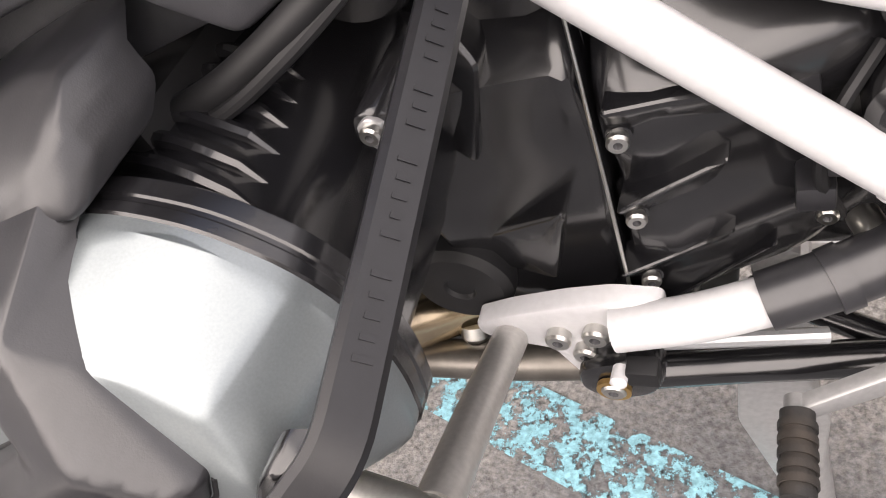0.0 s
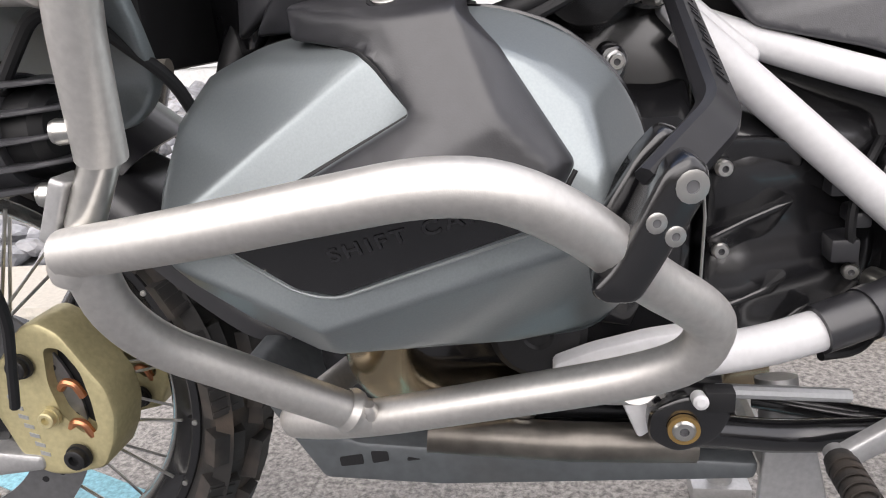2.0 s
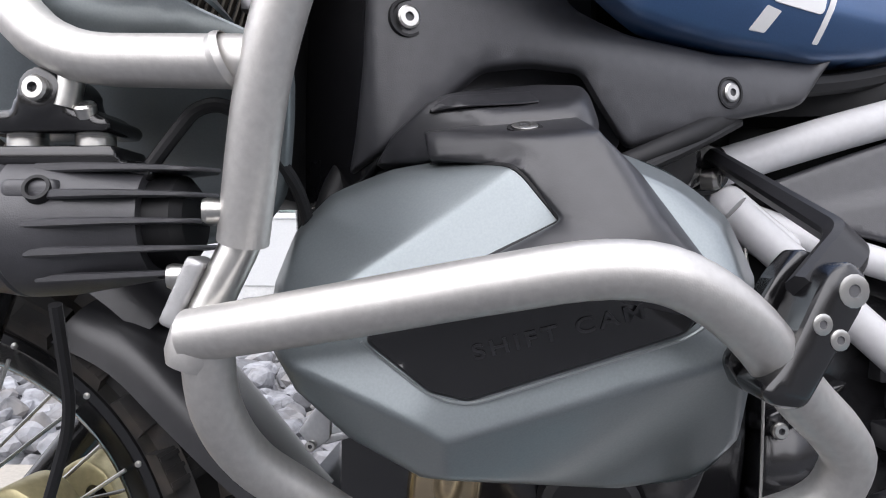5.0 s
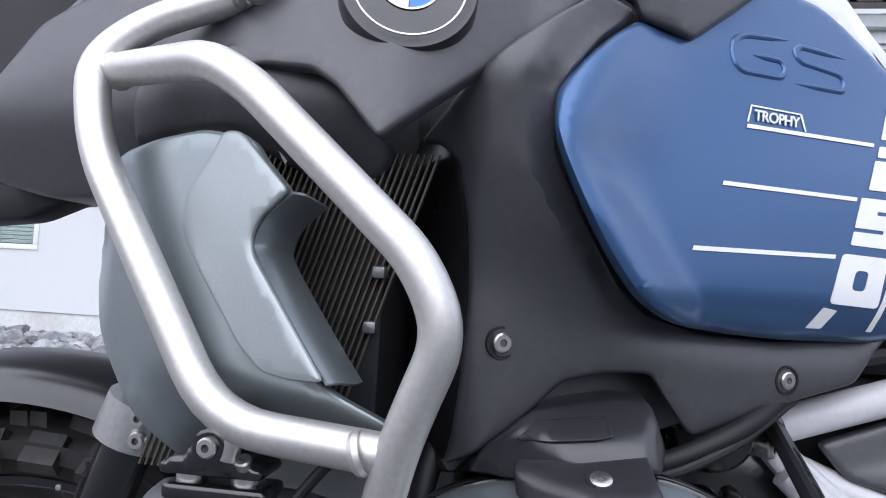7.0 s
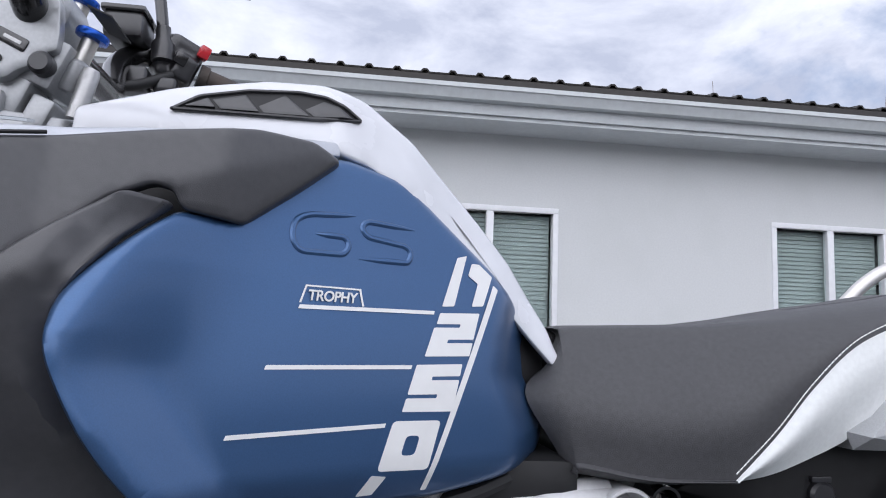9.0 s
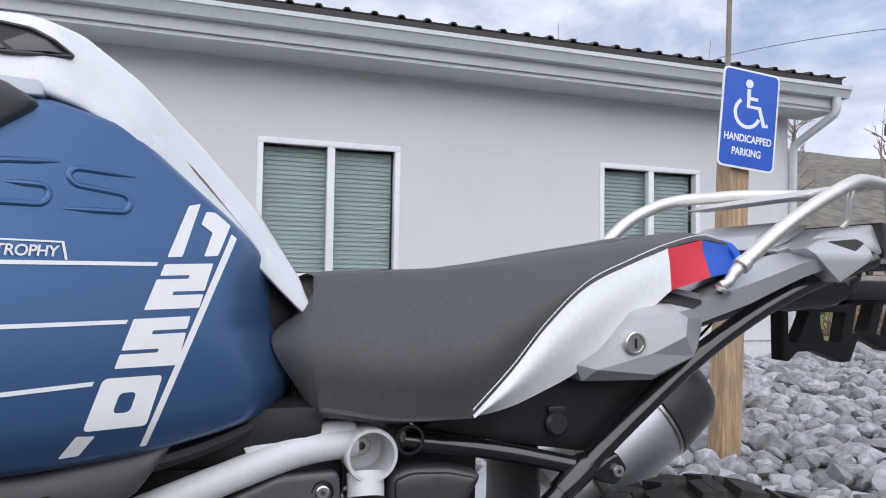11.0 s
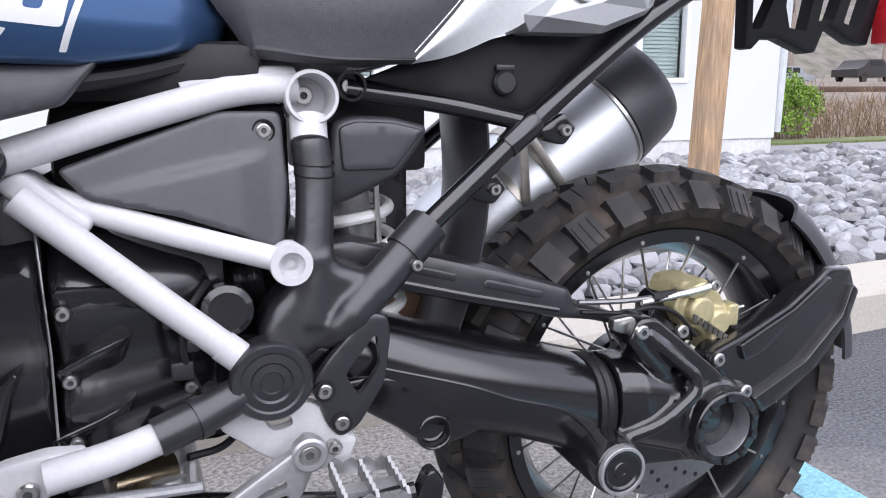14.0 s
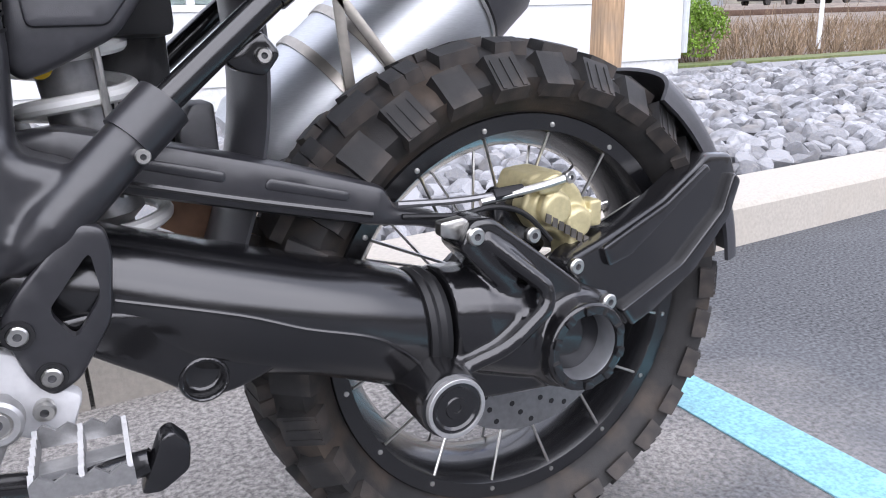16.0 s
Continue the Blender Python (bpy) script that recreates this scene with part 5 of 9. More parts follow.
for k in range(3):
    part("print_bar", panel([(0.349, 0.594 + 0.006 * k), (0.366 - 0.004 * k, 0.594 + 0.006 * k), (0.366 - 0.004 * k, 0.597 + 0.006 * k), (0.349, 0.597 + 0.006 * k)], flat_at(0.0078), 0.0006, 0.0, 0.02, 0.0), M_DEEP, tag_ob)
part("shield_rod", tube([(0.338, -0.085, 0.53), (0.333, -0.085, 0.70)], 0.0035, 0.01, 8), M_STEEL, bike)
part("rear_splash_panel", panel([(0.36, 0.44), (0.38, 0.50), (0.46, 0.50), (0.47, 0.43)], flat_at(0.03), 0.004, 0.001, 0.03, 0.01), M_CORK, bike, "brown dusty inner panel")

# ---- frame ----
rail = part("frame_rail", tube([(-0.022, -0.170, 0.688), (0.10, -0.150, 0.726), (0.19, -0.130, 0.750), (0.245, -0.118, 0.752)], 0.0148, 0.05), M_FRAME, bike, "white powder-coated frame tube")
part("rail_seat", tube([(0.14, -0.128, 0.742), (0.205, -0.118, 0.757), (0.245, -0.11, 0.757)], 0.016, 0.02, 12), M_FRAME, rail)
part("socket_cup", lathe([(-0.05, 0.024), (0.016, 0.0265), (0.018, 0.0255), (0.018, 0.0225), (-0.03, 0.021), (-0.03, 0.0)], (0.259, -0.125, 0.742), (0, -1, 0.03), 36), M_FRAME, rail, "open white tube socket")
bolt((0.257, -0.098, 0.744), rail, 0.010, 0.006)
part("black_cup", lathe([(-0.04, 0.014), (0.012, 0.0155), (0.012, 0.0125), (-0.01, 0.012), (-0.01, 0)], (0.301, -0.118, 0.753), (0, -1, 0), 24), M_SATIN, rail)
bolt((0.301, -0.112, 0.753), rail, 0.008, 0.004)
part("seat_lug", panel([(0.192, 0.752), (0.205, 0.785), (0.305, 0.785), (0.315, 0.76), (0.285, 0.745)], flat_at(-0.075), 0.02, 0.002, 0.02, 0.006), M_FRAME, rail)
part("node", panel([(-0.015, 0.672), (0.008, 0.684), (0.030, 0.664), (0.062, 0.637), (0.046, 0.617), (0.012, 0.642)], flat_at(-0.172), 0.045, 0.005, 0.012, 0.01), M_FRAME, bike, "white welded frame node")
part("frame_brace", tube([(0.004, -0.180, 0.661), (0.075, -0.184, 0.595), (0.172, -0.188, 0.505)], 0.0136, 0.05), M_FRAME, bike, "white diagonal frame tube")
part("brace_collar", tube([(0.158, -0.187, 0.518), (0.172, -0.188, 0.505)], 0.0150, 0.01, 16), M_FRAME, bike)
part("frame_link", tube([(0.010, -0.148, 0.663), (0.10, -0.160, 0.628), (0.215, -0.176, 0.592)], 0.0118, 0.05), M_FRAME, bike, "white frame tube")
boss = part("frame_boss", lathe([(-0.03, 0.018), (0.006, 0.0205), (0.010, 0.0195), (0.010, 0.0125), (0.0, 0.012), (0.0, 0.0)], (0.225, -0.180, 0.588), (0, -1, 0), 28), M_FRAME, bike, "white boss with a recessed screw")
bolt((0.225, -0.176, 0.588), boss, 0.009, 0.004)
cast = part("main_casting", fuse([
    tube([(0.2555, -0.134, 0.702), (0.259, -0.139, 0.66), (0.250, -0.155, 0.565), (0.245, -0.16, 0.52)], 0.0195, 0.05),
    panel([(0.222, 0.60), (0.270, 0.60), (0.272, 0.582), (0.300, 0.572), (0.330, 0.556), (0.290, 0.53), (0.262, 0.505), (0.238, 0.486), (0.21, 0.49), (0.19, 0.515), (0.205, 0.545), (0.224, 0.56)], lambda x, z: -0.172 - 0.1 * max(0, 0.55 - z), 0.06, 0.012, 0.012, 0.012),
    sweep([(0.252, -0.166, 0.500), (0.268, -0.168, 0.514), (0.285, -0.168, 0.529), (0.31, -0.163, 0.552), (0.368, -0.146, 0.604)], [0.008, 0.0165, 0.0200, 0.0208, 0.0200], 20)],
    0.0028, 8), M_COAT, bike, "satin black cast frame with a sleeved post and strut socket")
for z, y in ((0.668, -0.138), (0.679, -0.1365)):
    part("ring_groove", lathe([(-0.0012, 0.0198), (-0.0012, 0.0204), (0.0012, 0.0204), (0.0012, 0.0198)], (0.2585, y, z), (0.05, -0.17, 1), 28, True), M_DEEP, cast)
part("white_stub", tube([(0.2565, -0.124, 0.722), (0.2555, -0.133, 0.700)], 0.0185, 0.01), M_FRAME, bike)
part("sleeve_collar", tube([(0.345, -0.153, 0.584), (0.375, -0.144, 0.610)], 0.0225, 0.01), M_COAT, bike)
bolt((0.352, -0.172, 0.574), cast, 0.006, 0.006)
strut = part("subframe_strut", tube([(0.36, -0.147, 0.598), (0.50, -0.129, 0.712), (0.66, -0.124, 0.836), (0.80, -0.118, 0.910), (0.95, -0.112, 0.952)], 0.0118, 0.08), M_SATIN, bike, "black subframe strut")
part("strut_weld", lathe([(-0.02, 0.014), (0.02, 0.0165), (0.03, 0.012)], (0.485, -0.131, 0.700), (0.77, 0.1, 0.62), 14), M_SATIN, strut)
for x, z in ((0.425, 0.642), (0.512, 0.705)):
    part("strut_tab", panel([(x, z), (x + 0.035, z + 0.02), (x + 0.05, z), (x + 0.035, z - 0.018), (x + 0.01, z - 0.012)], flat_at(-0.125), 0.02, 0.003, 0.01, 0.006), M_SATIN, strut)
    bolt((x + 0.034, -0.125, z - 0.001), strut, 0.007, 0.006)
part("subframe_rail", tube([(0.298, -0.115, 0.750), (0.40, -0.120, 0.735), (0.505, -0.130, 0.711)], 0.010, 0.05), M_SATIN, bike, "black subframe tube")
part("far_strut", tube([(0.36, 0.13, 0.598), (0.50, 0.125, 0.712), (0.66, 0.12, 0.836), (0.80, 0.115, 0.91)], 0.0118, 0.08), M_SATIN, bike)
tailp = part("tail_side_panel", panel([(0.318, 0.760), (0.37, 0.780), (0.45, 0.800), (0.50, 0.812), (0.60, 0.835), (0.67, 0.845), (0.70, 0.87), (0.655, 0.83), (0.52, 0.722), (0.42, 0.738)], flat_at(-0.104), 0.006, 0.002, 0.02, 0.006), M_DEEP, bike, "matt black tail side panel")
part("knob", lathe([(0, 0.014), (0.006, 0.014), (0.009, 0.011), (0.009, 0)], (0.479, -0.104, 0.757), (0, -1, 0), 20), M_COAT, tailp, "round black plug")
part("knob_rib", box((0.468, -0.110, 0.770), (0.490, -0.104, 0.776), 0.001), M_COAT, tailp)

# pivot cover, heel guard
cap = part("pivot_cover", lathe([(-0.03, 0.036), (0.0, 0.0385), (0.006, 0.0385), (0.010, 0.036), (0.010, 0.030), (0.0085, 0.028), (0.0095, 0.020), (0.0075, 0.018), (0.0085, 0.011), (0.007, 0.010), (0.007, 0.0)], (0.199, -0.198, 0.482), (0, -1, 0), 48), M_COAT, bike, "round black pivot cover with stepped rings")
guard = part("heel_guard", panel([(0.239, 0.466), (0.256, 0.489), (0.298, 0.533), (0.318, 0.528), (0.321, 0.507), (0.313, 0.456), (0.285, 0.414), (0.265, 0.404), (0.252, 0.421)], flat_at(-0.183), 0.010, 0.003, 0.012, 0.008, holes=[[(0.272, 0.471), (0.306, 0.512), (0.309, 0.477), (0.287, 0.446)]]), M_COAT, bike, "black heel guard with a cut-out")
for x, z in ((0.251, 0.458), (0.267, 0.422)):
    part("screw_collar", lathe([(0, 0.011), (0.003, 0.011), (0.003, 0.008), (0.0, 0.008)], (x, -0.183, z), (0, -1, 0), 20, True), M_DEEP, guard)
    bolt((x, -0.184, z), guard, 0.0075, 0.005)

# footrest plate, peg, gear lever
plate = part("footrest_plate", panel([(0.15, 0.46), (0.20, 0.46), (0.25, 0.44), (0.258, 0.415), (0.285, 0.40), (0.27, 0.365), (0.245, 0.372), (0.225, 0.385), (0.195, 0.392), (0.15, 0.43)], flat_at(-0.178), 0.014, 0.003, 0.012, 0.008, holes=[[(0.19, 0.435), (0.215, 0.44), (0.222, 0.425), (0.20, 0.42)]]), M_FRAME, bike, "white footrest plate")
bolt((0.258, -0.182, 0.398), plate, 0.008, 0.01)
lever = part("gear_lever", panel([(0.218, 0.412), (0.226, 0.424), (0.240, 0.418), (0.245, 0.402), (0.235, 0.388), (0.215, 0.350), (0.205, 0.350), (0.208, 0.368), (0.165, 0.366), (0.115, 0.345), (0.105, 0.352), (0.112, 0.362), (0.165, 0.388)], lambda x, z: -0.205 + 0.28 * (x - 0.23), 0.012, 0.003, 0.012, 0.005, holes=[[(0.175, 0.376), (0.205, 0.388), (0.208, 0.376), (0.18, 0.373)]]), M_ALU, bike, "cast alloy gear lever")
part("lever_hub", lathe([(0, 0.0175), (0.012, 0.0175), (0.014, 0.015), (0.014, 0.011), (0.009, 0.010), (0.009, 0)], (0.230, -0.198, 0.405), (0, -1, 0), 28), M_ALU, lever)
bolt((0.230, -0.205, 0.405), lever, 0.0105, 0.006)
part("toe_peg", tube([(0.112, -0.235, 0.356), (0.112, -0.29, 0.352)], 0.0105, 0.01, 16), M_RUBBER, lever, "ribbed black rubber toe peg")
for k in range(5):
    part("peg_rib", lathe([(0, 0.0105), (0, 0.0118), (0.005, 0.0118), (0.005, 0.0105)], (0.112, -0.243 - 0.009 * k, 0.3557), (0, -1, 0), 16, True), M_RUBBER, lever)
part("lever_joint", lathe([(0, 0.008), (0.012, 0.008)], (0.112, -0.225, 0.356), (0, -1, 0), 14), M_ALU, lever)
def toothed(x0, x1, z0=0.374, z1=0.388):
    """A thin bar along the footrest with saw teeth on its upper edge."""
    ys = [-0.200 - 0.0062 * k for k in range(13)]
    edge = [(ys[0], z0), (ys[-1], z0)] + [(y, z1 + (0.005 if k % 2 else 0.0)) for k, y in reversed(list(enumerate(ys)))]
    return loft([[(x, y, z) for y, z in edge] for x in (x0, x1)])


peg = part("footrest", box((0.252, -0.244, 0.372), (0.308, -0.226, 0.378), 0.001), M_ALU, bike, "toothed bare alloy footrest")
for x, dz in ((0.249, 0.0), (0.278, -0.002), (0.307, -0.004)):
    part("toothed_bar", toothed(x, x + 0.0035, 0.374 + dz, 0.388 + dz), M_PEG, peg)
for y in (-0.2755, -0.2015):
    part("cross_bar", panel([(0.249, 0.376), (0.311, 0.372), (0.311, 0.382), (0.303, 0.388), (0.296, 0.383), (0.288, 0.390), (0.280, 0.385), (0.272, 0.391), (0.264, 0.387), (0.256, 0.393), (0.249, 0.388)], flat_at(y), 0.003, 0.0, 0.03, 0.0), M_PEG, peg)
stand = part("stand_lever", tube([(0.08, -0.13, 0.345), (0.20, -0.19, 0.352), (0.285, -0.245, 0.366), (0.322, -0.252, 0.372)], 0.0095, 0.03, 12), M_SATIN, bike, "black centre stand lever")
part("stand_tread", panel([(0.312, 0.352), (0.330, 0.392), (0.338, 0.396), (0.349, 0.382), (0.346, 0.362), (0.326, 0.350)], flat_at(-0.262), 0.016, 0.003, 0.01, 0.004), M_SATIN, stand)

# lower frame tube, side stand mount and switch
part("lower_tube", tube([(0.010, -0.228, 0.434), (0.06, -0.222, 0.440), (0.115, -0.210, 0.452)], 0.0150, 0.02), M_FRAME, bike, "white lower frame tube")
part("lower_sleeve", tube([(0.096, -0.215, 0.449), (0.14, -0.203, 0.460), (0.182, -0.185, 0.473)], 0.0178, 0.02), M_COAT, bike, "black sleeve on the lower frame tube")
part("sleeve_ring", tube([(0.128, -0.207, 0.457), (0.138, -0.203, 0.4595)], 0.0195, 0.01), M_COAT, bike)
mount = part("stand_mount", panel([(-0.090, 0.424), (-0.060, 0.436), (-0.020, 0.447), (0.010, 0.452), (0.040, 0.449), (0.040, 0.420), (0.012, 0.415), (0.0, 0.405), (-0.012, 0.372), (-0.026, 0.360), (-0.040, 0.395), (-0.070, 0.402), (-0.088, 0.410)], flat_at(-0.222), 0.016, 0.003, 0.01, 0.006), M_FRAME, bike, "white stand bracket")
for x, z, r in ((-0.015, 0.401, 0.0085), (-0.004, 0.423, 0.009), (-0.030, 0.417, 0.009)):
    bolt((x, -0.224, z), mount, r, 0.007)
switch = part("stand_switch", panel([(-0.022, 0.372), (-0.02, 0.398), (0.005, 0.410), (0.03, 0.408), (0.038, 0.395), (0.028, 0.372), (0.0, 0.36)], flat_at(-0.240), 0.02, 0.004, 0.01, 0.010), M_SATIN, bike, "black stand switch")
part("brass_ring", lathe([(0, 0.0115), (0.004, 0.0115), (0.004, 0.0085), (0.0, 0.0085)], (0.003, -0.241, 0.384), (0, -1, 0), 24, True), M_BRASS, switch)
bolt((0.003, -0.242, 0.384), switch, 0.0085, 0.005)
part("connector", box((0.016, -0.250, 0.402), (0.036, -0.236, 0.418), 0.002, None), M_DEEP, switch)
part("white_stud", lathe([(0, 0.0055), (0.012, 0.0055), (0.014, 0.003)], (0.012, -0.242, 0.410), (0, -1, 0.2), 12), M_FRAME, switch)
part("side_stand", tube([(-0.005, -0.226, 0.375), (0.08, -0.20, 0.352), (0.20, -0.18, 0.345)], 0.013, 0.02, 12), M_SATIN, bike, "folded black side stand")
part("stand_spring", tube([(0.03, -0.215, 0.400), (0.13, -0.195, 0.385)], 0.0055, 0.01, 10), M_CAST, bike, "coiled stand spring")
part("centre_stand", joined(tube([(0.10, -0.12, 0.36), (0.115, -0.17, 0.20), (0.13, -0.19, 0.03)], 0.018, 0.05, 12), tube([(0.10, 0.12, 0.36), (0.115, 0.17, 0.20), (0.13, 0.19, 0.03)], 0.018, 0.05, 12), tube([(0.112, -0.16, 0.24), (0.112, 0.16, 0.24)], 0.013, 0.02, 10), box((0.09, -0.21, 0.0), (0.17, -0.165, 0.03), 0.006), box((0.09, 0.165, 0.0), (0.17, 0.21, 0.03), 0.006)), M_ALU, bike, "alloy-coloured centre stand")
part("stand_plate", panel([(0.07, 0.25), (0.075, 0.345), (0.11, 0.35), (0.135, 0.25), (0.13, 0.12), (0.10, 0.12)], flat_at(-0.20, 0.1), 0.008, 0.002, 0.02, 0.008), M_ALU, bike)

# ---- engine ----
engine = part("engine_block", joined(box((-0.30, -0.16, 0.36), (0.02, 0.16, 0.68), 0.03), box((-0.02, -0.14, 0.40), (0.17, 0.14, 0.64), 0.02)), M_GLOSS, bike, "gloss black engine block")
bell = part("bell_housing", panel([(-0.095, 0.43), (-0.10, 0.53), (-0.085, 0.66), (-0.03, 0.675), (0.010, 0.66), (0.016, 0.53), (0.012, 0.41), (-0.05, 0.405)], lambda x, z: -0.180 - (x - 0.03) ** 2 + 0.004 * math.sin(60 * z) + 1.2 * max(0, z - 0.60), 0.08, 0.006, 0.010, 0.012), M_GLOSS, engine, "gloss black bell housing")
part("flange_edge", sweep([(0.0165, -0.200, 0.405), (0.020, -0.200, 0.53), (0.014, -0.175, 0.645)], 0.0012, 6), M_STEEL, engine, "bare metal edge of the flange")
gear = part("gearbox", panel([(0.018, 0.41), (0.022, 0.53), (0.016, 0.645), (0.10, 0.645), (0.145, 0.60), (0.165, 0.53), (0.155, 0.45), (0.12, 0.42)], lambda x, z: -0.188 + 0.42 * max(0, x - 0.05) + 1.1 * max(0, z - 0.585) + 0.004 * math.sin(75 * z + 0.6), 0.07, 0.010, 0.010, 0.014), M_GLOSS, engine, "gloss black gearbox casing")

for z in (0.564, 0.504, 0.446):
    part("screw_boss", lathe([(-0.02, 0.008), (0.006, 0.007)], (0.030, -0.190, z), (0.3, -1, 0), 14), M_GLOSS, engine)
    bolt((0.031, -0.196, z), engine, 0.0062, 0.006, (0, 0, 10))
boot_profile = [(0.0, 0.030)]
for k in range(6):
    boot_profile += [(0.002 + 0.014 * k, 0.038 + 0.001 * k), (0.008 + 0.014 * k, 0.046 + 0.001 * k), (0.014 + 0.014 * k, 0.038 + 0.001 * k)]
part("rubber_boot", lathe(boot_profile + [(0.088, 0.034)], (0.128, -0.075, 0.545), (1, 0.0, 0.12), 36), M_SATIN, engine, "ribbed rubber boot ahead of the swing arm")
# Added black boxes fill the dark space behind the boot.
part("dark_mass", joined(box((0.14, -0.07, 0.40), (0.27, 0.10, 0.60), 0.02), box((0.16, -0.10, 0.42), (0.25, 0.0, 0.50), 0.015)), M_DEEP, engine, "black boxes added behind the boot to fill dark space")

for k, (a, b) in enumerate((((0.06, -0.10, 0.60), (0.17, -0.15, 0.53)), ((0.10, -0.12, 0.46), (0.18, -0.15, 0.42)), ((0.05, -0.11, 0.65), (0.16, -0.12, 0.61)), ((0.12, -0.16, 0.40), (0.20, -0.15, 0.44)))):
    a, b = Vector(a), Vector(b)
    part("wiring", tube([a, (a + b) / 2 + V(0, 0.015, -0.025), b + V(0, 0.05, 0)], 0.004 + 0.001 * (k % 3), 0.04, 8), M_DEEP, engine)
part("breather_can", lathe([(0, 0.02), (0.004, 0.024), (0.03, 0.024), (0.034, 0.018)], (0.165, -0.15, 0.545), (0, -1, 0.1), 20), M_SATIN, engine)
part("clip", lathe([(0, 0.0), (0, 0.009), (0.02, 0.009), (0.022, 0)], (0.145, -0.17, 0.47), (0.4, -1, 0), 12), M_STEEL, engine)
part("front_mount_bolt", lathe([(0, 0.0145), (0.006, 0.0145), (0.008, 0.012), (0.008, 0.007), (0.003, 0.006), (0.003, 0)], (-0.028, -0.128, 0.602), (0, -1, 0), 28), M_STEEL, bike, "large bright engine mount bolt")

# cylinder with fins
COVER = [(-0.291, 0.583), (-0.286, 0.613), (-0.275, 0.640), (-0.256, 0.660), (-0.223, 0.673), (-0.162, 0.682), (-0.115, 0.684), (-0.080, 0.672), (-0.052, 0.648), (-0.038, 0.618), (-0.038, 0.575),
         (-0.046, 0.535), (-0.064, 0.514), (-0.106, 0.508), (-0.208, 0.513), (-0.247, 0.533), (-0.276, 0.558)]
C_MID = Vector((-0.165, 0.598))


def cover_frac(x, z):
    """0 at the middle of the head cover, 1 at its rim."""
    d = Vector((x, z)) - C_MID
    if d.length < 1e-6:
        return 0.0
    best = 9.0
    poly = [Vector(p) for p in COVER]
    for a, b in zip(poly, poly[1:] + poly[:1]):
        e = b - a
        den = d.x * e.y - d.y * e.x
        if abs(den) < 1e-12:
            continue
        w = a - C_MID
        t = (w.x * e.y - w.y * e.x) / den
        u = (w.x * d.y - w.y * d.x) / den
        if t > 0 and -1e-6 <= u <= 1 + 1e-6:
            best = min(best, t)
    return 1.0 / best


def plane_of(a, b, c):
    """Depth y over (x, z) on the plane through three points."""
    a, b, c = Vector(a), Vector(b), Vector(c)
    n = (b - a).cross(c - a)
    return lambda x, z: a.y - (n.x * (x - a.x) + n.z * (z - a.z)) / n.y


def facets(planes, soft):
    """The outer skin of several planes, with edges rounded over about soft metres."""
    def depth(x, z):
        ys = [f(x, z) for f in planes]
        top = max(ys)
        return top + soft * math.log(sum(math.exp((y - top) / soft) for y in ys))
    return depth


HEAD_FACES = [
    plane_of((-0.141, -0.414, 0.643), (-0.159, -0.408, 0.667), (-0.262, -0.414, 0.597)),
    plane_of((-0.159, -0.408, 0.667), (-0.262, -0.414, 0.597), (-0.255, -0.372, 0.652)),
    plane_of((-0.105, -0.398, 0.666), (-0.060, -0.400, 0.635), (-0.080, -0.416, 0.610)),
    plane_of((-0.105, -0.398, 0.666), (-0.072, -0.396, 0.650), (-0.086, -0.347, 0.674)),
    plane_of((-0.065, -0.396, 0.645), (-0.054, -0.406, 0.600), (-0.038, -0.350, 0.628)),
    plane_of((-0.183, -0.424, 0.567), (-0.077, -0.416, 0.581), (-0.250, -0.426, 0.585)),
    plane_of((-0.189, -0.424, 0.546), (-0.077, -0.414, 0.579), (-0.140, -0.374, 0.514)),
    plane_of((-0.252, -0.424, 0.581), (-0.189, -0.424, 0.546), (-0.240, -0.380, 0.528)),
]
head_skin = facets(HEAD_FACES, 0.0004)


COIL_FACES = [
    plane_of((-0.156, -0.398, 0.682), (-0.121, -0.398, 0.684), (-0.110, -0.428, 0.640)),
    plane_of((-0.121, -0.397, 0.684), (-0.080, -0.421, 0.620), (-0.105, -0.397, 0.666)),
    plane_of((-0.120, -0.430, 0.642), (-0.082, -0.423, 0.620), (-0.150, -0.440, 0.620)),
    plane_of((-0.150, -0.439, 0.622), (-0.088, -0.431, 0.606), (-0.183, -0.424, 0.567)),
    plane_of((-0.156, -0.398, 0.682), (-0.121, -0.398, 0.684), (-0.133, -0.362, 0.695)),
    plane_of((-0.090, -0.431, 0.604), (-0.080, -0.424, 0.622), (-0.076, -0.408, 0.610)),
]
COIL_STRIPS = [plane_of((-0.156, -0.398, 0.682), (-0.120, -0.430, 0.641), (-0.141, -0.418, 0.643)),
               plane_of((-0.120, -0.430, 0.641), (-0.150, -0.439, 0.620), (-0.141, -0.418, 0.644))]
coil_base = facets(COIL_FACES + [lambda x, z: max(-0.447, min(f(x, z) for f in COIL_STRIPS))], 0.0011)


def cover_shell(x, z):
    """The head cover's outer face: its facets, cut off by the steep rim."""
    d = max(0.0, 1 - cover_frac(x, z)) * 0.085
    side, skin = -0.352 - 4.0 * d, head_skin(x, z)
    top, k = max(side, skin), 0.004
    return top + k * math.log(math.exp((side - top) / k) + math.exp((skin - top) / k))


def coil_skin(x, z):
    return min(coil_base(x, z) - 0.0032, cover_shell(x, z) - 0.0018)


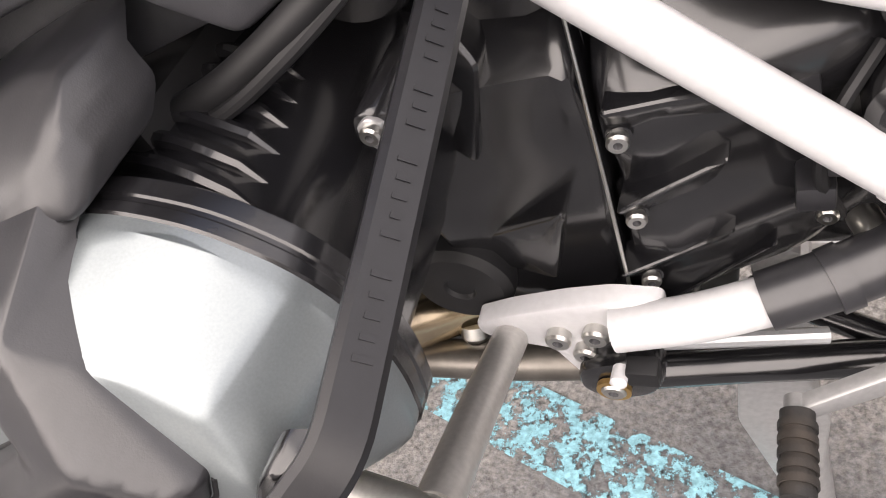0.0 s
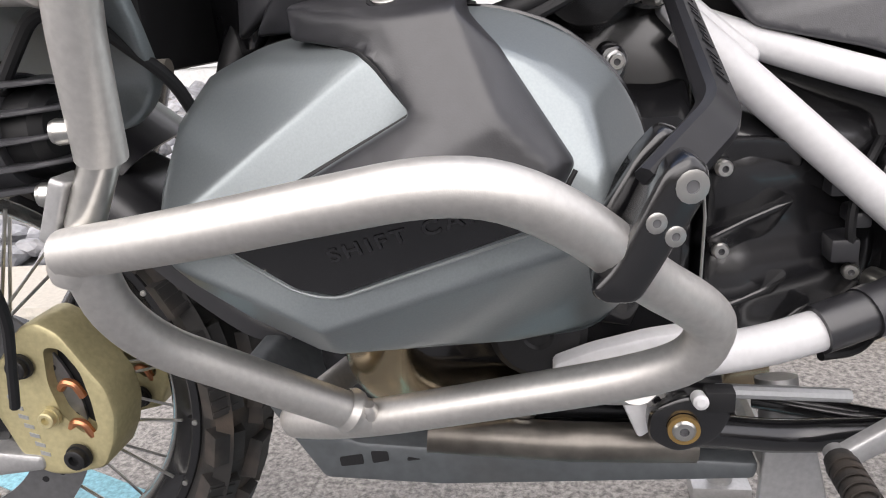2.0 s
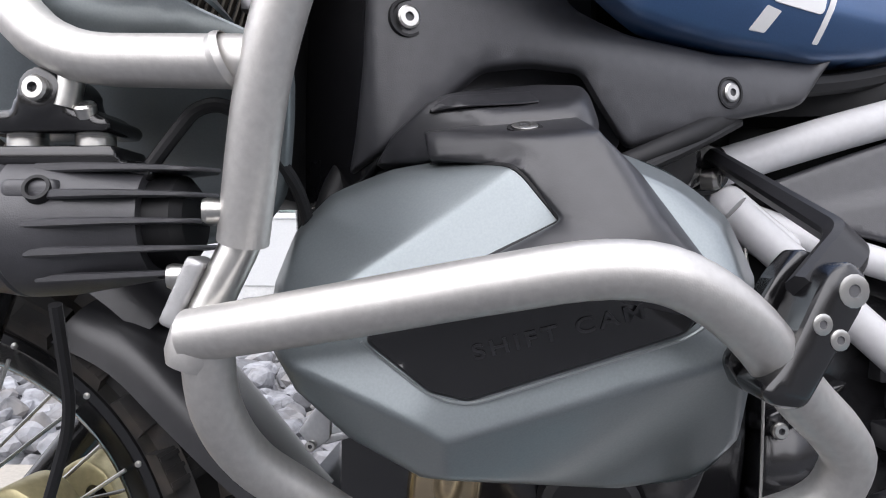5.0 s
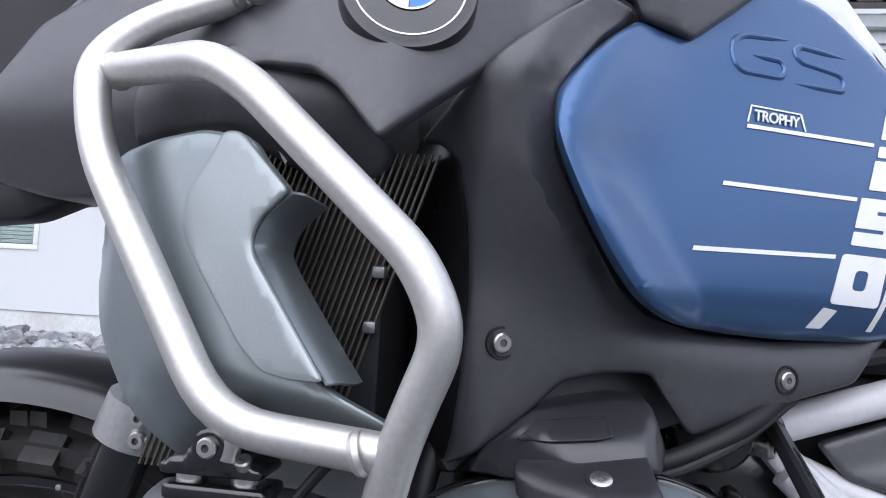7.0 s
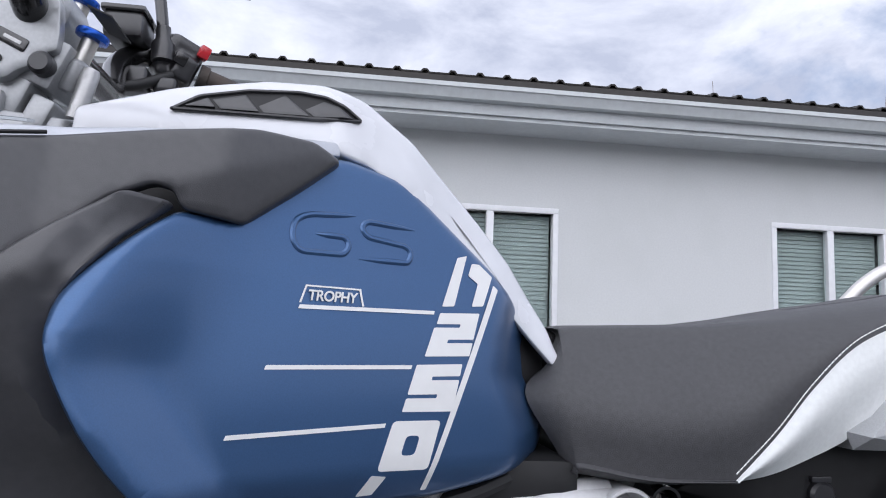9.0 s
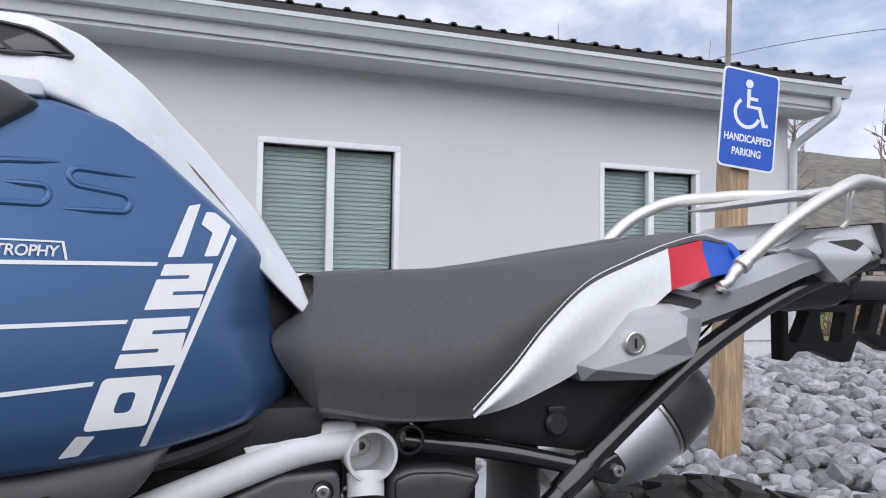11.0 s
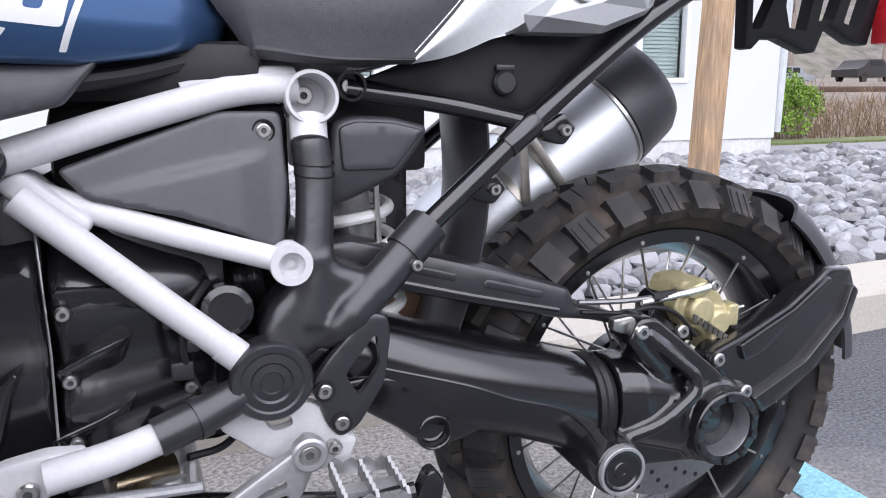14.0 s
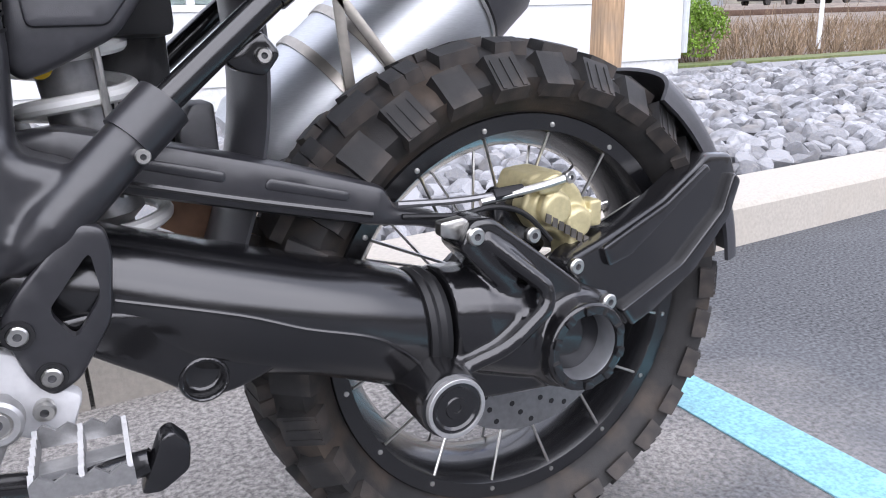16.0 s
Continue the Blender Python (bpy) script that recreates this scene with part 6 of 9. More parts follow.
COIL = [(-0.205, 0.690), (-0.202, 0.6745), (-0.163, 0.6685), (-0.1565, 0.664), (-0.1405, 0.643), (-0.217, 0.603), (-0.222, 0.592), (-0.196, 0.570), (-0.180, 0.566), (-0.092, 0.596), (-0.083, 0.603), (-0.074, 0.619), (-0.104, 0.666), (-0.121, 0.682), (-0.128, 0.702)]
coil_core = inset([Vector(p) for p in COIL][::-1] if area2([Vector(p) for p in COIL]) < 0 else [Vector(p) for p in COIL], 0.0060)


def cover_depth(x, z):
    y = cover_shell(x, z)
    return max(y, coil_skin(x, z) + 0.008) if inside(Vector((x, z)), coil_core) else y


head_ring = dense(round_outline(COVER, 0.015, 4), 0.0032)
rings = [[(C_MID.x + (p.x - C_MID.x) * s, y, C_MID.y + (p.y - C_MID.y) * s) for p in head_ring] for s, y in ((1.0, -0.344), (1.0, -0.350))]
for k in range(64):
    s = 1.0 - 0.012 * k if k < 10 else 0.88 - 0.0160 * (k - 10)
    rings.append([(q.x, cover_depth(q.x, q.y), q.y) for q in (C_MID + (p - C_MID) * s for p in head_ring)])
head = part("head_cover", loft(rings), M_COVER, bike, "grey metallic cylinder head cover", 60)
part("gasket", loft([[(C_MID.x + (p.x - C_MID.x) * s, y, C_MID.y + (p.y - C_MID.y) * s) for p in round_outline(COVER, 0.015, 4)] for s, y in ((1.0, -0.344), (1.012, -0.343), (1.012, -0.338), (1.004, -0.337), (1.004, -0.335), (1.012, -0.334), (1.012, -0.326), (1.0, -0.325))]), M_GLOSS, head)
cyl_ring = round_outline(COVER, 0.02, 4)
cyl = part("cylinder", loft([[(C_MID.x + (p.x - C_MID.x) * s, y, C_MID.y + (p.y - C_MID.y) * s) for p in cyl_ring] for s, y in ((0.95, -0.322), (0.95, -0.331), (0.90, -0.326), (0.87, -0.318), (0.86, -0.230), (0.83, -0.205), (0.80, -0.12))]), M_GLOSS, bike, "gloss black finned cylinder")


def cylinder_top(x):
    return float(np.interp(x, (-0.20, -0.16, -0.122, -0.092, -0.068), (0.668, 0.671, 0.672, 0.662, 0.641)))


for k, y in enumerate((-0.318, -0.304, -0.288, -0.273, -0.258, -0.243)):
    xs = np.linspace(-0.074 - 0.002 * k, -0.19, 9)
    part("fin", sweep([(x, y + 0.20 * (xs[0] - x), cylinder_top(x) - (0.003 if i == 0 else -0.0014)) for i, x in enumerate(xs)], [0.0008, 0.0036] + [0.0042] * 7, 8), M_GLOSS, cyl)


part("cylinder_lug", panel([(-0.058, 0.642), (-0.054, 0.655), (-0.044, 0.656), (-0.039, 0.648), (-0.042, 0.634), (-0.050, 0.630)], flat_at(-0.256, 0.25), 0.05, 0.003, 0.01, 0.006), M_GLOSS, cyl)
part("lug_plate", panel([(-0.051, 0.641), (-0.053, 0.650), (-0.047, 0.654), (-0.041, 0.649), (-0.043, 0.640), (-0.048, 0.635)], flat_at(-0.2585, 0.25), 0.003, 0.0008, 0.01, 0.003), M_ALU, cyl, "bright alloy hanger plate")
bolt((-0.0465, -0.2705, 0.6465), cyl, 0.0050, 0.004)

# covers on the head
coil = part("coil_cover", panel(COIL,
                                  coil_skin, 0.045, 0.0018, 0.0042, 0.003), M_COAT, bike, "matt black chevron-shaped coil cover", 50)
cap_screw = lathe([(-0.001, 0.0088), (0.0006, 0.0086), (0.0006, 0.0068), (-0.0005, 0.0066), (-0.0005, 0)], (-0.155, coil_skin(-0.155, 0.689) - 0.0003, 0.689), (0, -0.42, 0.9), 24)
part("screw_seat", cap_screw, M_DEEP, coil)
bolt((-0.155, coil_skin(-0.155, 0.689) - 0.0006, 0.689), coil, 0.0066, 0.0018, (-65, 0, 0))
shift = part("name_panel", panel([(-0.2185, 0.598), (-0.219, 0.592), (-0.195, 0.5715), (-0.180, 0.568), (-0.093, 0.5975), (-0.088, 0.603), (-0.150, 0.616), (-0.190, 0.606)], lambda x, z: coil_skin(x, z) - 0.0013, 0.002, 0.0, 0.0042, 0.003), M_GLOSS, coil, "gloss black name panel", 50)
edge_xz = fillet([(-0.2235, 0, 0.592), (-0.196, 0, 0.5685), (-0.180, 0, 0.5645), (-0.090, 0, 0.595), (-0.0815, 0, 0.602)], 0.008, 4)
for seam in ([(-0.202, 0.6742), (-0.163, 0.6682), (-0.1568, 0.6636), (-0.1408, 0.6432), (-0.1425, 0.6415), (-0.2180, 0.6035)], [(-0.0905, 0.5950), (-0.0815, 0.6020), (-0.0722, 0.6190)]):
    part("seam", sweep([(q[0], cover_shell(q[0], q[2]) + 0.0004, q[2]) for q in (v for a, b in zip(fillet([(a, 0, b) for a, b in seam], 0.004, 4), fillet([(a, 0, b) for a, b in seam], 0.004, 4)[1:]) for v in (a, a.lerp(b, 0.25), a.lerp(b, 0.5), a.lerp(b, 0.75)))], 0.0013, 8), M_DEEP, coil)
letter_slope = plane_of((-0.150, -0.439, 0.622), (-0.088, -0.431, 0.606), (-0.183, -0.424, 0.567))
part("name_panel_edge", sweep([(q[0], letter_slope(q[0], q[2]) - 0.0026, q[2]) for q in edge_xz], 0.0008, 6), M_COVER_LIGHT, coil, "bright lower lip")
lx = (Vector((-0.10, letter_slope(-0.10, 0.606), 0.606)) - Vector((-0.175, letter_slope(-0.175, 0.586), 0.586))).normalized()
ly = (Vector((-0.150, letter_slope(-0.15, 0.61), 0.61)) - Vector((-0.150, letter_slope(-0.15, 0.58), 0.58))).normalized()
ln = lx.cross(ly).normalized()
ly = ln.cross(lx)
lm = Matrix.Translation(Vector((-0.177, letter_slope(-0.177, 0.585) - 0.0051, 0.585))) @ Matrix((lx, ly, ln)).transposed().to_4x4()
lettering("SHIFT CAM", 0.0094, lm @ Matrix.Diagonal((1.25, 1, 1, 1)), M_COAT, shift, "lettering", 0.0003, 1.28, label="embossed lettering", bold=0.00010)
cap_skin = facets([plane_of((-0.23, -0.340, 0.68), (-0.17, -0.366, 0.690), (-0.20, -0.352, 0.708)), plane_of((-0.17, -0.366, 0.690), (-0.12, -0.358, 0.69), (-0.17, -0.356, 0.708)), plane_of((-0.20, -0.352, 0.708), (-0.12, -0.346, 0.708), (-0.17, -0.325, 0.721)), plane_of((-0.125, -0.356, 0.70), (-0.125, -0.34, 0.72), (-0.114, -0.335, 0.70))], 0.0016)
top = part("ignition_cap", panel([(-0.236, 0.676), (-0.226, 0.692), (-0.197, 0.716), (-0.183, 0.720), (-0.145, 0.726), (-0.121, 0.725), (-0.113, 0.700), (-0.116, 0.688), (-0.133, 0.692), (-0.174, 0.690), (-0.205, 0.677)], cap_skin, 0.046, 0.003, 0.006, 0.004), M_COAT, bike, "matt black plug cap shroud", 40)
part("cap_step", panel([(-0.205, 0.702), (-0.194, 0.713), (-0.150, 0.7175), (-0.146, 0.708), (-0.156, 0.706)], lambda x, z: cap_skin(x, z) - 0.003, 0.006, 0.0015, 0.005, 0.002), M_COAT, top)
# Added black block, shuts out light below the plug cap.
part("cap_gap_block", box((-0.205, -0.30, 0.64), (-0.130, -0.20, 0.688), 0.01), M_DEEP, bike, "black block added under the shroud to close a gap")
# Added black box in place of the dark hollow behind the shroud.
part("shroud_gap_box", box((-0.20, -0.215, 0.690), (-0.03, -0.08, 0.785), 0.02), M_DEEP, bike, "black box added behind the shroud to darken a gap")
header = part("header_pipe", tube([(-0.193, -0.30, 0.53), (-0.203, -0.295, 0.465), (-0.185, -0.22, 0.40), (-0.06, -0.12, 0.35), (0.1, -0.05, 0.335)], 0.0225, 0.07, 24), M_HEADER, bike, "heat-tinted steel header pipe")
part("header_flange", lathe([(0, 0.026), (0.012, 0.026), (0.012, 0.021)], (-0.193, -0.30, 0.528), (0, 0, -1), 20), M_ALU, header)
part("collector_pipe", tube([(-0.19, -0.215, 0.36), (-0.08, -0.205, 0.347), (0.02, -0.19, 0.338)], 0.016, 0.03, 16), M_STAIN, bike, "stained steel collector pipe above the skid plate")
part("oil_filter", lathe([(0, 0.03), (0.004, 0.038), (0.034, 0.038), (0.039, 0.032), (0.039, 0.012), (0.036, 0.010), (0.036, 0)], (-0.10, -0.165, 0.44), (0, -1, 0), 28), M_DEEP, engine, "black oil filter")
part("drain_plug", lathe([(0, 0.012), (0.01, 0.012), (0.014, 0.009), (0.014, 0)], (-0.115, -0.19, 0.375), (0, -0.6, -1), 12), M_STEEL, engine)
part("engine_base", box((-0.28, -0.17, 0.34), (0.05, 0.17, 0.40), 0.02), M_SATIN, engine, "dusty lower casing")
# cast reliefs on the bell housing and the gearbox
part("cast_wedge", panel([(-0.086, 0.474), (-0.004, 0.522), (-0.030, 0.442), (-0.092, 0.447)], plane_of((-0.086, -0.186, 0.474), (-0.004, -0.209, 0.521), (-0.030, -0.197, 0.443)), 0.04, 0.0035, 0.010, 0.004), M_GLOSS, engine)
part("cast_wedge", panel([(-0.086, 0.560), (-0.052, 0.548), (-0.030, 0.615), (-0.050, 0.640), (-0.086, 0.640)], plane_of((-0.086, -0.176, 0.56), (-0.050, -0.196, 0.55), (-0.028, -0.194, 0.62)), 0.05, 0.005, 0.010, 0.006), M_GLOSS, engine)
for outline, low, high, end in (([(0.022, 0.515), (0.050, 0.527), (0.083, 0.538), (0.074, 0.512), (0.060, 0.500), (0.024, 0.498)], (0.03, -0.190, 0.498), (0.022, -0.205, 0.515), (0.083, -0.190, 0.538)),
                                ([(0.014, 0.455), (0.045, 0.462), (0.066, 0.469), (0.082, 0.482), (0.076, 0.456), (0.050, 0.442), (0.018, 0.438)], (0.02, -0.190, 0.438), (0.014, -0.205, 0.455), (0.080, -0.191, 0.482)),
                                ([(0.018, 0.404), (0.050, 0.420), (0.078, 0.433), (0.103, 0.457), (0.098, 0.425), (0.060, 0.402), (0.02, 0.392)], (0.02, -0.188, 0.392), (0.018, -0.200, 0.404), (0.10, -0.182, 0.457)),
                                ([(0.026, 0.585), (0.060, 0.583), (0.090, 0.576), (0.090, 0.556), (0.056, 0.560), (0.026, 0.558)], (0.026, -0.190, 0.558), (0.026, -0.202, 0.585), (0.090, -0.184, 0.576))):
    part("cast_rib", panel(outline, plane_of(low, high, end), 0.03, 0.003, 0.008, 0.003), M_GLOSS, engine)
for x, z, w, h in ((0.108, 0.536, 0.016, 0.028), (0.112, 0.486, 0.020, 0.018), (0.126, 0.512, 0.012, 0.012)):
    part("connector_block", box((x, -0.182, z), (x + w, -0.140, z + h), 0.003), M_COAT, engine)
bolt((0.128, -0.175, 0.478), engine, 0.006, 0.005)
part("harness", tube([(0.150, -0.15, 0.57), (0.128, -0.178, 0.548), (0.122, -0.182, 0.515), (0.135, -0.17, 0.470)], 0.0038, 0.02, 8), M_DEEP, engine)
skid = part("skid_plate", panel([(-0.355, 0.409), (-0.338, 0.407), (-0.315, 0.372), (-0.290, 0.345), (-0.256, 0.332), (-0.184, 0.328), (-0.05, 0.324), (0.072, 0.320), (0.07, 0.304), (-0.187, 0.290), (-0.293, 0.294), (-0.333, 0.361)], flat_at(-0.19), 0.38, 0.004, 0.015, 0.006), M_SKID, bike, "grey coated skid plate with cut-outs")
for slot in ([(-0.277, 0.317), (-0.256, 0.321), (-0.255, 0.311), (-0.276, 0.308)], [(-0.248, 0.324), (-0.233, 0.324), (-0.232, 0.315), (-0.247, 0.312)], [(-0.216, 0.319), (-0.204, 0.317), (-0.216, 0.315)]):
    part("skid_slot", panel(slot, flat_at(-0.1908), 0.0016, 0.0, 0.02, 0.002), M_DEEP, skid)
part("engine_bracket", joined(panel([(-0.316, 0.495), (-0.297, 0.522), (-0.291, 0.522), (-0.292, 0.490), (-0.304, 0.481)], flat_at(-0.200), 0.006, 0.001, 0.01, 0.002), panel([(-0.297, 0.492), (-0.270, 0.499), (-0.270, 0.493), (-0.297, 0.485)], flat_at(-0.198), 0.03, 0.001, 0.01, 0.001)), M_CAST, engine, "cast alloy engine bracket")
bolt((-0.305, -0.203, 0.486), engine, 0.004, 0.004)


# Added black panel hides the bright view past the engine's front.
part("front_gap_panel", panel([(-0.325, 0.72), (-0.24, 0.72), (-0.21, 0.60), (-0.235, 0.545), (-0.275, 0.575), (-0.315, 0.60)], lambda x, z: -0.225 + 0.4 * max(0, -0.27 - x), 0.05, 0.008, 0.02, 0.015), M_SATIN, bike, "black panel added ahead of the cylinder to close a gap")
part("front_hose", tube([(-0.255, -0.27, 0.70), (-0.272, -0.30, 0.655), (-0.268, -0.31, 0.61), (-0.25, -0.28, 0.575)], 0.009, 0.03, 12), M_DEEP, bike, "black hose ahead of the cylinder")

# ---- tank and bodywork ----
def lerp_table(table, x):
    if x <= table[0][0]:
        return table[0][1]
    for (a, ya), (b, yb) in zip(table, table[1:]):
        if x <= b:
            return ya + (yb - ya) * (x - a) / (b - a)
    return table[-1][1]


def tank_plane(x, z):
    return -0.371 + 0.593 * x + 0.168 * z


FOLD = [(0.775, -0.080), (0.794, -0.090), (0.83, -0.115), (0.867, -0.138), (0.891, -0.140), (0.932, -0.128), (0.968, -0.115), (1.02, -0.100)]
KNEE = [(0.77, 0.143), (0.79, 0.146), (0.816, 0.150), (0.845, 0.137), (0.869, 0.126), (0.90, 0.126), (0.95, 0.135), (1.02, 0.10)]


FOLD_LINE = spline([(z, x, 0) for z, x in FOLD], 6)
FOLD_Z, FOLD_X = [q.x for q in FOLD_LINE], [q.y for q in FOLD_LINE]


def tank_surf(x, z):
    y = tank_plane(x, z) - 0.006
    left = float(np.interp(z, FOLD_Z, FOLD_X)) - x
    flare = float(np.interp(z, (0.78, 0.84, 0.90, 0.975, 1.01), (0.9, 1.10, 1.10, 0.65, 0.3)))
    crease = float(np.interp(z, (0.80, 0.86, 0.95), (0.0025, 0.007, 0.018)))
    y -= flare * soft_step(left, crease) - (flare + 0.5) * soft_step(left - 0.039, 0.005)
    y += 1.25 * soft_step(x - lerp_table(KNEE, z), 0.006)
    if z < 0.80:
        y += 1.6 * (0.80 - z) ** 1.3
    return y + 0.25 * max(0, z - 0.95) ** 1.2 + 0.80 * (min(z, 0.955) - 0.865) ** 2 - 0.004


TANK_RIM = [Vector(q) for q in ((-0.138, 0.990), (-0.172, 0.963), (-0.198, 0.917), (-0.196, 0.880), (-0.174, 0.841), (-0.147, 0.799), (-0.125, 0.780), (-0.085, 0.773), (-0.02, 0.768), (0.06, 0.770))]


def fairing_surf(x, z):
    """A flank that rolls inwards along the tank."""
    y = -0.1895 + 0.53 * x - 0.0426 * z
    y += 1.1 * min(0.0, x + 0.155) ** 2
    q = Vector((x, z))
    near = min((q - geometry.intersect_point_line(q, a, b)[0].lerp(a, 0)).length if 0 <= geometry.intersect_point_line(q, a, b)[1] <= 1 else min((q - a).length, (q - b).length) for a, b in zip(TANK_RIM, TANK_RIM[1:]))
    high = min(1.0, max(0.0, (z - 0.775) / 0.06)) * min(1.0, max(0.0, (0.985 - z) / 0.05))
    y += 0.011 * (1 - high) * max(0.0, 1 - near / 0.030) ** 2
    y -= 0.030 * high * max(0.0, 1 - near / 0.075) ** 1.5 - 0.016 * high * max(0.0, 1 - near / 0.012)
    if z > 0.80:
        y -= 0.20 * (z - 0.80) * min(1, max(0, (-0.10 - x) / 0.15))
    left = -0.235 - x
    return y + 1.3 * soft_step(left, 0.006)


def trim_surf(x, z):
    """A flat flank with a folded lip over the tank."""
    xx = -0.285 + soft_step(x + 0.285, 0.010)
    y = -0.4476 + 0.74 * xx + 0.2644 * z + 0.35 * max(0.0, -0.285 - x)
    y -= 0.030 * min(1.0, max(0.0, (x + 0.21) / 0.10))
    if x > -0.165:
        y += 0.34 * soft_step(0.996 + 0.48 * (x + 0.159) - z, 0.0012)
    return y


TANK_FRONT = [(q.x, q.z) for q in spline([(-0.064, 0, 0.771), (-0.105, 0, 0.777), (-0.130, 0, 0.789), (-0.147, 0, 0.807), (-0.167, 0, 0.838), (-0.187, 0, 0.880), (-0.191, 0, 0.903), (-0.187, 0, 0.925), (-0.166, 0, 0.955), (-0.138, 0, 0.985)], 4)]
tank = part("tank_panel", panel([(-0.099, 0.985), (-0.06, 1.043), (-0.03, 1.058), (0.03, 1.046), (0.092, 0.993), (0.131, 0.961), (0.172, 0.918), (0.196, 0.885), (0.192, 0.83), (0.184, 0.795), (0.12, 0.777), (0.06, 0.768), (-0.02, 0.768), *TANK_FRONT],
                                 tank_surf, 0.03, 0.006, 0.0055, 0.016), M_BLUE, bike, "metallic blue tank side panel with white lettering", 50)
part("tank_shell", loft([oval(x, 0, z, ry, rz, 2.4) for x, z, ry, rz in ((-0.20, 0.90, 0.20, 0.12), (-0.10, 0.92, 0.215, 0.15), (0.0, 0.92, 0.185, 0.155), (0.10, 0.90, 0.13, 0.125), (0.19, 0.85, 0.075, 0.075))]), M_DEEP, bike, "dark fuel tank")
part("tank_underside", box((-0.06, -0.135, 0.735), (0.215, 0.135, 0.795), 0.02), M_DEEP, bike, "black tank underside")
part("tank_seal", sweep(spline([(0.185, -0.105, 0.787), (0.10, -0.150, 0.762), (0.02, -0.185, 0.750)], 5), 0.008, 8), M_DEEP, bike)


def quad_cell(corners):
    tl, tr, br, bl = [Vector(c) for c in corners]
    return lambda u, v: (bl * (1 - u) + br * u) * (1 - v) + (tl * (1 - u) + tr * u) * v


def decal(name, outline, lift=0.0010, holes=(), mat=None, corner=0.0012):
    return part(name, panel(outline, lambda x, z: tank_surf(x, z) - lift, 0.0011, 0.0, 0.012, corner, holes), mat or M_DECAL, tank, "white decal")


TWO = [(0.03, 1), (1, 1), (1, 0.38), (0.40, 0.38), (0.40, 0.30), (1, 0.30), (1, 0), (0, 0), (0, 0.66), (0.60, 0.66), (0.60, 0.74), (0.03, 0.74)]
FIVE = [(0, 1), (1, 1), (1, 0.74), (0.40, 0.74), (0.40, 0.66), (1, 0.66), (1, 0), (0, 0), (0, 0.28), (0.60, 0.28), (0.60, 0.36), (0, 0.36)]
for cell, glyph in (([(0.064, 0.925), (0.105, 0.927), (0.094, 0.888), (0.051, 0.887)], TWO), ([(0.044, 0.880), (0.087, 0.881), (0.078, 0.841), (0.032, 0.842)], FIVE)):
    q = quad_cell(cell)
    decal("numeral", [tuple(q(u, v)) for u, v in glyph])
q = quad_cell([(0.025, 0.835), (0.067, 0.834), (0.056, 0.795), (0.013, 0.797)])
decal("numeral", [tuple(q(u, v)) for u, v in ((0, 1), (1, 1), (1, 0), (0, 0))], holes=[[tuple(q(u, v)) for u, v in ((0.36, 0.70), (0.64, 0.70), (0.64, 0.30), (0.36, 0.30))]], corner=0.004)
decal("numeral", [(0.083, 0.978), (0.093, 0.981), (0.079, 0.932), (0.067, 0.931)])
decal("numeral", [(0.098, 0.974), (0.106, 0.974), (0.120, 0.963), (0.109, 0.934), (0.097, 0.933), (0.104, 0.955), (0.094, 0.962)])
decal("stripe", [(0.121, 0.955), (0.126, 0.951), (0.056, 0.777), (0.051, 0.777)])
decal("stripe", [(0.009, 0.794), (0.021, 0.792), (0.010, 0.778), (-0.003, 0.778)])
for (xa, za), (xb, zb) in (((-0.053, 0.923), (0.060, 0.925)), ((-0.073, 0.877), (0.040, 0.878)), ((-0.095, 0.829), (0.019, 0.832))):
    decal("line", [(xa, za + 0.0016), (xb, zb + 0.0016), (xb - 0.001, zb - 0.0016), (xa - 0.001, za - 0.0016)], corner=0.0005)
t_n = Vector((0.593, -1, 0.168)).normalized()
t_x = (Vector((1, 0.593, 0)) - t_n * t_n.dot(Vector((1, 0.593, 0)))).normalized()
t_m = Matrix((t_x, t_n.cross(t_x), t_n)).transposed().to_4x4()
lettering("TROPHY", 0.0118, Matrix.Translation(Vector((-0.0475, tank_surf(-0.0475, 0.9285) - 0.0012, 0.9285))) @ t_m, M_DECAL, tank, "lettering", 0.0003, 0.95, 0.2, "white lettering", 0.00022)
decal("tag_edge", [(-0.0535, 0.9262), (-0.0495, 0.9405), (-0.006, 0.9405), (-0.003, 0.9262), (-0.0045, 0.9262), (-0.0075, 0.9392), (-0.0485, 0.9392), (-0.0520, 0.9262)], corner=0.0003)
# embossed mark of slanted, rounded strokes
for stroke in ([(-0.014, 1.0035), (-0.052, 0.9990), (-0.062, 0.9930), (-0.064, 0.9780), (-0.058, 0.9670), (-0.022, 0.9680), (-0.018, 0.9760), (-0.022, 0.9830), (-0.046, 0.9830)],
               [(0.040, 0.9985), (-0.004, 1.0000), (-0.009, 0.9940), (-0.004, 0.9860), (0.032, 0.9820), (0.037, 0.9755), (0.034, 0.9670), (-0.010, 0.9660)]):
    path = fillet([(x, 0, z) for x, z in stroke], 0.006, 4)
    path = [q for a, b in zip(path, path[1:]) for q in (a, a.lerp(b, 0.5))] + [path[-1]]
    part("embossed_stroke", sweep([(q.x, tank_surf(q.x, q.z) + 0.0016, q.z) for q in path], [0.0016] + [0.0032] * (len(path) - 2) + [0.0016], 10), M_BLUE, tank)

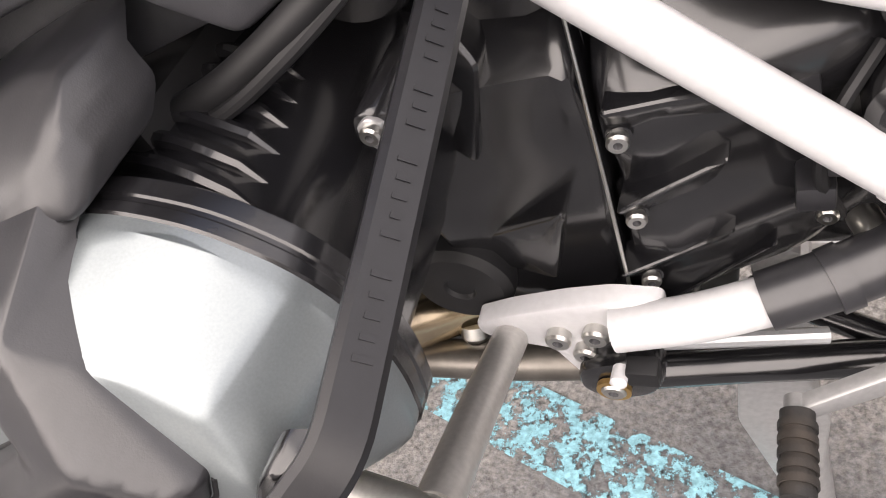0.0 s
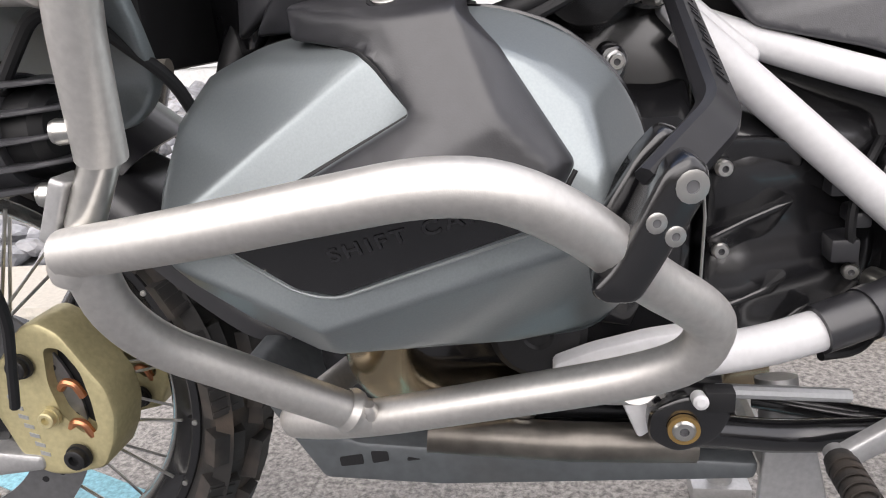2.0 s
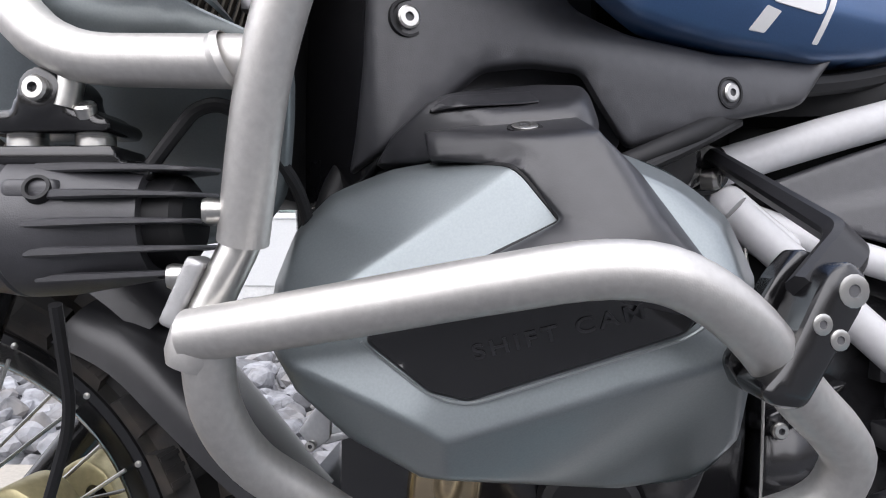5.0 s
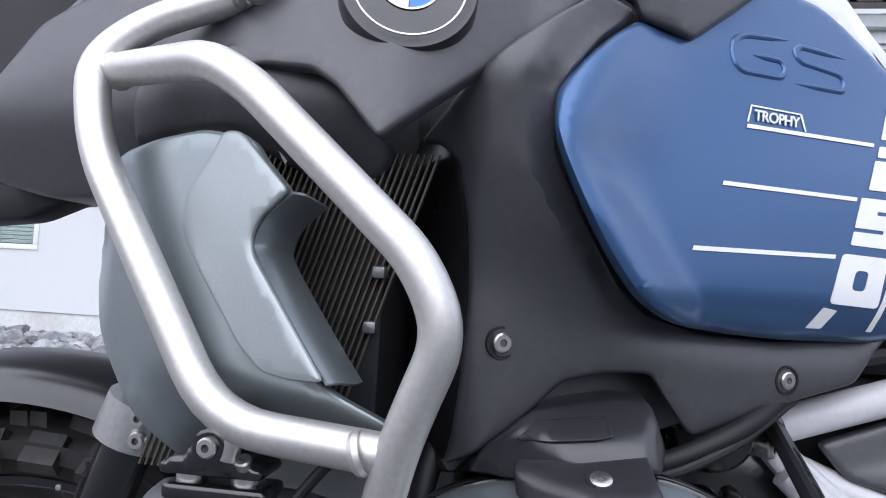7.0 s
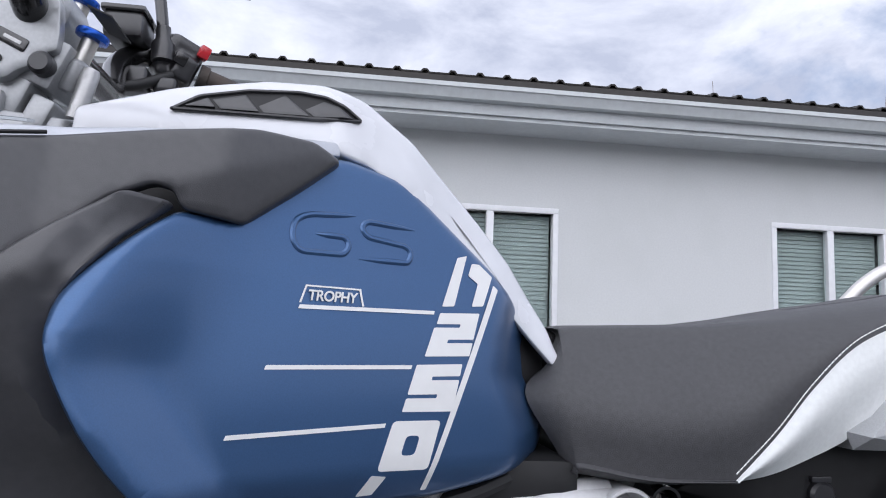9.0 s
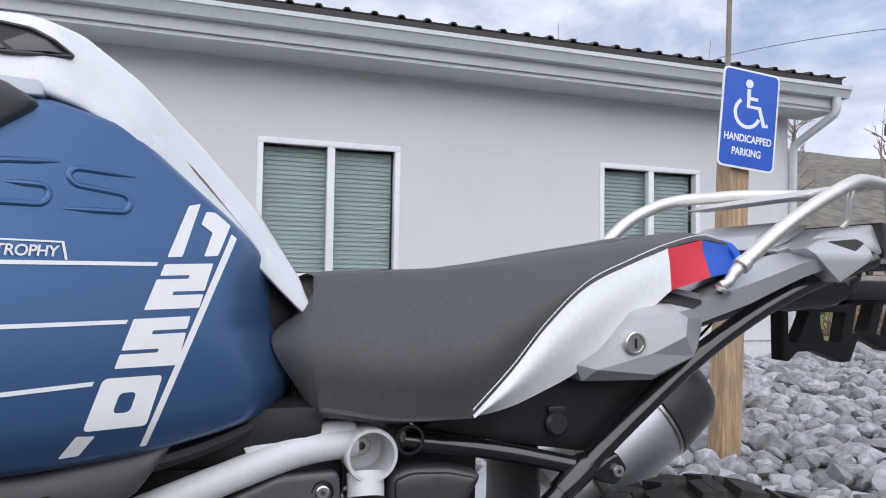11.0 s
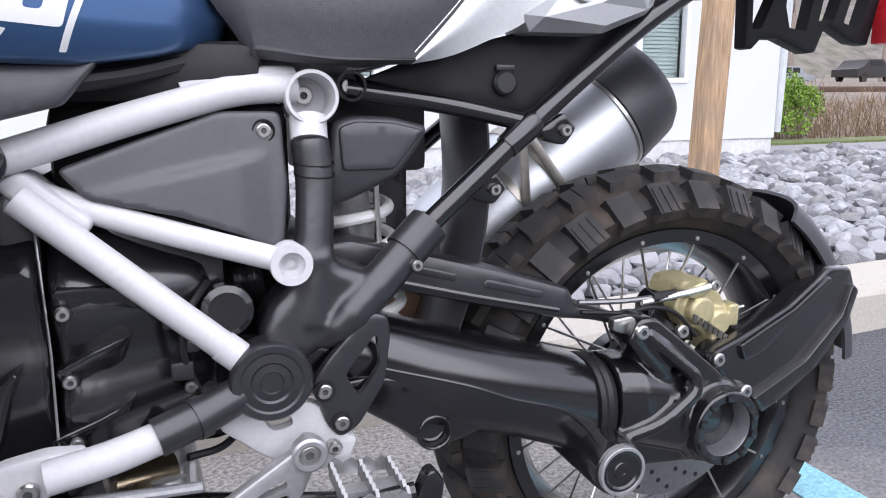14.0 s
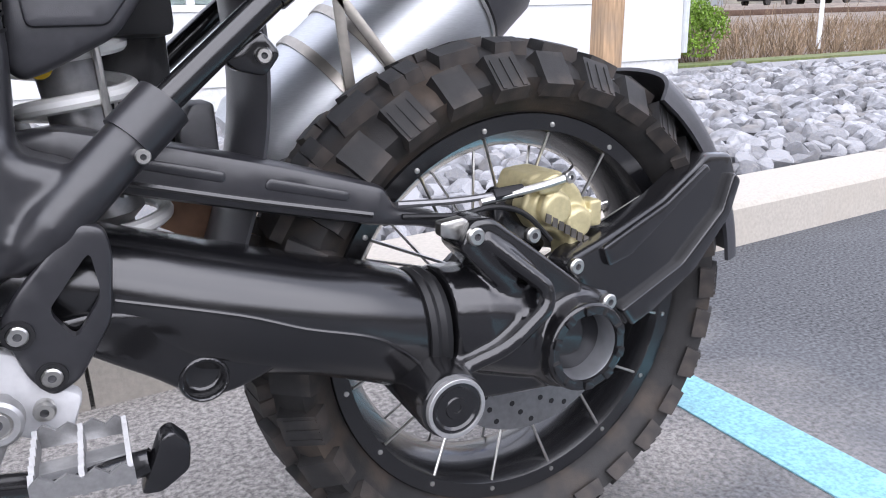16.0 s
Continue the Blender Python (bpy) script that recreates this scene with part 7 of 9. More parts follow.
# Added black box that keeps the gaps between the panels dark.
part("filler_box", box((-0.33, -0.245, 0.70), (-0.10, 0.22, 1.02), 0.03), M_DEEP, bike, "black filler box added behind the panels to darken gaps")
# Added black sheet behind the fairing, so its openings read dark.
part("backing_panel", panel([(-0.30, 0.66), (-0.29, 0.80), (-0.30, 0.93), (-0.17, 0.99), (-0.10, 0.95), (-0.10, 0.76), (-0.15, 0.72), (-0.22, 0.70)], lambda x, z: -0.225 + 0.5 * (x + 0.25), 0.01, 0.002, 0.02, 0.01), M_DEEP, bike, "black backing panel added to darken gaps in the fairing")
fairing = part("side_fairing", panel([(-0.284, 0.893), (-0.225, 0.938), (-0.167, 0.992), (-0.140, 0.990), (-0.164, 0.962), (-0.190, 0.918), (-0.190, 0.882), (-0.170, 0.842), (-0.143, 0.800), (-0.123, 0.781), (-0.085, 0.770), (-0.02, 0.766), (0.078, 0.774), (0.048, 0.736), (-0.02, 0.718), (-0.086, 0.696), (-0.104, 0.720), (-0.118, 0.741), (-0.150, 0.741), (-0.178, 0.735), (-0.205, 0.708), (-0.232, 0.686), (-0.255, 0.673), (-0.250, 0.695), (-0.245, 0.734), (-0.242, 0.786), (-0.244, 0.839), (-0.251, 0.873), (-0.265, 0.888)],
                                      fairing_surf, 0.012, 0.0035, 0.010, 0.006), M_PLASTIC, bike, "matt black side fairing", 45)
for x, z in ((-0.218, 0.759), (-0.012, 0.738)):
    y = fairing_surf(x, z)
    part("screw_recess", lathe([(-0.002, 0.0112), (0.0006, 0.0108), (0.0006, 0.0092), (-0.0012, 0.0085), (-0.0012, 0)], (x, y, z), (0.47, -0.88, 0), 28), M_DEEP, fairing)
    bolt((x, y, z), fairing, 0.0066, 0.0026, (0, 0, 28))
part("inner_cowl", panel([(-0.305, 0.655), (-0.295, 0.78), (-0.290, 0.895), (-0.22, 0.93), (-0.22, 0.70), (-0.245, 0.668)], lambda x, z: fairing_surf(max(x, -0.235), z) + 0.010 + 1.4 * soft_step(-0.247 - x, 0.006), 0.01, 0.003, 0.012, 0.008), M_GLOSS, bike, "gloss black inner cowl", 60)
trim = part("upper_trim", panel([(-0.275, 1.003), (-0.256, 1.012), (-0.155, 1.042), (-0.09, 1.058), (-0.050, 1.059), (-0.028, 1.048), (-0.062, 1.014), (-0.097, 0.981), (-0.136, 0.986), (-0.142, 0.999), (-0.154, 1.001), (-0.176, 0.988), (-0.23, 0.931), (-0.286, 0.872), (-0.318, 0.907), (-0.336, 0.919), (-0.373, 0.926), (-0.435, 0.922), (-0.47, 0.945), (-0.44, 0.975), (-0.38, 0.972), (-0.335, 0.985), (-0.30, 0.995)],
                                 trim_surf, 0.014, 0.0028, 0.0065, 0.005), M_PLASTIC, bike, "matt black upper tank trim with a round emblem", 45)
e_mid = Vector((-0.279, trim_surf(-0.279, 0.969) - 0.002, 0.969))
e_n = Vector((0.25, -0.945, 0.19)).normalized()

emb = part("emblem", lathe([(-0.014, 0.0425), (-0.001, 0.0415), (0.0008, 0.0405), (0.0012, 0.0370), (0.0022, 0.0345), (0.0022, 0.0325), (0.0022, 0.0)], e_mid, e_n, 56), M_COAT, trim, "round black, white and blue emblem")
part("emblem_ring", lathe([(0.0020, 0.0343), (0.0030, 0.0342), (0.0030, 0.0332), (0.0020, 0.0332)], e_mid, e_n, 56, True), M_STEEL, emb)
part("emblem_disc", lathe([(0.0018, 0.0334), (0.0028, 0.0330), (0.0040, 0.024), (0.0046, 0.0)], e_mid, e_n, 56), M_GLOSS, emb)
e_x = Vector((0, 0, 1)).cross(e_n).normalized()
e_x = -e_x if e_x.x < 0 else e_x
e_z = e_n.cross(e_x)
e_z = e_z if e_z.z > 0 else -e_z


def wedge(a0, a1, r0, r1, lift, n=10):
    o = e_mid + e_n * lift
    pts = [(r0, a) for a in np.linspace(a0, a1, n)] + [(r1, a) for a in np.linspace(a1, a0, n)] if r0 > 0 else [(0, 0)] + [(r1, a) for a in np.linspace(a0, a1, n)]
    lo = [o + e_x * (r * math.cos(a)) + e_z * (r * math.sin(a)) for r, a in pts]
    return loft([lo, [p + e_n * 0.0005 for p in lo]])


for k in range(4):
    part("emblem_quarter", wedge(k * math.pi / 2 + 0.02, (k + 1) * math.pi / 2 - 0.02, 0, 0.0178, 0.0047), (M_DECAL, M_EMBLEM)[k % 2], emb)
part("scoop", panel([(-0.40, 0.945), (-0.352, 0.940), (-0.325, 0.922), (-0.300, 0.893), (-0.294, 0.874), (-0.306, 0.860), (-0.330, 0.853), (-0.362, 0.866), (-0.398, 0.886), (-0.452, 0.889), (-0.489, 0.880), (-0.488, 0.92), (-0.46, 0.940)], lambda x, z: -0.372 + 0.35 * max(0.0, -0.40 - x) + 9.0 * max(0.0, 0.915 - z) ** 2 + 6.0 * max(0.0, x + 0.335) ** 2, 0.02, 0.006, 0.007, 0.008), M_PLASTIC, trim, "", 50)
part("emblem_circle", lathe([(0.0047, 0.0192), (0.0054, 0.0192), (0.0054, 0.0179), (0.0047, 0.0179)], e_mid, e_n, 48, True), M_STEEL, emb)
for a in (2.35, 1.57, 0.8):
    part("emblem_bar", wedge(a - 0.12, a + 0.12, 0.0225, 0.0290, 0.0047, 5), M_DECAL, emb)

EDGE_Z = [(-0.26, 1.083), (-0.18, 1.078), (-0.03, 1.073), (0.04, 1.034), (0.09, 0.981), (0.126, 0.955), (0.175, 0.89), (0.2, 0.87)]
EDGE_Y = [(-0.26, -0.175), (-0.18, -0.190), (-0.03, -0.182), (0.04, -0.160), (0.09, -0.132), (0.126, -0.114), (0.20, -0.092)]


def white_surf(x, z):
    return lerp_table(EDGE_Y, x) + 0.55 * soft_step(z - lerp_table(EDGE_Z, x), 0.006) - 0.006


white = part("tank_top_trim", panel([(-0.26, 1.092), (-0.17, 1.118), (-0.10, 1.134), (-0.05, 1.136), (-0.008, 1.125), (0.037, 1.093), (0.095, 1.041), (0.149, 0.984), (0.194, 0.915), (0.205, 0.884), (0.196, 0.878), (0.134, 0.939), (0.085, 0.983), (0.034, 1.032), (-0.004, 1.054), (-0.034, 1.062), (-0.17, 1.068), (-0.26, 1.062)],
                                     white_surf, 0.014, 0.0035, 0.010, 0.006), M_WHITE, bike, "gloss white tank top trim", 45)
# Black base shows where louvres sink, in place of their shadow.
vent = part("vent", panel([(-0.175, 1.091), (-0.155, 1.107), (-0.115, 1.118), (-0.07, 1.122), (-0.045, 1.119), (-0.027, 1.110), (-0.012, 1.099), (-0.05, 1.094)], lambda x, z: white_surf(x, z) - 0.0022, 0.006, 0.001, 0.012, 0.005), M_DEEP, white, "black louvred air vent")
for outline in ([(-0.166, 1.0955), (-0.148, 1.106), (-0.140, 1.0960)], [(-0.146, 1.107), (-0.1167, 1.1135), (-0.103, 1.0955), (-0.136, 1.0955)],
                [(-0.114, 1.114), (-0.0824, 1.118), (-0.059, 1.0957), (-0.099, 1.0955)], [(-0.080, 1.118), (-0.050, 1.1165), (-0.033, 1.110), (-0.020, 1.0990), (-0.055, 1.0960)]):
    far = max(q[0] for q in outline)
    part("louvre", panel(outline, lambda x, z, a=far: white_surf(x, z) - 0.0056 + 0.07 * (a - x) + 0.10 * max(0.0, z - 1.100), 0.004, 0.0006, 0.006, 0.0012), M_COAT, vent)
part("vent_rim", sweep([(q.x, white_surf(q.x, q.y) - 0.0028, q.y) for q in round_outline([(-0.175, 1.091), (-0.155, 1.107), (-0.115, 1.118), (-0.07, 1.122), (-0.045, 1.119), (-0.027, 1.110), (-0.012, 1.099), (-0.05, 1.094), (-0.175, 1.091)], 0.004)], 0.0022, 8), M_COAT, vent)
part("tank_top", grid_patch([[(-0.28, y, 1.07 + 0.05 * (1 - (y / 0.16) ** 2)) for y in (-0.17, -0.1, 0, 0.1, 0.17)], [(-0.12, y, 1.10 + 0.045 * (1 - (y / 0.16) ** 2)) for y in (-0.16, -0.1, 0, 0.1, 0.16)], [(0.0, y, 1.085 + 0.045 * (1 - (y / 0.16) ** 2)) for y in (-0.15, -0.1, 0, 0.1, 0.15)], [(0.10, y, 0.995 + 0.04 * (1 - (y / 0.13) ** 2)) for y in (-0.12, -0.08, 0, 0.08, 0.12)], [(0.19, y, 0.885 + 0.03 * (1 - (y / 0.1) ** 2)) for y in (-0.088, -0.05, 0, 0.05, 0.088)]], 3), M_SATIN, bike, "black tank top")
def nose_surf(x, z):
    return trim_surf(x, z) + 0.012 + 0.5 * max(0, z - 1.03)


part("nose_panel", panel([(-0.63, 0.975), (-0.58, 1.010), (-0.50, 1.028), (-0.44, 1.031), (-0.385, 1.022), (-0.33, 1.012), (-0.294, 1.015), (-0.264, 1.022), (-0.221, 1.033), (-0.172, 1.046), (-0.03, 1.074), (-0.03, 1.058), (-0.151, 1.036), (-0.256, 1.008), (-0.279, 0.996), (-0.30, 0.984), (-0.336, 0.980), (-0.38, 0.966), (-0.44, 0.970), (-0.50, 0.958), (-0.60, 0.952)],
                          nose_surf, 0.014, 0.0025, 0.007, 0.003, holes=[[(-0.398, 0.990), (-0.384, 1.000), (-0.372, 1.000), (-0.360, 0.996), (-0.336, 0.985), (-0.346, 0.984), (-0.36, 0.978), (-0.38, 0.972), (-0.394, 0.974)]]), M_SILVER, bike, "silver nose panel with a dark blue flash", 45)
part("nose_pocket", panel([(-0.405, 0.960), (-0.405, 0.996), (-0.384, 1.006), (-0.36, 1.002), (-0.325, 0.985), (-0.335, 0.960)], lambda x, z: nose_surf(x, z) + 0.010, 0.004, 0.0, 0.02, 0.003), M_FOAM, bike, "grainy grey lining of the tube pocket")
flash = part("blue_flash", panel([(-0.60, 1.000), (-0.568, 1.021), (-0.53, 1.0265), (-0.489, 1.0295), (-0.44, 1.0298), (-0.39, 1.0225), (-0.340, 1.0142), (-0.385, 1.0135), (-0.437, 1.0145), (-0.518, 1.009)], lambda x, z: nose_surf(x, z) - 0.0012, 0.0012, 0.0, 0.008, 0.001), M_FLASH, bike, "dark blue flash with silver lettering")
flash_x = (V(-0.42, nose_surf(-0.42, 1.020), 1.0155) - V(-0.53, nose_surf(-0.53, 1.012), 1.0105)).normalized()
flash_n = V(-0.35, -1, 0.2644)
flash_n = (flash_n - flash_x * flash_n.dot(flash_x)).normalized()
flash_m = Matrix((flash_x, flash_n.cross(flash_x), flash_n)).transposed().to_4x4()
lettering("TROPHY", 0.0175, Matrix.Translation(V(-0.562, nose_surf(-0.562, 1.010) - 0.0022, 1.0085)) @ flash_m @ Matrix.Diagonal((1.75, 1, 1, 1)), M_SILVER, flash, "lettering", 0.0003, 1.05, 0.35, "silver lettering", 0.0004)

part("trim_gap", sweep(spline([(x, trim_surf(x, z) - 0.0015, z) for x, z in ((-0.270, 1.006), (-0.250, 1.0145), (-0.215, 1.0250))], 4), 0.0014, 8), M_DEEP, bike, "dark gap above the upper trim")
part("fork_brace_gap", panel([(-0.275, 1.003), (-0.256, 1.0125), (-0.151, 1.040), (-0.10, 1.050), (-0.10, 1.046), (-0.151, 1.0355), (-0.256, 1.008), (-0.275, 0.998)], lambda x, z: nose_surf(x, z) - 0.0015, 0.004, 0.0, 0.010, 0.001), M_DEEP, bike)

# side covers
def cover_skin(x, z):
    """Flat flank; the lower part stands proud below a ridge that fades forwards."""
    ridge = 0.662 + 0.19 * (x - 0.06)
    amount = min(1.0, max(0.0, (x - 0.05) / 0.09)) * min(1.0, max(0.0, (0.215 - x) / 0.03))
    s = min(1.0, max(0.0, (ridge - z) / 0.009 + 0.5))
    return -0.158 + 0.10 * (x - 0.1) + 0.15 * (z - 0.68) - 0.007 * amount * s * s * (3 - 2 * s)


cover_ob = part("side_cover", panel([(0.033, 0.682), (0.10, 0.706), (0.172, 0.730), (0.228, 0.729), (0.231, 0.66), (0.224, 0.604), (0.208, 0.598), (0.190, 0.612), (0.13, 0.636), (0.075, 0.650), (0.055, 0.655)], cover_skin, 0.010, 0.003, 0.0045, 0.008), M_PLASTIC, bike, "matt black side cover", 40)
part("screw_recess", lathe([(-0.002, 0.0115), (0.001, 0.011), (0.001, 0.0095), (-0.001, 0.0085), (-0.001, 0)], (0.211, cover_skin(0.211, 0.711), 0.711), (0, -1, 0), 24), M_SATIN, cover_ob)
bolt((0.211, cover_skin(0.211, 0.711), 0.711), cover_ob, 0.0068, 0.003)
rear_cover = part("rear_side_cover", panel([(0.283, 0.718), (0.305, 0.724), (0.345, 0.722), (0.386, 0.711), (0.374, 0.690), (0.350, 0.660), (0.300, 0.636), (0.280, 0.630), (0.270, 0.640)], lambda x, z: -0.122 + 0.25 * max(0, 0.665 - z), 0.03, 0.006, 0.008, 0.010), M_PLASTIC, bike, "matt black rear side cover", 40)
part("cover_step", panel([(0.287, 0.712), (0.305, 0.718), (0.345, 0.716), (0.378, 0.708), (0.345, 0.668), (0.29, 0.668)], flat_at(-0.127), 0.006, 0.003, 0.01, 0.006), M_PLASTIC, rear_cover)
part("airbox", box((0.02, -0.11, 0.60), (0.24, 0.11, 0.74), 0.02), M_DEEP, bike, "black airbox")
part("battery_box", box((0.26, -0.07, 0.66), (0.40, 0.07, 0.76), 0.01), M_DEEP, bike)

# ---- seat ----
SEAT = [  # x, centre z, edge (y, z), middle (y, z), seam (y, z), hem (y, z)
    (0.166, 0.862, (-0.045, 0.860), (-0.088, 0.848), (-0.088, 0.840), (-0.080, 0.834)),
    (0.185, 0.900, (-0.060, 0.892), (-0.112, 0.850), (-0.116, 0.815), (-0.106, 0.806)),
    (0.215, 0.922, (-0.070, 0.912), (-0.132, 0.848), (-0.136, 0.790), (-0.124, 0.778)),
    (0.28, 0.926, (-0.082, 0.916), (-0.148, 0.842), (-0.150, 0.780), (-0.138, 0.772)),
    (0.36, 0.930, (-0.092, 0.920), (-0.156, 0.846), (-0.153, 0.779), (-0.140, 0.774)),
    (0.40, 0.935, (-0.098, 0.926), (-0.155, 0.870), (-0.158, 0.822), (-0.142, 0.782)),
    (0.44, 0.941, (-0.104, 0.932), (-0.150, 0.896), (-0.158, 0.868), (-0.142, 0.797)),
    (0.49, 0.950, (-0.110, 0.942), (-0.146, 0.922), (-0.153, 0.910), (-0.140, 0.820)),
    (0.55, 0.960, (-0.112, 0.954), (-0.138, 0.943), (-0.145, 0.936), (-0.145, 0.865)),
    (0.607, 0.969, (-0.112, 0.965), (-0.130, 0.960), (-0.135, 0.956), (-0.142, 0.908)),
    (0.670, 0.980, (-0.100, 0.977), (-0.112, 0.973), (-0.116, 0.969), (-0.132, 0.924)),
    (0.732, 0.978, (-0.070, 0.974), (-0.084, 0.970), (-0.090, 0.965), (-0.112, 0.934)),
]
seat_rows = [[(x, 0, cz), (x, e[0] * 0.6, cz * 0.5 + e[1] * 0.5 + 0.003), (x, *e), (x, *m_), (x, *s)] for x, cz, e, m_, s, h in SEAT]
# the nose of the seat: a blunt wedge whose point stands out at half its height
seat_rows[0] = [(0.216, 0, 0.890), (0.210, -0.035, 0.889), (0.196, -0.066, 0.880), (0.163, -0.108, 0.853), (0.194, -0.118, 0.798)]
seat_rows[1] = [(0.224, 0, 0.912), (0.220, -0.040, 0.911), (0.210, -0.074, 0.902), (0.190, -0.124, 0.852), (0.206, -0.130, 0.787)]
seat_bm = joined(grid_patch(seat_rows, 5), grid_patch([[(a, -b, c) for a, b, c in r] for r in seat_rows], 5))
seat = part("seat", thicken(seat_bm, 0.002), M_VINYL, bike, "dark grey vinyl rider's seat with white, red and blue side panels", 60)
hem_rows = [[(x, s[0], s[1]), (x, s[0] - 0.004, s[1] * 0.6 + h[1] * 0.4), (x, *h)] for x, cz, e, m_, s, h in SEAT]
hem_rows[0] = [(0.194, -0.118, 0.798), (0.197, -0.117, 0.793), (0.202, -0.108, 0.786)]
hem_rows[1] = [(0.206, -0.130, 0.787), (0.208, -0.128, 0.782), (0.211, -0.118, 0.774)]
for name, lo, hi, mat, lab in (("seat_base_band", 0, 4, M_VINYL, ""), ("white_panel", 4, 9, M_VINYL_W, "white vinyl side panel"), ("red_panel", 9, 10, M_VINYL_R, "red vinyl band"), ("blue_panel", 10, 11, M_VINYL_B, "blue vinyl band")):
    rows = hem_rows[lo:hi + 1]
    if len(rows) == 2:
        rows = [rows[0], [tuple((Vector(a) + Vector(b)) / 2) for a, b in zip(*rows)], rows[1]]
    for s in (1, -1):
        part(name, thicken(grid_patch([[(a, s * b, c) for a, b, c in r] for r in rows], 6), 0.002), mat, seat, lab, 60)
END_RING = ((-0.090, 0.965), (-0.084, 0.970), (-0.070, 0.974), (-0.035, 0.977), (0, 0.978), (0.035, 0.977), (0.07, 0.974), (0.084, 0.970), (0.090, 0.965), (0.108, 0.946), (0.112, 0.934), (0, 0.930), (-0.112, 0.934), (-0.108, 0.946))
part("seat_end", loft([[(0.731 + dx, y * s, 0.952 + (z - 0.952) * h) for y, z in END_RING] for dx, s, h in ((0, 1.0, 1.0), (0.007, 0.99, 0.99), (0.013, 0.97, 0.95), (0.019, 0.93, 0.86), (0.023, 0.88, 0.72), (0.026, 0.82, 0.52), (0.027, 0.75, 0.3))]), M_VINYL_B, seat, "blue vinyl end", 60)
seam_path = spline([Vector((x, s[0] - 0.0008, s[1] + 0.006)) for x, cz, e, m_, s, h in SEAT[4:]], 12)
st = as_mesh(sweep([(0, 0, 0), (0.0042, 0, 0)], 0.0007, 5), M_DECAL, "stitch")

for a, b in zip(seam_path, seam_path[1:]):
    d = b - a
    n = max(1, round(d.length / 0.0062))
    for k in range(n):
        p = a + d * k / n
        shared("stitch", st, seat, Matrix.Translation(p) @ d.to_track_quat("X", "Z").to_matrix().to_4x4())
part("seat_pan", panel([(0.20, 0.785), (0.36, 0.778), (0.45, 0.80), (0.52, 0.83), (0.60, 0.88), (0.60, 0.90), (0.40, 0.82), (0.2, 0.80)], flat_at(-0.09), 0.18, 0.004, 0.03, 0.01), M_DEEP, bike)

# ---- tail ----
LOCK = {"a": (0.483, -0.142, 0.826), "b": (0.491, -0.142, 0.808), "c": (0.575, -0.150, 0.808), "d": (0.634, -0.142, 0.830), "e": (0.655, -0.128, 0.843), "g": (0.658, -0.133, 0.877),
        "n": (0.669, -0.130, 0.893), "h": (0.661, -0.122, 0.905), "i": (0.623, -0.118, 0.911), "j": (0.604, -0.122, 0.905), "k": (0.567, -0.130, 0.896), "l": (0.547, -0.142, 0.885), "m": (0.512, -0.142, 0.843),
        "p": (0.500, -0.160, 0.822), "q": (0.548, -0.158, 0.879), "r": (0.604, -0.160, 0.884), "s": (0.617, -0.158, 0.877), "t": (0.627, -0.156, 0.834), "u": (0.572, -0.161, 0.815), "v": (0.566, -0.1625, 0.838), "w": (0.607, -0.168, 0.857)}
lock_names = list(LOCK)
lock_rim = "amlkjihngedcb"
lock_vs = [LOCK[k] for k in lock_names] + [(LOCK[k][0], -0.085, LOCK[k][2]) for k in lock_rim]
lock_fs = [tuple(lock_names.index(k) for k in f) for f in ("pqrwv", "rsw", "wst", "vwt", "pvtu", "amlqp", "apb", "bpuc", "utdc", "ted", "tsge", "lkjrq", "rjihn", "rngs")]
lock_fs += [(lock_names.index(a), lock_names.index(b), len(LOCK) + lock_rim.index(b), len(LOCK) + lock_rim.index(a)) for a, b in zip(lock_rim, lock_rim[1:] + lock_rim[:1])]
lock_fs.append(tuple(len(LOCK) + k for k in range(len(lock_rim))))
lockp = part("lock_panel", bevelled(from_lists(lock_vs, lock_fs), 0.0007, 2), M_ALU_D, bike, "silver tail panel with a key lock", 9)
part("grip_recess", panel([(0.590, 0.896), (0.617, 0.905), (0.657, 0.896), (0.632, 0.887)], plane_of((0.604, -0.142, 0.896), (0.66, -0.137, 0.895), (0.62, -0.121, 0.911)), 0.004, 0.0005, 0.01, 0.002), M_DEEP, lockp)
part("pull_dimple", panel([(0.630, 0.838), (0.648, 0.848), (0.650, 0.856), (0.636, 0.849)], plane_of((0.627, -0.1568, 0.834), (0.655, -0.1288, 0.843), (0.658, -0.1338, 0.877)), 0.002, 0.0, 0.006, 0.002), M_ALU, lockp)
part("key_lock", lathe([(-0.004, 0.0125), (0.003, 0.0125), (0.004, 0.0115), (0.004, 0.0095), (0.0025, 0.009), (0.0025, 0)], (0.544, -0.1625, 0.850), (0, -1, 0), 28), M_STEEL, lockp, "chrome key lock")
part("key_slot", box((0.5428, -0.1660, 0.8445), (0.5452, -0.1648, 0.8555)), M_DEEP, lockp)
RAIL = [  # lower edge, fold and inner top edge along the rail
    ((0.640, -0.135, 0.866), (0.652, -0.140, 0.896), (0.660, -0.115, 0.904)),
    ((0.715, -0.146, 0.893), (0.712, -0.151, 0.917), (0.722, -0.122, 0.928)),
    ((0.760, -0.145, 0.911), (0.748, -0.150, 0.928), (0.752, -0.120, 0.946)),
    ((0.797, -0.144, 0.925), (0.789, -0.149, 0.942), (0.780, -0.118, 0.955)),
    ((0.832, -0.144, 0.936), (0.826, -0.149, 0.953), (0.832, -0.118, 0.961)),
]
rail_vs = [q for a, b, c in RAIL for q in (a, b, c, (c[0], -0.085, c[2] - 0.004), (a[0], -0.085, a[2] + 0.004))]
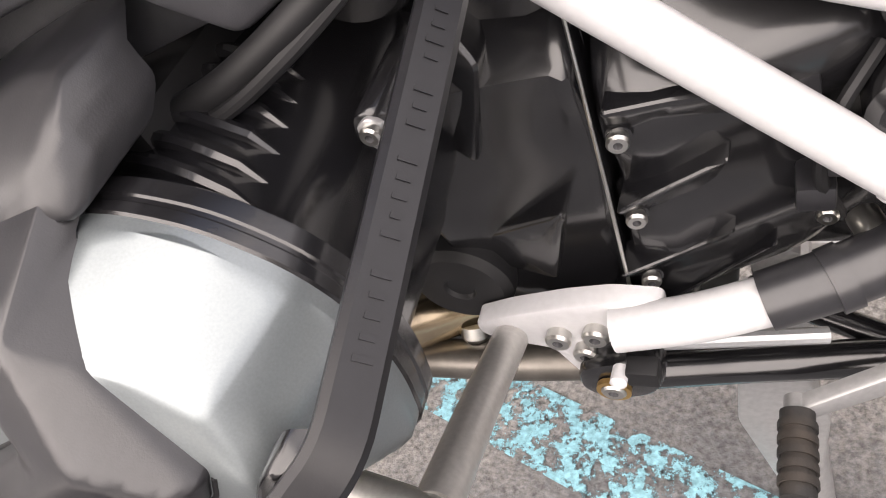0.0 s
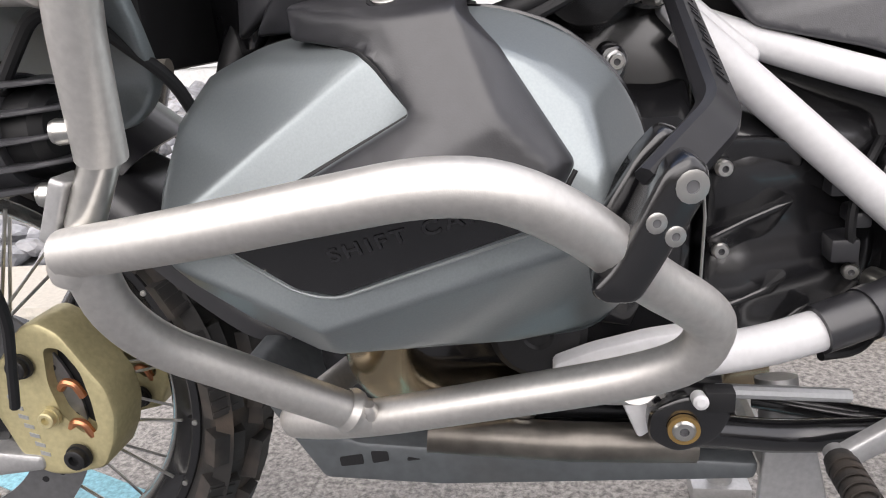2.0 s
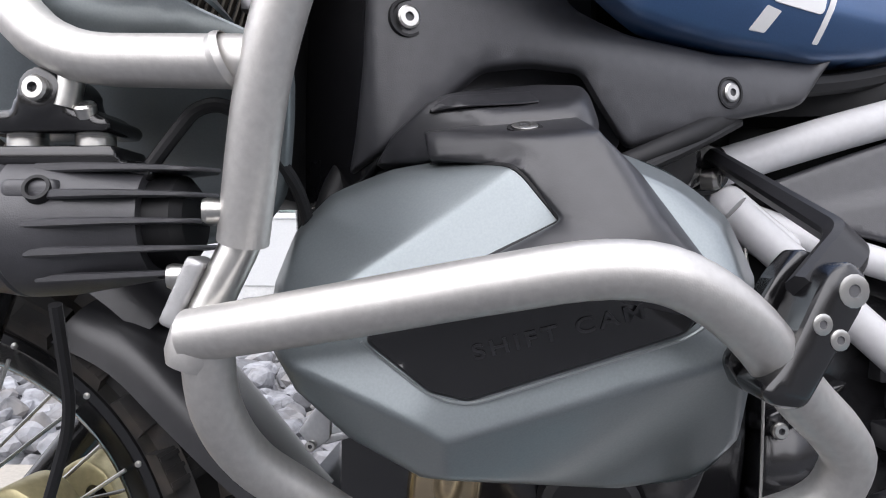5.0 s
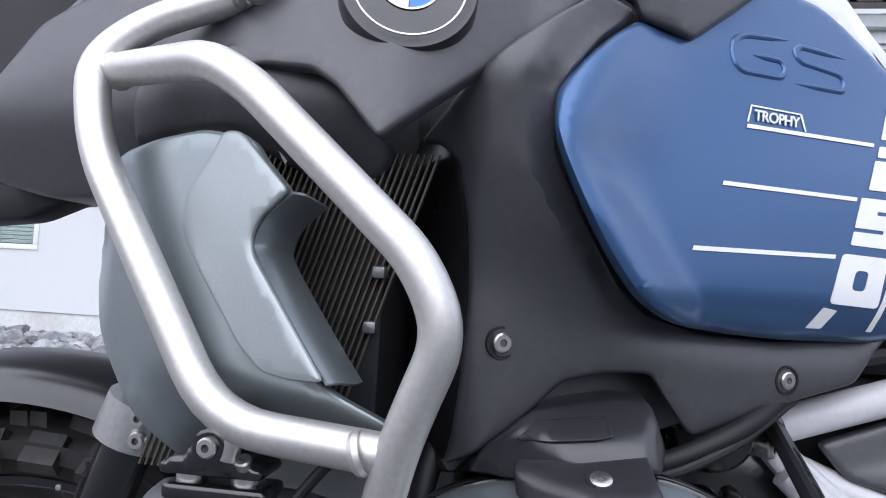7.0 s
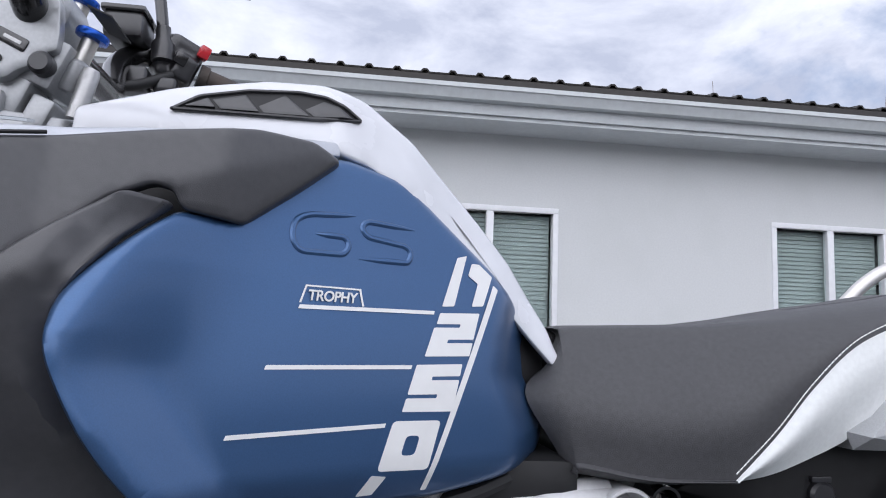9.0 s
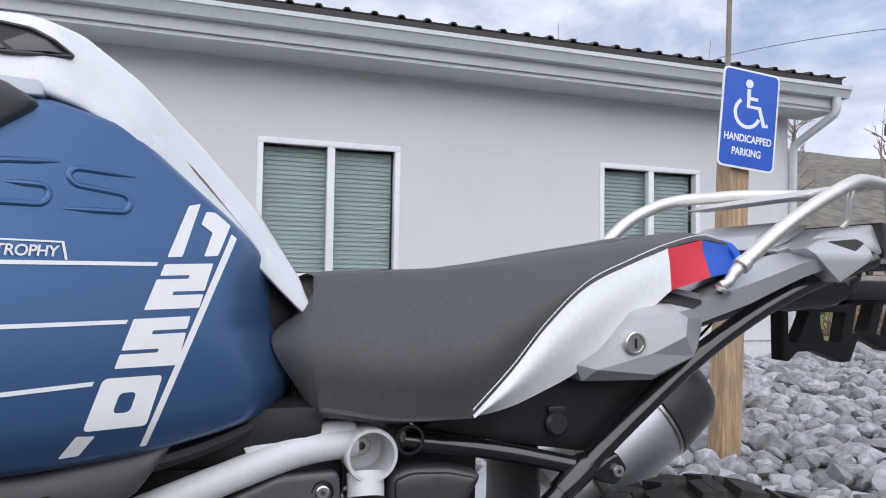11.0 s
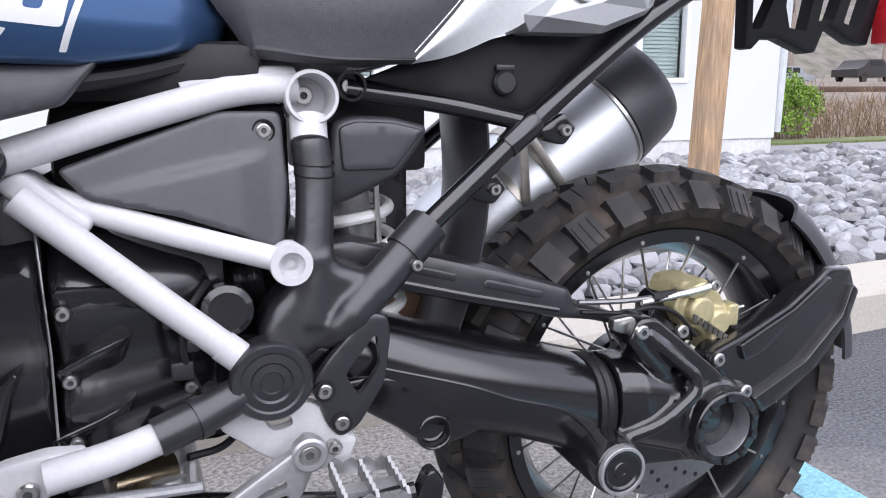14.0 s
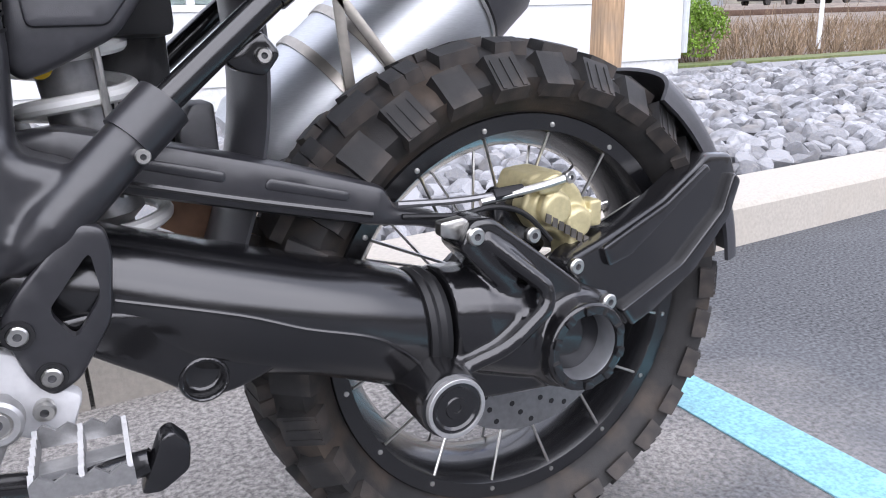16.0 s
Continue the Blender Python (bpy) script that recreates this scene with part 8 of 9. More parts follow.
rail_fs = [(i * 5 + k, i * 5 + (k + 1) % 5, i * 5 + 5 + (k + 1) % 5, i * 5 + 5 + k) for i in range(4) for k in range(5)] + [(4, 3, 2, 1, 0), (20, 21, 22, 23, 24)]
railp = part("tail_rail", bevelled(from_lists(rail_vs, rail_fs), 0.0009, 2), M_ALU_D, bike, "silver cast tail rail", 20)
part("rail_end", panel([(0.800, 0.962), (0.830, 0.974), (0.867, 0.9785), (0.901, 0.974), (0.920, 0.966), (0.905, 0.951), (0.848, 0.920), (0.826, 0.938)], lambda x, z: -0.153 + 0.75 * max(0.0, z - 0.955) + 0.6 * max(0.0, x - 0.900), 0.03, 0.0012, 0.006, 0.003), M_ALU_D, railp, "", 25)
part("rail_recess", panel([(0.840, 0.9715), (0.893, 0.9765), (0.903, 0.9715), (0.878, 0.960)], lambda x, z: -0.1537 + 0.75 * max(0.0, z - 0.955) + 0.6 * max(0.0, x - 0.900), 0.004, 0.0005, 0.01, 0.003), M_DEEP, railp)
part("tail_plate", panel([(0.79, 0.960), (0.846, 0.974), (0.882, 0.990), (0.975, 1.002), (0.977, 0.960), (0.93, 0.955), (0.85, 0.93)], lambda x, z: -0.105 + 0.5 * max(0.0, z - 0.975), 0.2, 0.002, 0.02, 0.004), M_ALU_D, bike, "silver tail plate")
part("tail_edge", panel([(0.975, 1.004), (0.986, 1.004), (0.993, 0.962), (0.978, 0.955)], flat_at(-0.107), 0.21, 0.002, 0.02, 0.003), M_COAT, bike, "black rear edge of the tail plate")

part("pillion_plate", panel([(0.765, 0.960), (0.789, 0.981), (0.858, 1.004), (0.908, 1.001), (0.885, 0.991), (0.846, 0.977), (0.80, 0.962)], lambda x, z: -0.085 + 1.2 * max(0.0, z - 0.97), 0.15, 0.0015, 0.012, 0.004), M_ALU_D, bike, "silver pillion plate", 25)
rack = part("luggage_rack", tube([(0.702, -0.147, 0.939), (0.763, -0.147, 0.986), (0.827, -0.143, 1.022), (0.88, -0.137, 1.046), (0.915, -0.125, 1.056), (0.98, -0.10, 1.058), (1.04, -0.07, 1.058)], 0.0088, 0.05, 16), M_BAR, bike, "brushed steel luggage rack")
part("rack_collar", lathe([(-0.006, 0.0096), (-0.005, 0.0106), (0.004, 0.0106), (0.006, 0.0090)], (0.704, -0.147, 0.940), (0.77, 0, 0.60), 18), M_BAR, rack)
part("rack_foot", sweep(spline([(0.702, -0.146, 0.938), (0.692, -0.146, 0.929), (0.683, -0.146, 0.918), (0.672, -0.145, 0.914)], 4), [0.0078] * 5 + [0.0066] * 4 + [0.0056] * 3 + [0.0050], 12), M_BAR, rack)
part("foot_pad", lathe([(-0.002, 0.011), (0.002, 0.011), (0.003, 0.009), (0.003, 0)], (0.675, -0.146, 0.909), (0.3, -0.3, 1), 20), M_STEEL, rack)

part("far_rack_tube", tube([(0.672, 0.12, 0.965), (0.72, 0.12, 1.012), (0.795, 0.12, 1.046), (0.937, 0.11, 1.062), (1.04, 0.07, 1.062)], 0.0095, 0.04, 14), M_BAR, rack)
part("rack_plate", panel([(0.82, 1.030), (0.85, 1.040), (0.98, 1.064), (1.04, 1.066), (1.04, 1.058), (0.98, 1.054), (0.86, 1.030)], flat_at(-0.11), 0.22, 0.002, 0.03, 0.004), M_BAR, rack)
part("rack_stay", tube([(0.905, -0.125, 1.052), (0.897, -0.122, 1.025), (0.900, -0.118, 1.000), (0.892, -0.115, 0.992)], 0.0045, 0.012, 10), M_BAR, rack)
under = part("under_tail", panel([(0.66, 0.845), (0.715, 0.880), (0.80, 0.918), (0.874, 0.939), (0.90, 0.930), (0.945, 0.945), (0.94, 0.915), (0.909, 0.887), (0.832, 0.880), (0.80, 0.884), (0.742, 0.869)], lambda x, z: -0.105 + 0.8 * max(0.0, 0.905 - z), 0.19, 0.006, 0.012, 0.008), M_SATIN, bike, "black under-tail tray")
holder = part("plate_holder", panel([(0.871, 0.889), (0.892, 0.808), (0.905, 0.806), (0.917, 0.820), (0.948, 0.821), (1.008, 0.802), (1.022, 0.804), (1.029, 0.843), (1.091, 0.818), (1.12, 0.815), (1.12, 0.91), (1.008, 0.901), (0.987, 0.890)], lambda x, z: -0.035 + 0.25 * (0.89 - z), 0.022, 0.003, 0.008, 0.003, holes=[[(0.884, 0.880), (0.897, 0.832), (0.912, 0.834), (0.924, 0.880)], [(0.944, 0.878), (0.946, 0.864), (0.962, 0.836), (0.994, 0.832), (0.992, 0.878)], [(1.010, 0.888), (1.012, 0.846), (1.040, 0.848), (1.044, 0.892)], [(1.062, 0.890), (1.060, 0.845), (1.094, 0.838), (1.096, 0.892)]]), M_DEEP, bike, "black openwork plate holder")

part("tail_lamp", box((1.116, -0.05, 0.815), (1.150, -0.022, 0.888), 0.006), M_RED, holder, "red tail lamp")
part("holder_arm", box((0.93, -0.05, 0.895), (1.06, 0.03, 0.925), 0.006), M_DEEP, holder)
part("indicator", tube([(0.945, -0.09, 0.945), (1.02, -0.12, 0.95)], 0.010, 0.01, 10), M_SATIN, bike)
bolt((0.948, -0.112, 0.948), bike, 0.008, 0.005)

part("lower_inner_fairing", panel([(-0.235, 0.690), (-0.235, 0.76), (-0.09, 0.76), (-0.085, 0.70), (-0.11, 0.694), (-0.16, 0.692)], lambda x, z: -0.2215 + 0.53 * x + 0.038, 0.006, 0.002, 0.02, 0.008), M_PLASTIC, bike, "matt black lower inner fairing")

# ---- crash bars ----
R_BAR = 0.0112
LOW = [(-0.294, -0.440, 0.594), (-0.255, -0.450, 0.601), (-0.215, -0.457, 0.6085), (-0.165, -0.462, 0.6178), (-0.128, -0.4635, 0.6230), (-0.100, -0.4595, 0.6190), (-0.072, -0.447, 0.6010), (-0.045, -0.426, 0.572),
       (-0.024, -0.410, 0.553), (-0.015, -0.400, 0.538), (-0.022, -0.390, 0.517), (-0.050, -0.378, 0.500), (-0.114, -0.363, 0.479), (-0.195, -0.343, 0.453), (-0.245, -0.318, 0.434), (-0.262, -0.295, 0.425), (-0.245, -0.22, 0.42)]
low = part("lower_crash_bar", sweep(spline(LOW, 4), R_BAR, 22), M_BAR, bike, "brushed steel lower crash bar")
part("bar_leg", sweep(spline([(-0.288, -0.438, 0.592), (-0.288, -0.427, 0.562), (-0.279, -0.410, 0.535), (-0.255, -0.390, 0.510), (-0.197, -0.345, 0.454)], 5), R_BAR, 20), M_BAR, low)
part("bar_corner", lathe([(-0.010, 0.0105), (-0.005, 0.0125), (0.005, 0.0125), (0.010, 0.0105)], (-0.292, -0.437, 0.590), (0.3, 0, 1), 20), M_BAR, low)
part("weld", lathe([(-0.005, 0.0114), (0, 0.0136), (0.004, 0.0128)], (-0.206, -0.352, 0.4635), (0.058, 0.045, -0.056), 24, True), M_BAR, low)
part("weld_pin", lathe([(0, 0.0050), (0.007, 0.0048), (0.010, 0.0030), (0.010, 0)], (-0.1935, -0.352, 0.4600), (0.1, -0.35, 1), 14), M_BAR, low)
part("bar_end", tube([(-0.045, -0.375, 0.497), (-0.058, -0.30, 0.452), (-0.066, -0.225, 0.412)], 0.0125, 0.03, 16), M_BAR, low)
upb = part("upper_crash_bar", tube([(-0.277, -0.426, 0.633), (-0.262, -0.446, 0.706), (-0.236, -0.458, 0.770), (-0.252, -0.457, 0.805), (-0.356, -0.436, 0.898), (-0.385, -0.428, 0.914), (-0.490, -0.372, 0.922)], R_BAR, 0.035, 20), M_BAR, bike, "brushed steel upper crash bar")
part("bar_loop", tube([(-0.267, -0.4415, 0.7063), (-0.365, -0.430, 0.712), (-0.475, -0.395, 0.868), (-0.488, -0.385, 0.925), (-0.46, -0.372, 0.955), (-0.390, -0.360, 0.981)], R_BAR, 0.035, 20), M_BAR, upb)
part("bar_weld", lathe([(-0.005, 0.0115), (0, 0.0135), (0.005, 0.0115)], (-0.472, -0.381, 0.921), (0.95, -0.4, 0), 20, True), M_BAR, upb)
part("bar_weld", lathe([(-0.003, 0.0114), (0, 0.0124), (0.003, 0.0114)], (-0.2785, -0.4435, 0.7067), (1, -0.1, 0.35), 20, True), M_BAR, upb)
MOUTH, MOUTH_AXIS = V(-0.387, -0.375, 0.985), V(-0.33, -0.91, 0.25).normalized()
part("tube_mouth", lathe([(-0.050, 0.0128), (-0.004, 0.0138), (0.0, 0.0138), (0.0008, 0.0130), (0.0008, 0.0118), (0.0, 0.0110), (-0.030, 0.0108), (-0.030, 0.0)], MOUTH, MOUTH_AXIS, 32), M_BAR, upb, "open tube end")
# Dark lining stands in for the shade inside the tube.
part("tube_bore", lathe([(-0.0295, 0.0107), (-0.001, 0.0109), (-0.001, 0.0105), (-0.0280, 0.0103), (-0.0280, 0.0)], MOUTH, MOUTH_AXIS, 28), M_COAT, upb)
part("tube_bolt", lathe([(-0.028, 0.0062), (-0.022, 0.0062), (-0.0215, 0.0055), (-0.0215, 0.003), (-0.025, 0.0028), (-0.025, 0)], MOUTH, MOUTH_AXIS, 12), M_STEEL, upb)
part("tube_weld", lathe([(-0.004, 0.0114), (0, 0.0134), (0.004, 0.0114)], (-0.400, -0.370, 0.9785), (0.93, 0.1, 0.35), 20, True), M_BAR, upb)

part("insert", tube([(-0.292, -0.428, 0.602), (-0.2775, -0.426, 0.633), (-0.274, -0.430, 0.650)], 0.0086, 0.004, 20), M_STEEL, upb, "bare steel joining pin")
part("clamp_lug", fuse([box((-0.0045, -0.010, -0.006), (0.0040, 0.009, 0.026), 0.002, Matrix.Translation((-0.3045, -0.426, 0.602)) @ pose(0, 0, 0, 0, 24, 0))], 0.0012, 3), M_ALU, upb, "cast clamp lug")
bolt((-0.302, -0.428, 0.618), upb, 0.0058, 0.007, (0, 0, -75))
bolt((-0.285, -0.432, 0.646), upb, 0.0058, 0.007, (0, 0, -75))
part("scratch", panel([(-0.330, 0.858), (-0.326, 0.851), (-0.325, 0.853)], flat_at(-0.4525), 0.0005, 0, 0.01, 0), M_GREYTXT, upb)

# clamp and brace between bar and frame
clampb = part("bar_clamp", panel([(-0.061, 0.588), (-0.071, 0.578), (-0.066, 0.572), (-0.052, 0.570), (-0.027, 0.610), (-0.026, 0.621), (-0.033, 0.627), (-0.043, 0.623)], lambda x, z: -0.4475 + 0.28 * (x + 0.045), 0.030, 0.003, 0.008, 0.005), M_SATIN, bike, "black bar clamp with three bright screws")
for (x, z), r in (((-0.0330, 0.6150), 0.0066), ((-0.0460, 0.6025), 0.0042), ((-0.0388, 0.5965), 0.0042)):
    bolt((x, -0.4472 + 0.28 * (x + 0.045), z), clampb, r, 0.0009, (0, 0, 15))
part("clamp_back", panel([(-0.074, 0.584), (-0.050, 0.622), (-0.040, 0.632), (-0.030, 0.628), (-0.030, 0.612), (-0.056, 0.568), (-0.066, 0.572)], lambda x, z: -0.414 + 0.28 * (x + 0.045), 0.016, 0.003, 0.008, 0.004), M_SATIN, clampb)
bar_shape = [(-1.0, -0.30), (-0.80, -0.5), (0.80, -0.5), (1.0, -0.30), (1.0, 0.22), (0.72, 0.5), (-0.72, 0.5), (-1.0, 0.22)]


def flat_bar(path, w, up):
    """A bar of flat section whose broad side faces up."""
    path = [Vector(p) for p in path]
    vs, fs = [], []
    n = len(path)
    for i, p in enumerate(path):
        t = (path[min(i + 1, n - 1)] - path[max(i - 1, 0)]).normalized()
        side = t.cross(Vector(up)).normalized()
        nn = side.cross(t).normalized()
        vs += [p + side * a * w + nn * c * 0.0105 for a, c in bar_shape]
    for i in range(n - 1):
        fs += [(i * 8 + k, i * 8 + (k + 1) % 8, (i + 1) * 8 + (k + 1) % 8, (i + 1) * 8 + k) for k in range(8)]
    fs += [tuple(range(8)), tuple(range((n - 1) * 8, n * 8))]
    return from_lists(vs, fs)


BRACE = [V(-0.008, -0.185, 0.698), V(-0.015, -0.404, 0.634), V(-0.044, -0.432, 0.612)]
brace_up = V(0.68, -0.18, 0.71)
brace = part("bar_brace", flat_bar(fillet(BRACE, 0.012, 5), 0.0100, brace_up), M_BRACE, bike, "black flat-bar brace with embossed marks")
b_run = (BRACE[1] - BRACE[0]).normalized()
b_side = b_run.cross(brace_up).normalized()
b_nor = b_side.cross(b_run).normalized()
b_turn = Matrix((b_run, b_side, b_nor)).transposed().to_4x4()
for k, long in enumerate((4, 2, 3, 3, 4, 3, 0, 4, 3, 4, 0, 4, 3, 3, 2, 4, 0, 4, 3, 3, 3, 4)):
    if long:
        p = BRACE[0].lerp(BRACE[1], 0.22 + 0.031 * k) + b_nor * 0.0055
        part("embossed_mark", box((-0.0011, -0.0009 * long, 0), (0.0011, 0.0009 * long, 0.0005), 0, Matrix.Translation(p) @ b_turn), M_BRACE, brace)
part("brace_foot", lathe([(0, 0.020), (0.012, 0.020), (0.014, 0.017), (0.014, 0)], (-0.018, -0.172, 0.692), (0, -1, 0), 24), M_SATIN, brace)
bolt((-0.021, -0.200, 0.682), brace, 0.008, 0.010, (0, 0, 60))
bolt((-0.030, -0.186, 0.686), brace, 0.0095, 0.010)

# ---- auxiliary lamp ----
LC = Vector((-0.412, -0.402, 0.640))
lamp = part("auxiliary_lamp", lathe([(0.0, 0.0), (0.0, 0.026), (0.006, 0.0310), (0.024, 0.0340), (0.0252, 0.0330), (0.0264, 0.0340), (0.045, 0.0335), (0.088, 0.0270), (0.088, 0.0)], LC, (1, 0.0, 0.03), 44), M_PLASTIC, bike, "black auxiliary lamp with cooling fins")
for dz in (-0.026, -0.014, -0.001, 0.012, 0.025):
    w = math.sqrt(0.0345 ** 2 - dz ** 2) + 0.0015
    plan = [(0.040, -w * 0.93), (0.060, -w * 1.02), (0.080, -w * 0.98), (0.098, -w * 0.78), (0.110, -w * 0.48), (0.117, -w * 0.16), (0.112, w * 0.2), (0.085, w * 0.8), (0.040, w * 0.9)]
    rings = []
    for off in (-1, -0.6, 0.6, 1):
        k = 1.0 if abs(off) < 0.9 else 0.965
        rings.append([LC + V(a, b * k, dz * (1.0 - 0.10 * a / 0.117) + 0.03 * a + off * 0.0021 * (1.0 - 0.55 * max(0.0, a - 0.06) / 0.057)) for a, b in plan])
    part("cooling_fin", loft(rings), M_PLASTIC, lamp)
part("lamp_core", lathe([(0.07, 0.024), (0.10, 0.021), (0.104, 0.016), (0.104, 0)], LC, (1, 0, 0.03), 24), M_DEEP, lamp)
part("screw_well", lathe([(0, 0.0065), (0.004, 0.006), (0.004, 0.0045), (0.0005, 0.004), (0.0005, 0)], (-0.365, -0.4320, 0.6545), (0.1, -0.92, 0.38), 18), M_DEEP, lamp)
part("screw_block", fuse([box((-0.383, -0.434, 0.6495), (-0.357, -0.415, 0.6600), 0.003, None)], 0.0014, 3), M_PLASTIC, lamp)
part("lens", lathe([(-0.002, 0.0), (0.0, 0.024), (0.001, 0.025)], LC - V(0.001, 0, 0), (1, 0.0, 0.03), 30), M_STEEL, lamp)
part("side_light_frame", box((-0.4065, -0.4345, 0.6235), (-0.3900, -0.420, 0.6385), 0.002), M_DEEP, lamp)
part("lamp_light_strip", box((-0.4040, -0.4365, 0.6270), (-0.3925, -0.430, 0.6350), 0.001), M_STICKER, lamp, "small pale side light")
part("lamp_foot", fuse([box((-0.398, -0.424, 0.666), (-0.336, -0.392, 0.676), 0.003), box((-0.362, -0.420, 0.660), (-0.322, -0.396, 0.669), 0.003)], 0.0018, 4), M_SATIN, lamp)
for x in (-0.386, -0.353):
    part("lamp_pad", lathe([(0, 0.0088), (0.0062, 0.0088)], (x, -0.409, 0.6755), (0, 0, 1), 18), M_STEEL, lamp, "bright washer")
part("lamp_yoke", fuse([box((-0.399, -0.426, 0.681), (-0.338, -0.392, 0.6885), 0.003), box((-0.382, -0.429, 0.684), (-0.354, -0.396, 0.698), 0.004), lathe([(0.396, 0.0105), (0.431, 0.0105)], (-0.367, 0, 0.699), (0, -1, 0), 20), box((-0.393, -0.427, 0.683), (-0.344, -0.394, 0.692), 0.004)], 0.0017, 5), M_SATIN, lamp, "black sculpted lamp bracket")
bolt((-0.367, -0.4305, 0.699), lamp, 0.0058, 0.0045)
bolt((-0.349, -0.424, 0.690), lamp, 0.0050, 0.004, (-60, 0, 0))
part("lamp_stud", lathe([(0, 0.006), (0.026, 0.006)], (-0.358, -0.425, 0.692), (0.2, 0, 1), 14), M_STEEL, lamp)
part("lamp_cable", tube([(-0.361, -0.412, 0.665), (-0.329, -0.414, 0.661), (-0.317, -0.414, 0.677), (-0.304, -0.414, 0.693), (-0.293, -0.412, 0.696), (-0.280, -0.405, 0.688), (-0.268, -0.37, 0.66), (-0.262, -0.33, 0.60)], 0.0034, 0.012, 10), M_DEEP, bike, "black lamp cable")
part("lamp_cable", tube([(-0.362, -0.425, 0.605), (-0.369, -0.40, 0.55), (-0.40, -0.38, 0.48)], 0.003, 0.02, 8), M_DEEP, bike)

# ---- radiator cowl and nose ----
def cowl_surf(x, z):
    y = -0.587 - 0.3577 * x + 0.0527 * z
    y += 0.9 * soft_step(-0.475 - x, 0.006) + 0.8 * max(0.0, -0.492 - x)
    return y + 1.0 * soft_step(0.737 - z, 0.002) * min(1.0, max(0.0, (x + 0.44) / 0.05))


cowl = part("radiator_cowl", panel([(-0.510, 0.815), (-0.480, 0.757), (-0.449, 0.718), (-0.413, 0.675), (-0.366, 0.637), (-0.33, 0.632), (-0.300, 0.636), (-0.284, 0.646), (-0.272, 0.665), (-0.262, 0.690), (-0.256, 0.710), (-0.268, 0.720), (-0.297, 0.733), (-0.310, 0.742), (-0.337, 0.778), (-0.356, 0.808), (-0.353, 0.824), (-0.336, 0.839), (-0.365, 0.874), (-0.402, 0.881), (-0.440, 0.877), (-0.473, 0.869), (-0.498, 0.848)], cowl_surf, 0.010, 0.003, 0.009, 0.008), M_COVER, bike, "grey metallic radiator cowl", 45)
part("cowl_wing", panel([(-0.384, 0.878), (-0.371, 0.877), (-0.333, 0.841), (-0.351, 0.826), (-0.356, 0.815), (-0.354, 0.805), (-0.301, 0.740), (-0.32, 0.739), (-0.341, 0.741), (-0.358, 0.754), (-0.406, 0.81), (-0.412, 0.822), (-0.41, 0.838), (-0.394, 0.859)], lambda x, z: cowl_surf(x, max(z, 0.745)) - 0.004 + 0.22 * soft_step(-0.392 - x - 0.45 * max(0.0, z - 0.81), 0.004), 0.012, 0.002, 0.006, 0.005), M_COVER_LIGHT, cowl, "lighter raised wing")
lip_edge = spline([(-0.333, 0, 0.841), (-0.350, 0, 0.827), (-0.356, 0, 0.814), (-0.353, 0, 0.803), (-0.330, 0, 0.773), (-0.301, 0, 0.738)], 3)
part("cowl_return", thicken(grid_patch([[(q.x, cowl_surf(q.x, q.z) + 0.001, q.z), (q.x + 0.005, cowl_surf(q.x, q.z) + 0.008, q.z), (q.x + 0.008, cowl_surf(q.x, q.z) + 0.022, q.z - 0.002), (q.x + 0.008, cowl_surf(q.x, q.z) + 0.040, q.z - 0.003)] for q in lip_edge], 2), 0.002), M_COVER, cowl)
radiator = part("radiator", box((-0.42, -0.335, 0.66), (-0.298, -0.20, 0.88), 0.006), M_DEEP, bike, "black radiator core")
fin_me = as_mesh(box((-0.0007, -0.004, -0.115), (0.0007, 0.0, 0.115), 0, pose(0, 0, 0, 0, 18, 0)), M_RADIATOR, "radiator_fin")
for k in range(28):
    shared("radiator_fin", fin_me, radiator, pose(-0.425 + 0.0046 * k, -0.336, 0.77))
for x, z in ((-0.304, 0.800), (-0.308, 0.764)):
    part("radiator_tank_tab", box((x, -0.348, z - 0.004), (x + 0.009, -0.334, z + 0.004), 0.002), M_DISC, radiator)
part("radiator_frame", tube([(-0.425, -0.340, 0.664), (-0.285, -0.340, 0.664)], 0.005, 0.01, 10), M_STRAP, radiator, "pale lower radiator frame")

nose = part("nose_cowl", panel([(-0.66, 0.86), (-0.64, 0.94), (-0.600, 0.985), (-0.56, 0.998), (-0.52, 1.003), (-0.47, 0.997), (-0.43, 0.984), (-0.40, 0.960), (-0.39, 0.93), (-0.41, 0.898), (-0.45, 0.885), (-0.50, 0.852), (-0.53, 0.846), (-0.59, 0.846)], lambda x, z: -0.338 + 0.30 * max(0, -0.50 - x) + 0.25 * soft_step(z - 0.955 - 0.2 * (x + 0.5), 0.004) + 0.5 * soft_step(0.90 - z, 0.006), 0.06, 0.004, 0.012, 0.010), M_PLASTIC, bike, "matt black nose cowl")
part("nose_body", loft([oval(x, 0, z, ry, rz, 2.6) for x, z, ry, rz in ((-0.78, 0.93, 0.05, 0.04), (-0.70, 0.95, 0.14, 0.08), (-0.60, 0.97, 0.21, 0.11), (-0.48, 0.96, 0.23, 0.12), (-0.38, 0.95, 0.22, 0.12))]), M_SATIN, bike, "black headlamp housing")
side = part("headlamp_side", panel([(-0.77, 1.075), (-0.63, 1.090), (-0.555, 1.082), (-0.540, 1.045), (-0.590, 1.005), (-0.618, 0.975), (-0.640, 0.925), (-0.640, 0.880), (-0.585, 0.853), (-0.640, 0.830), (-0.76, 0.820), (-0.80, 0.95)], lambda x, z: -0.245 + 0.15 * max(0.0, -0.64 - x), 0.03, 0.005, 0.02, 0.010), M_DEEP, bike, "black side of the headlamp housing")
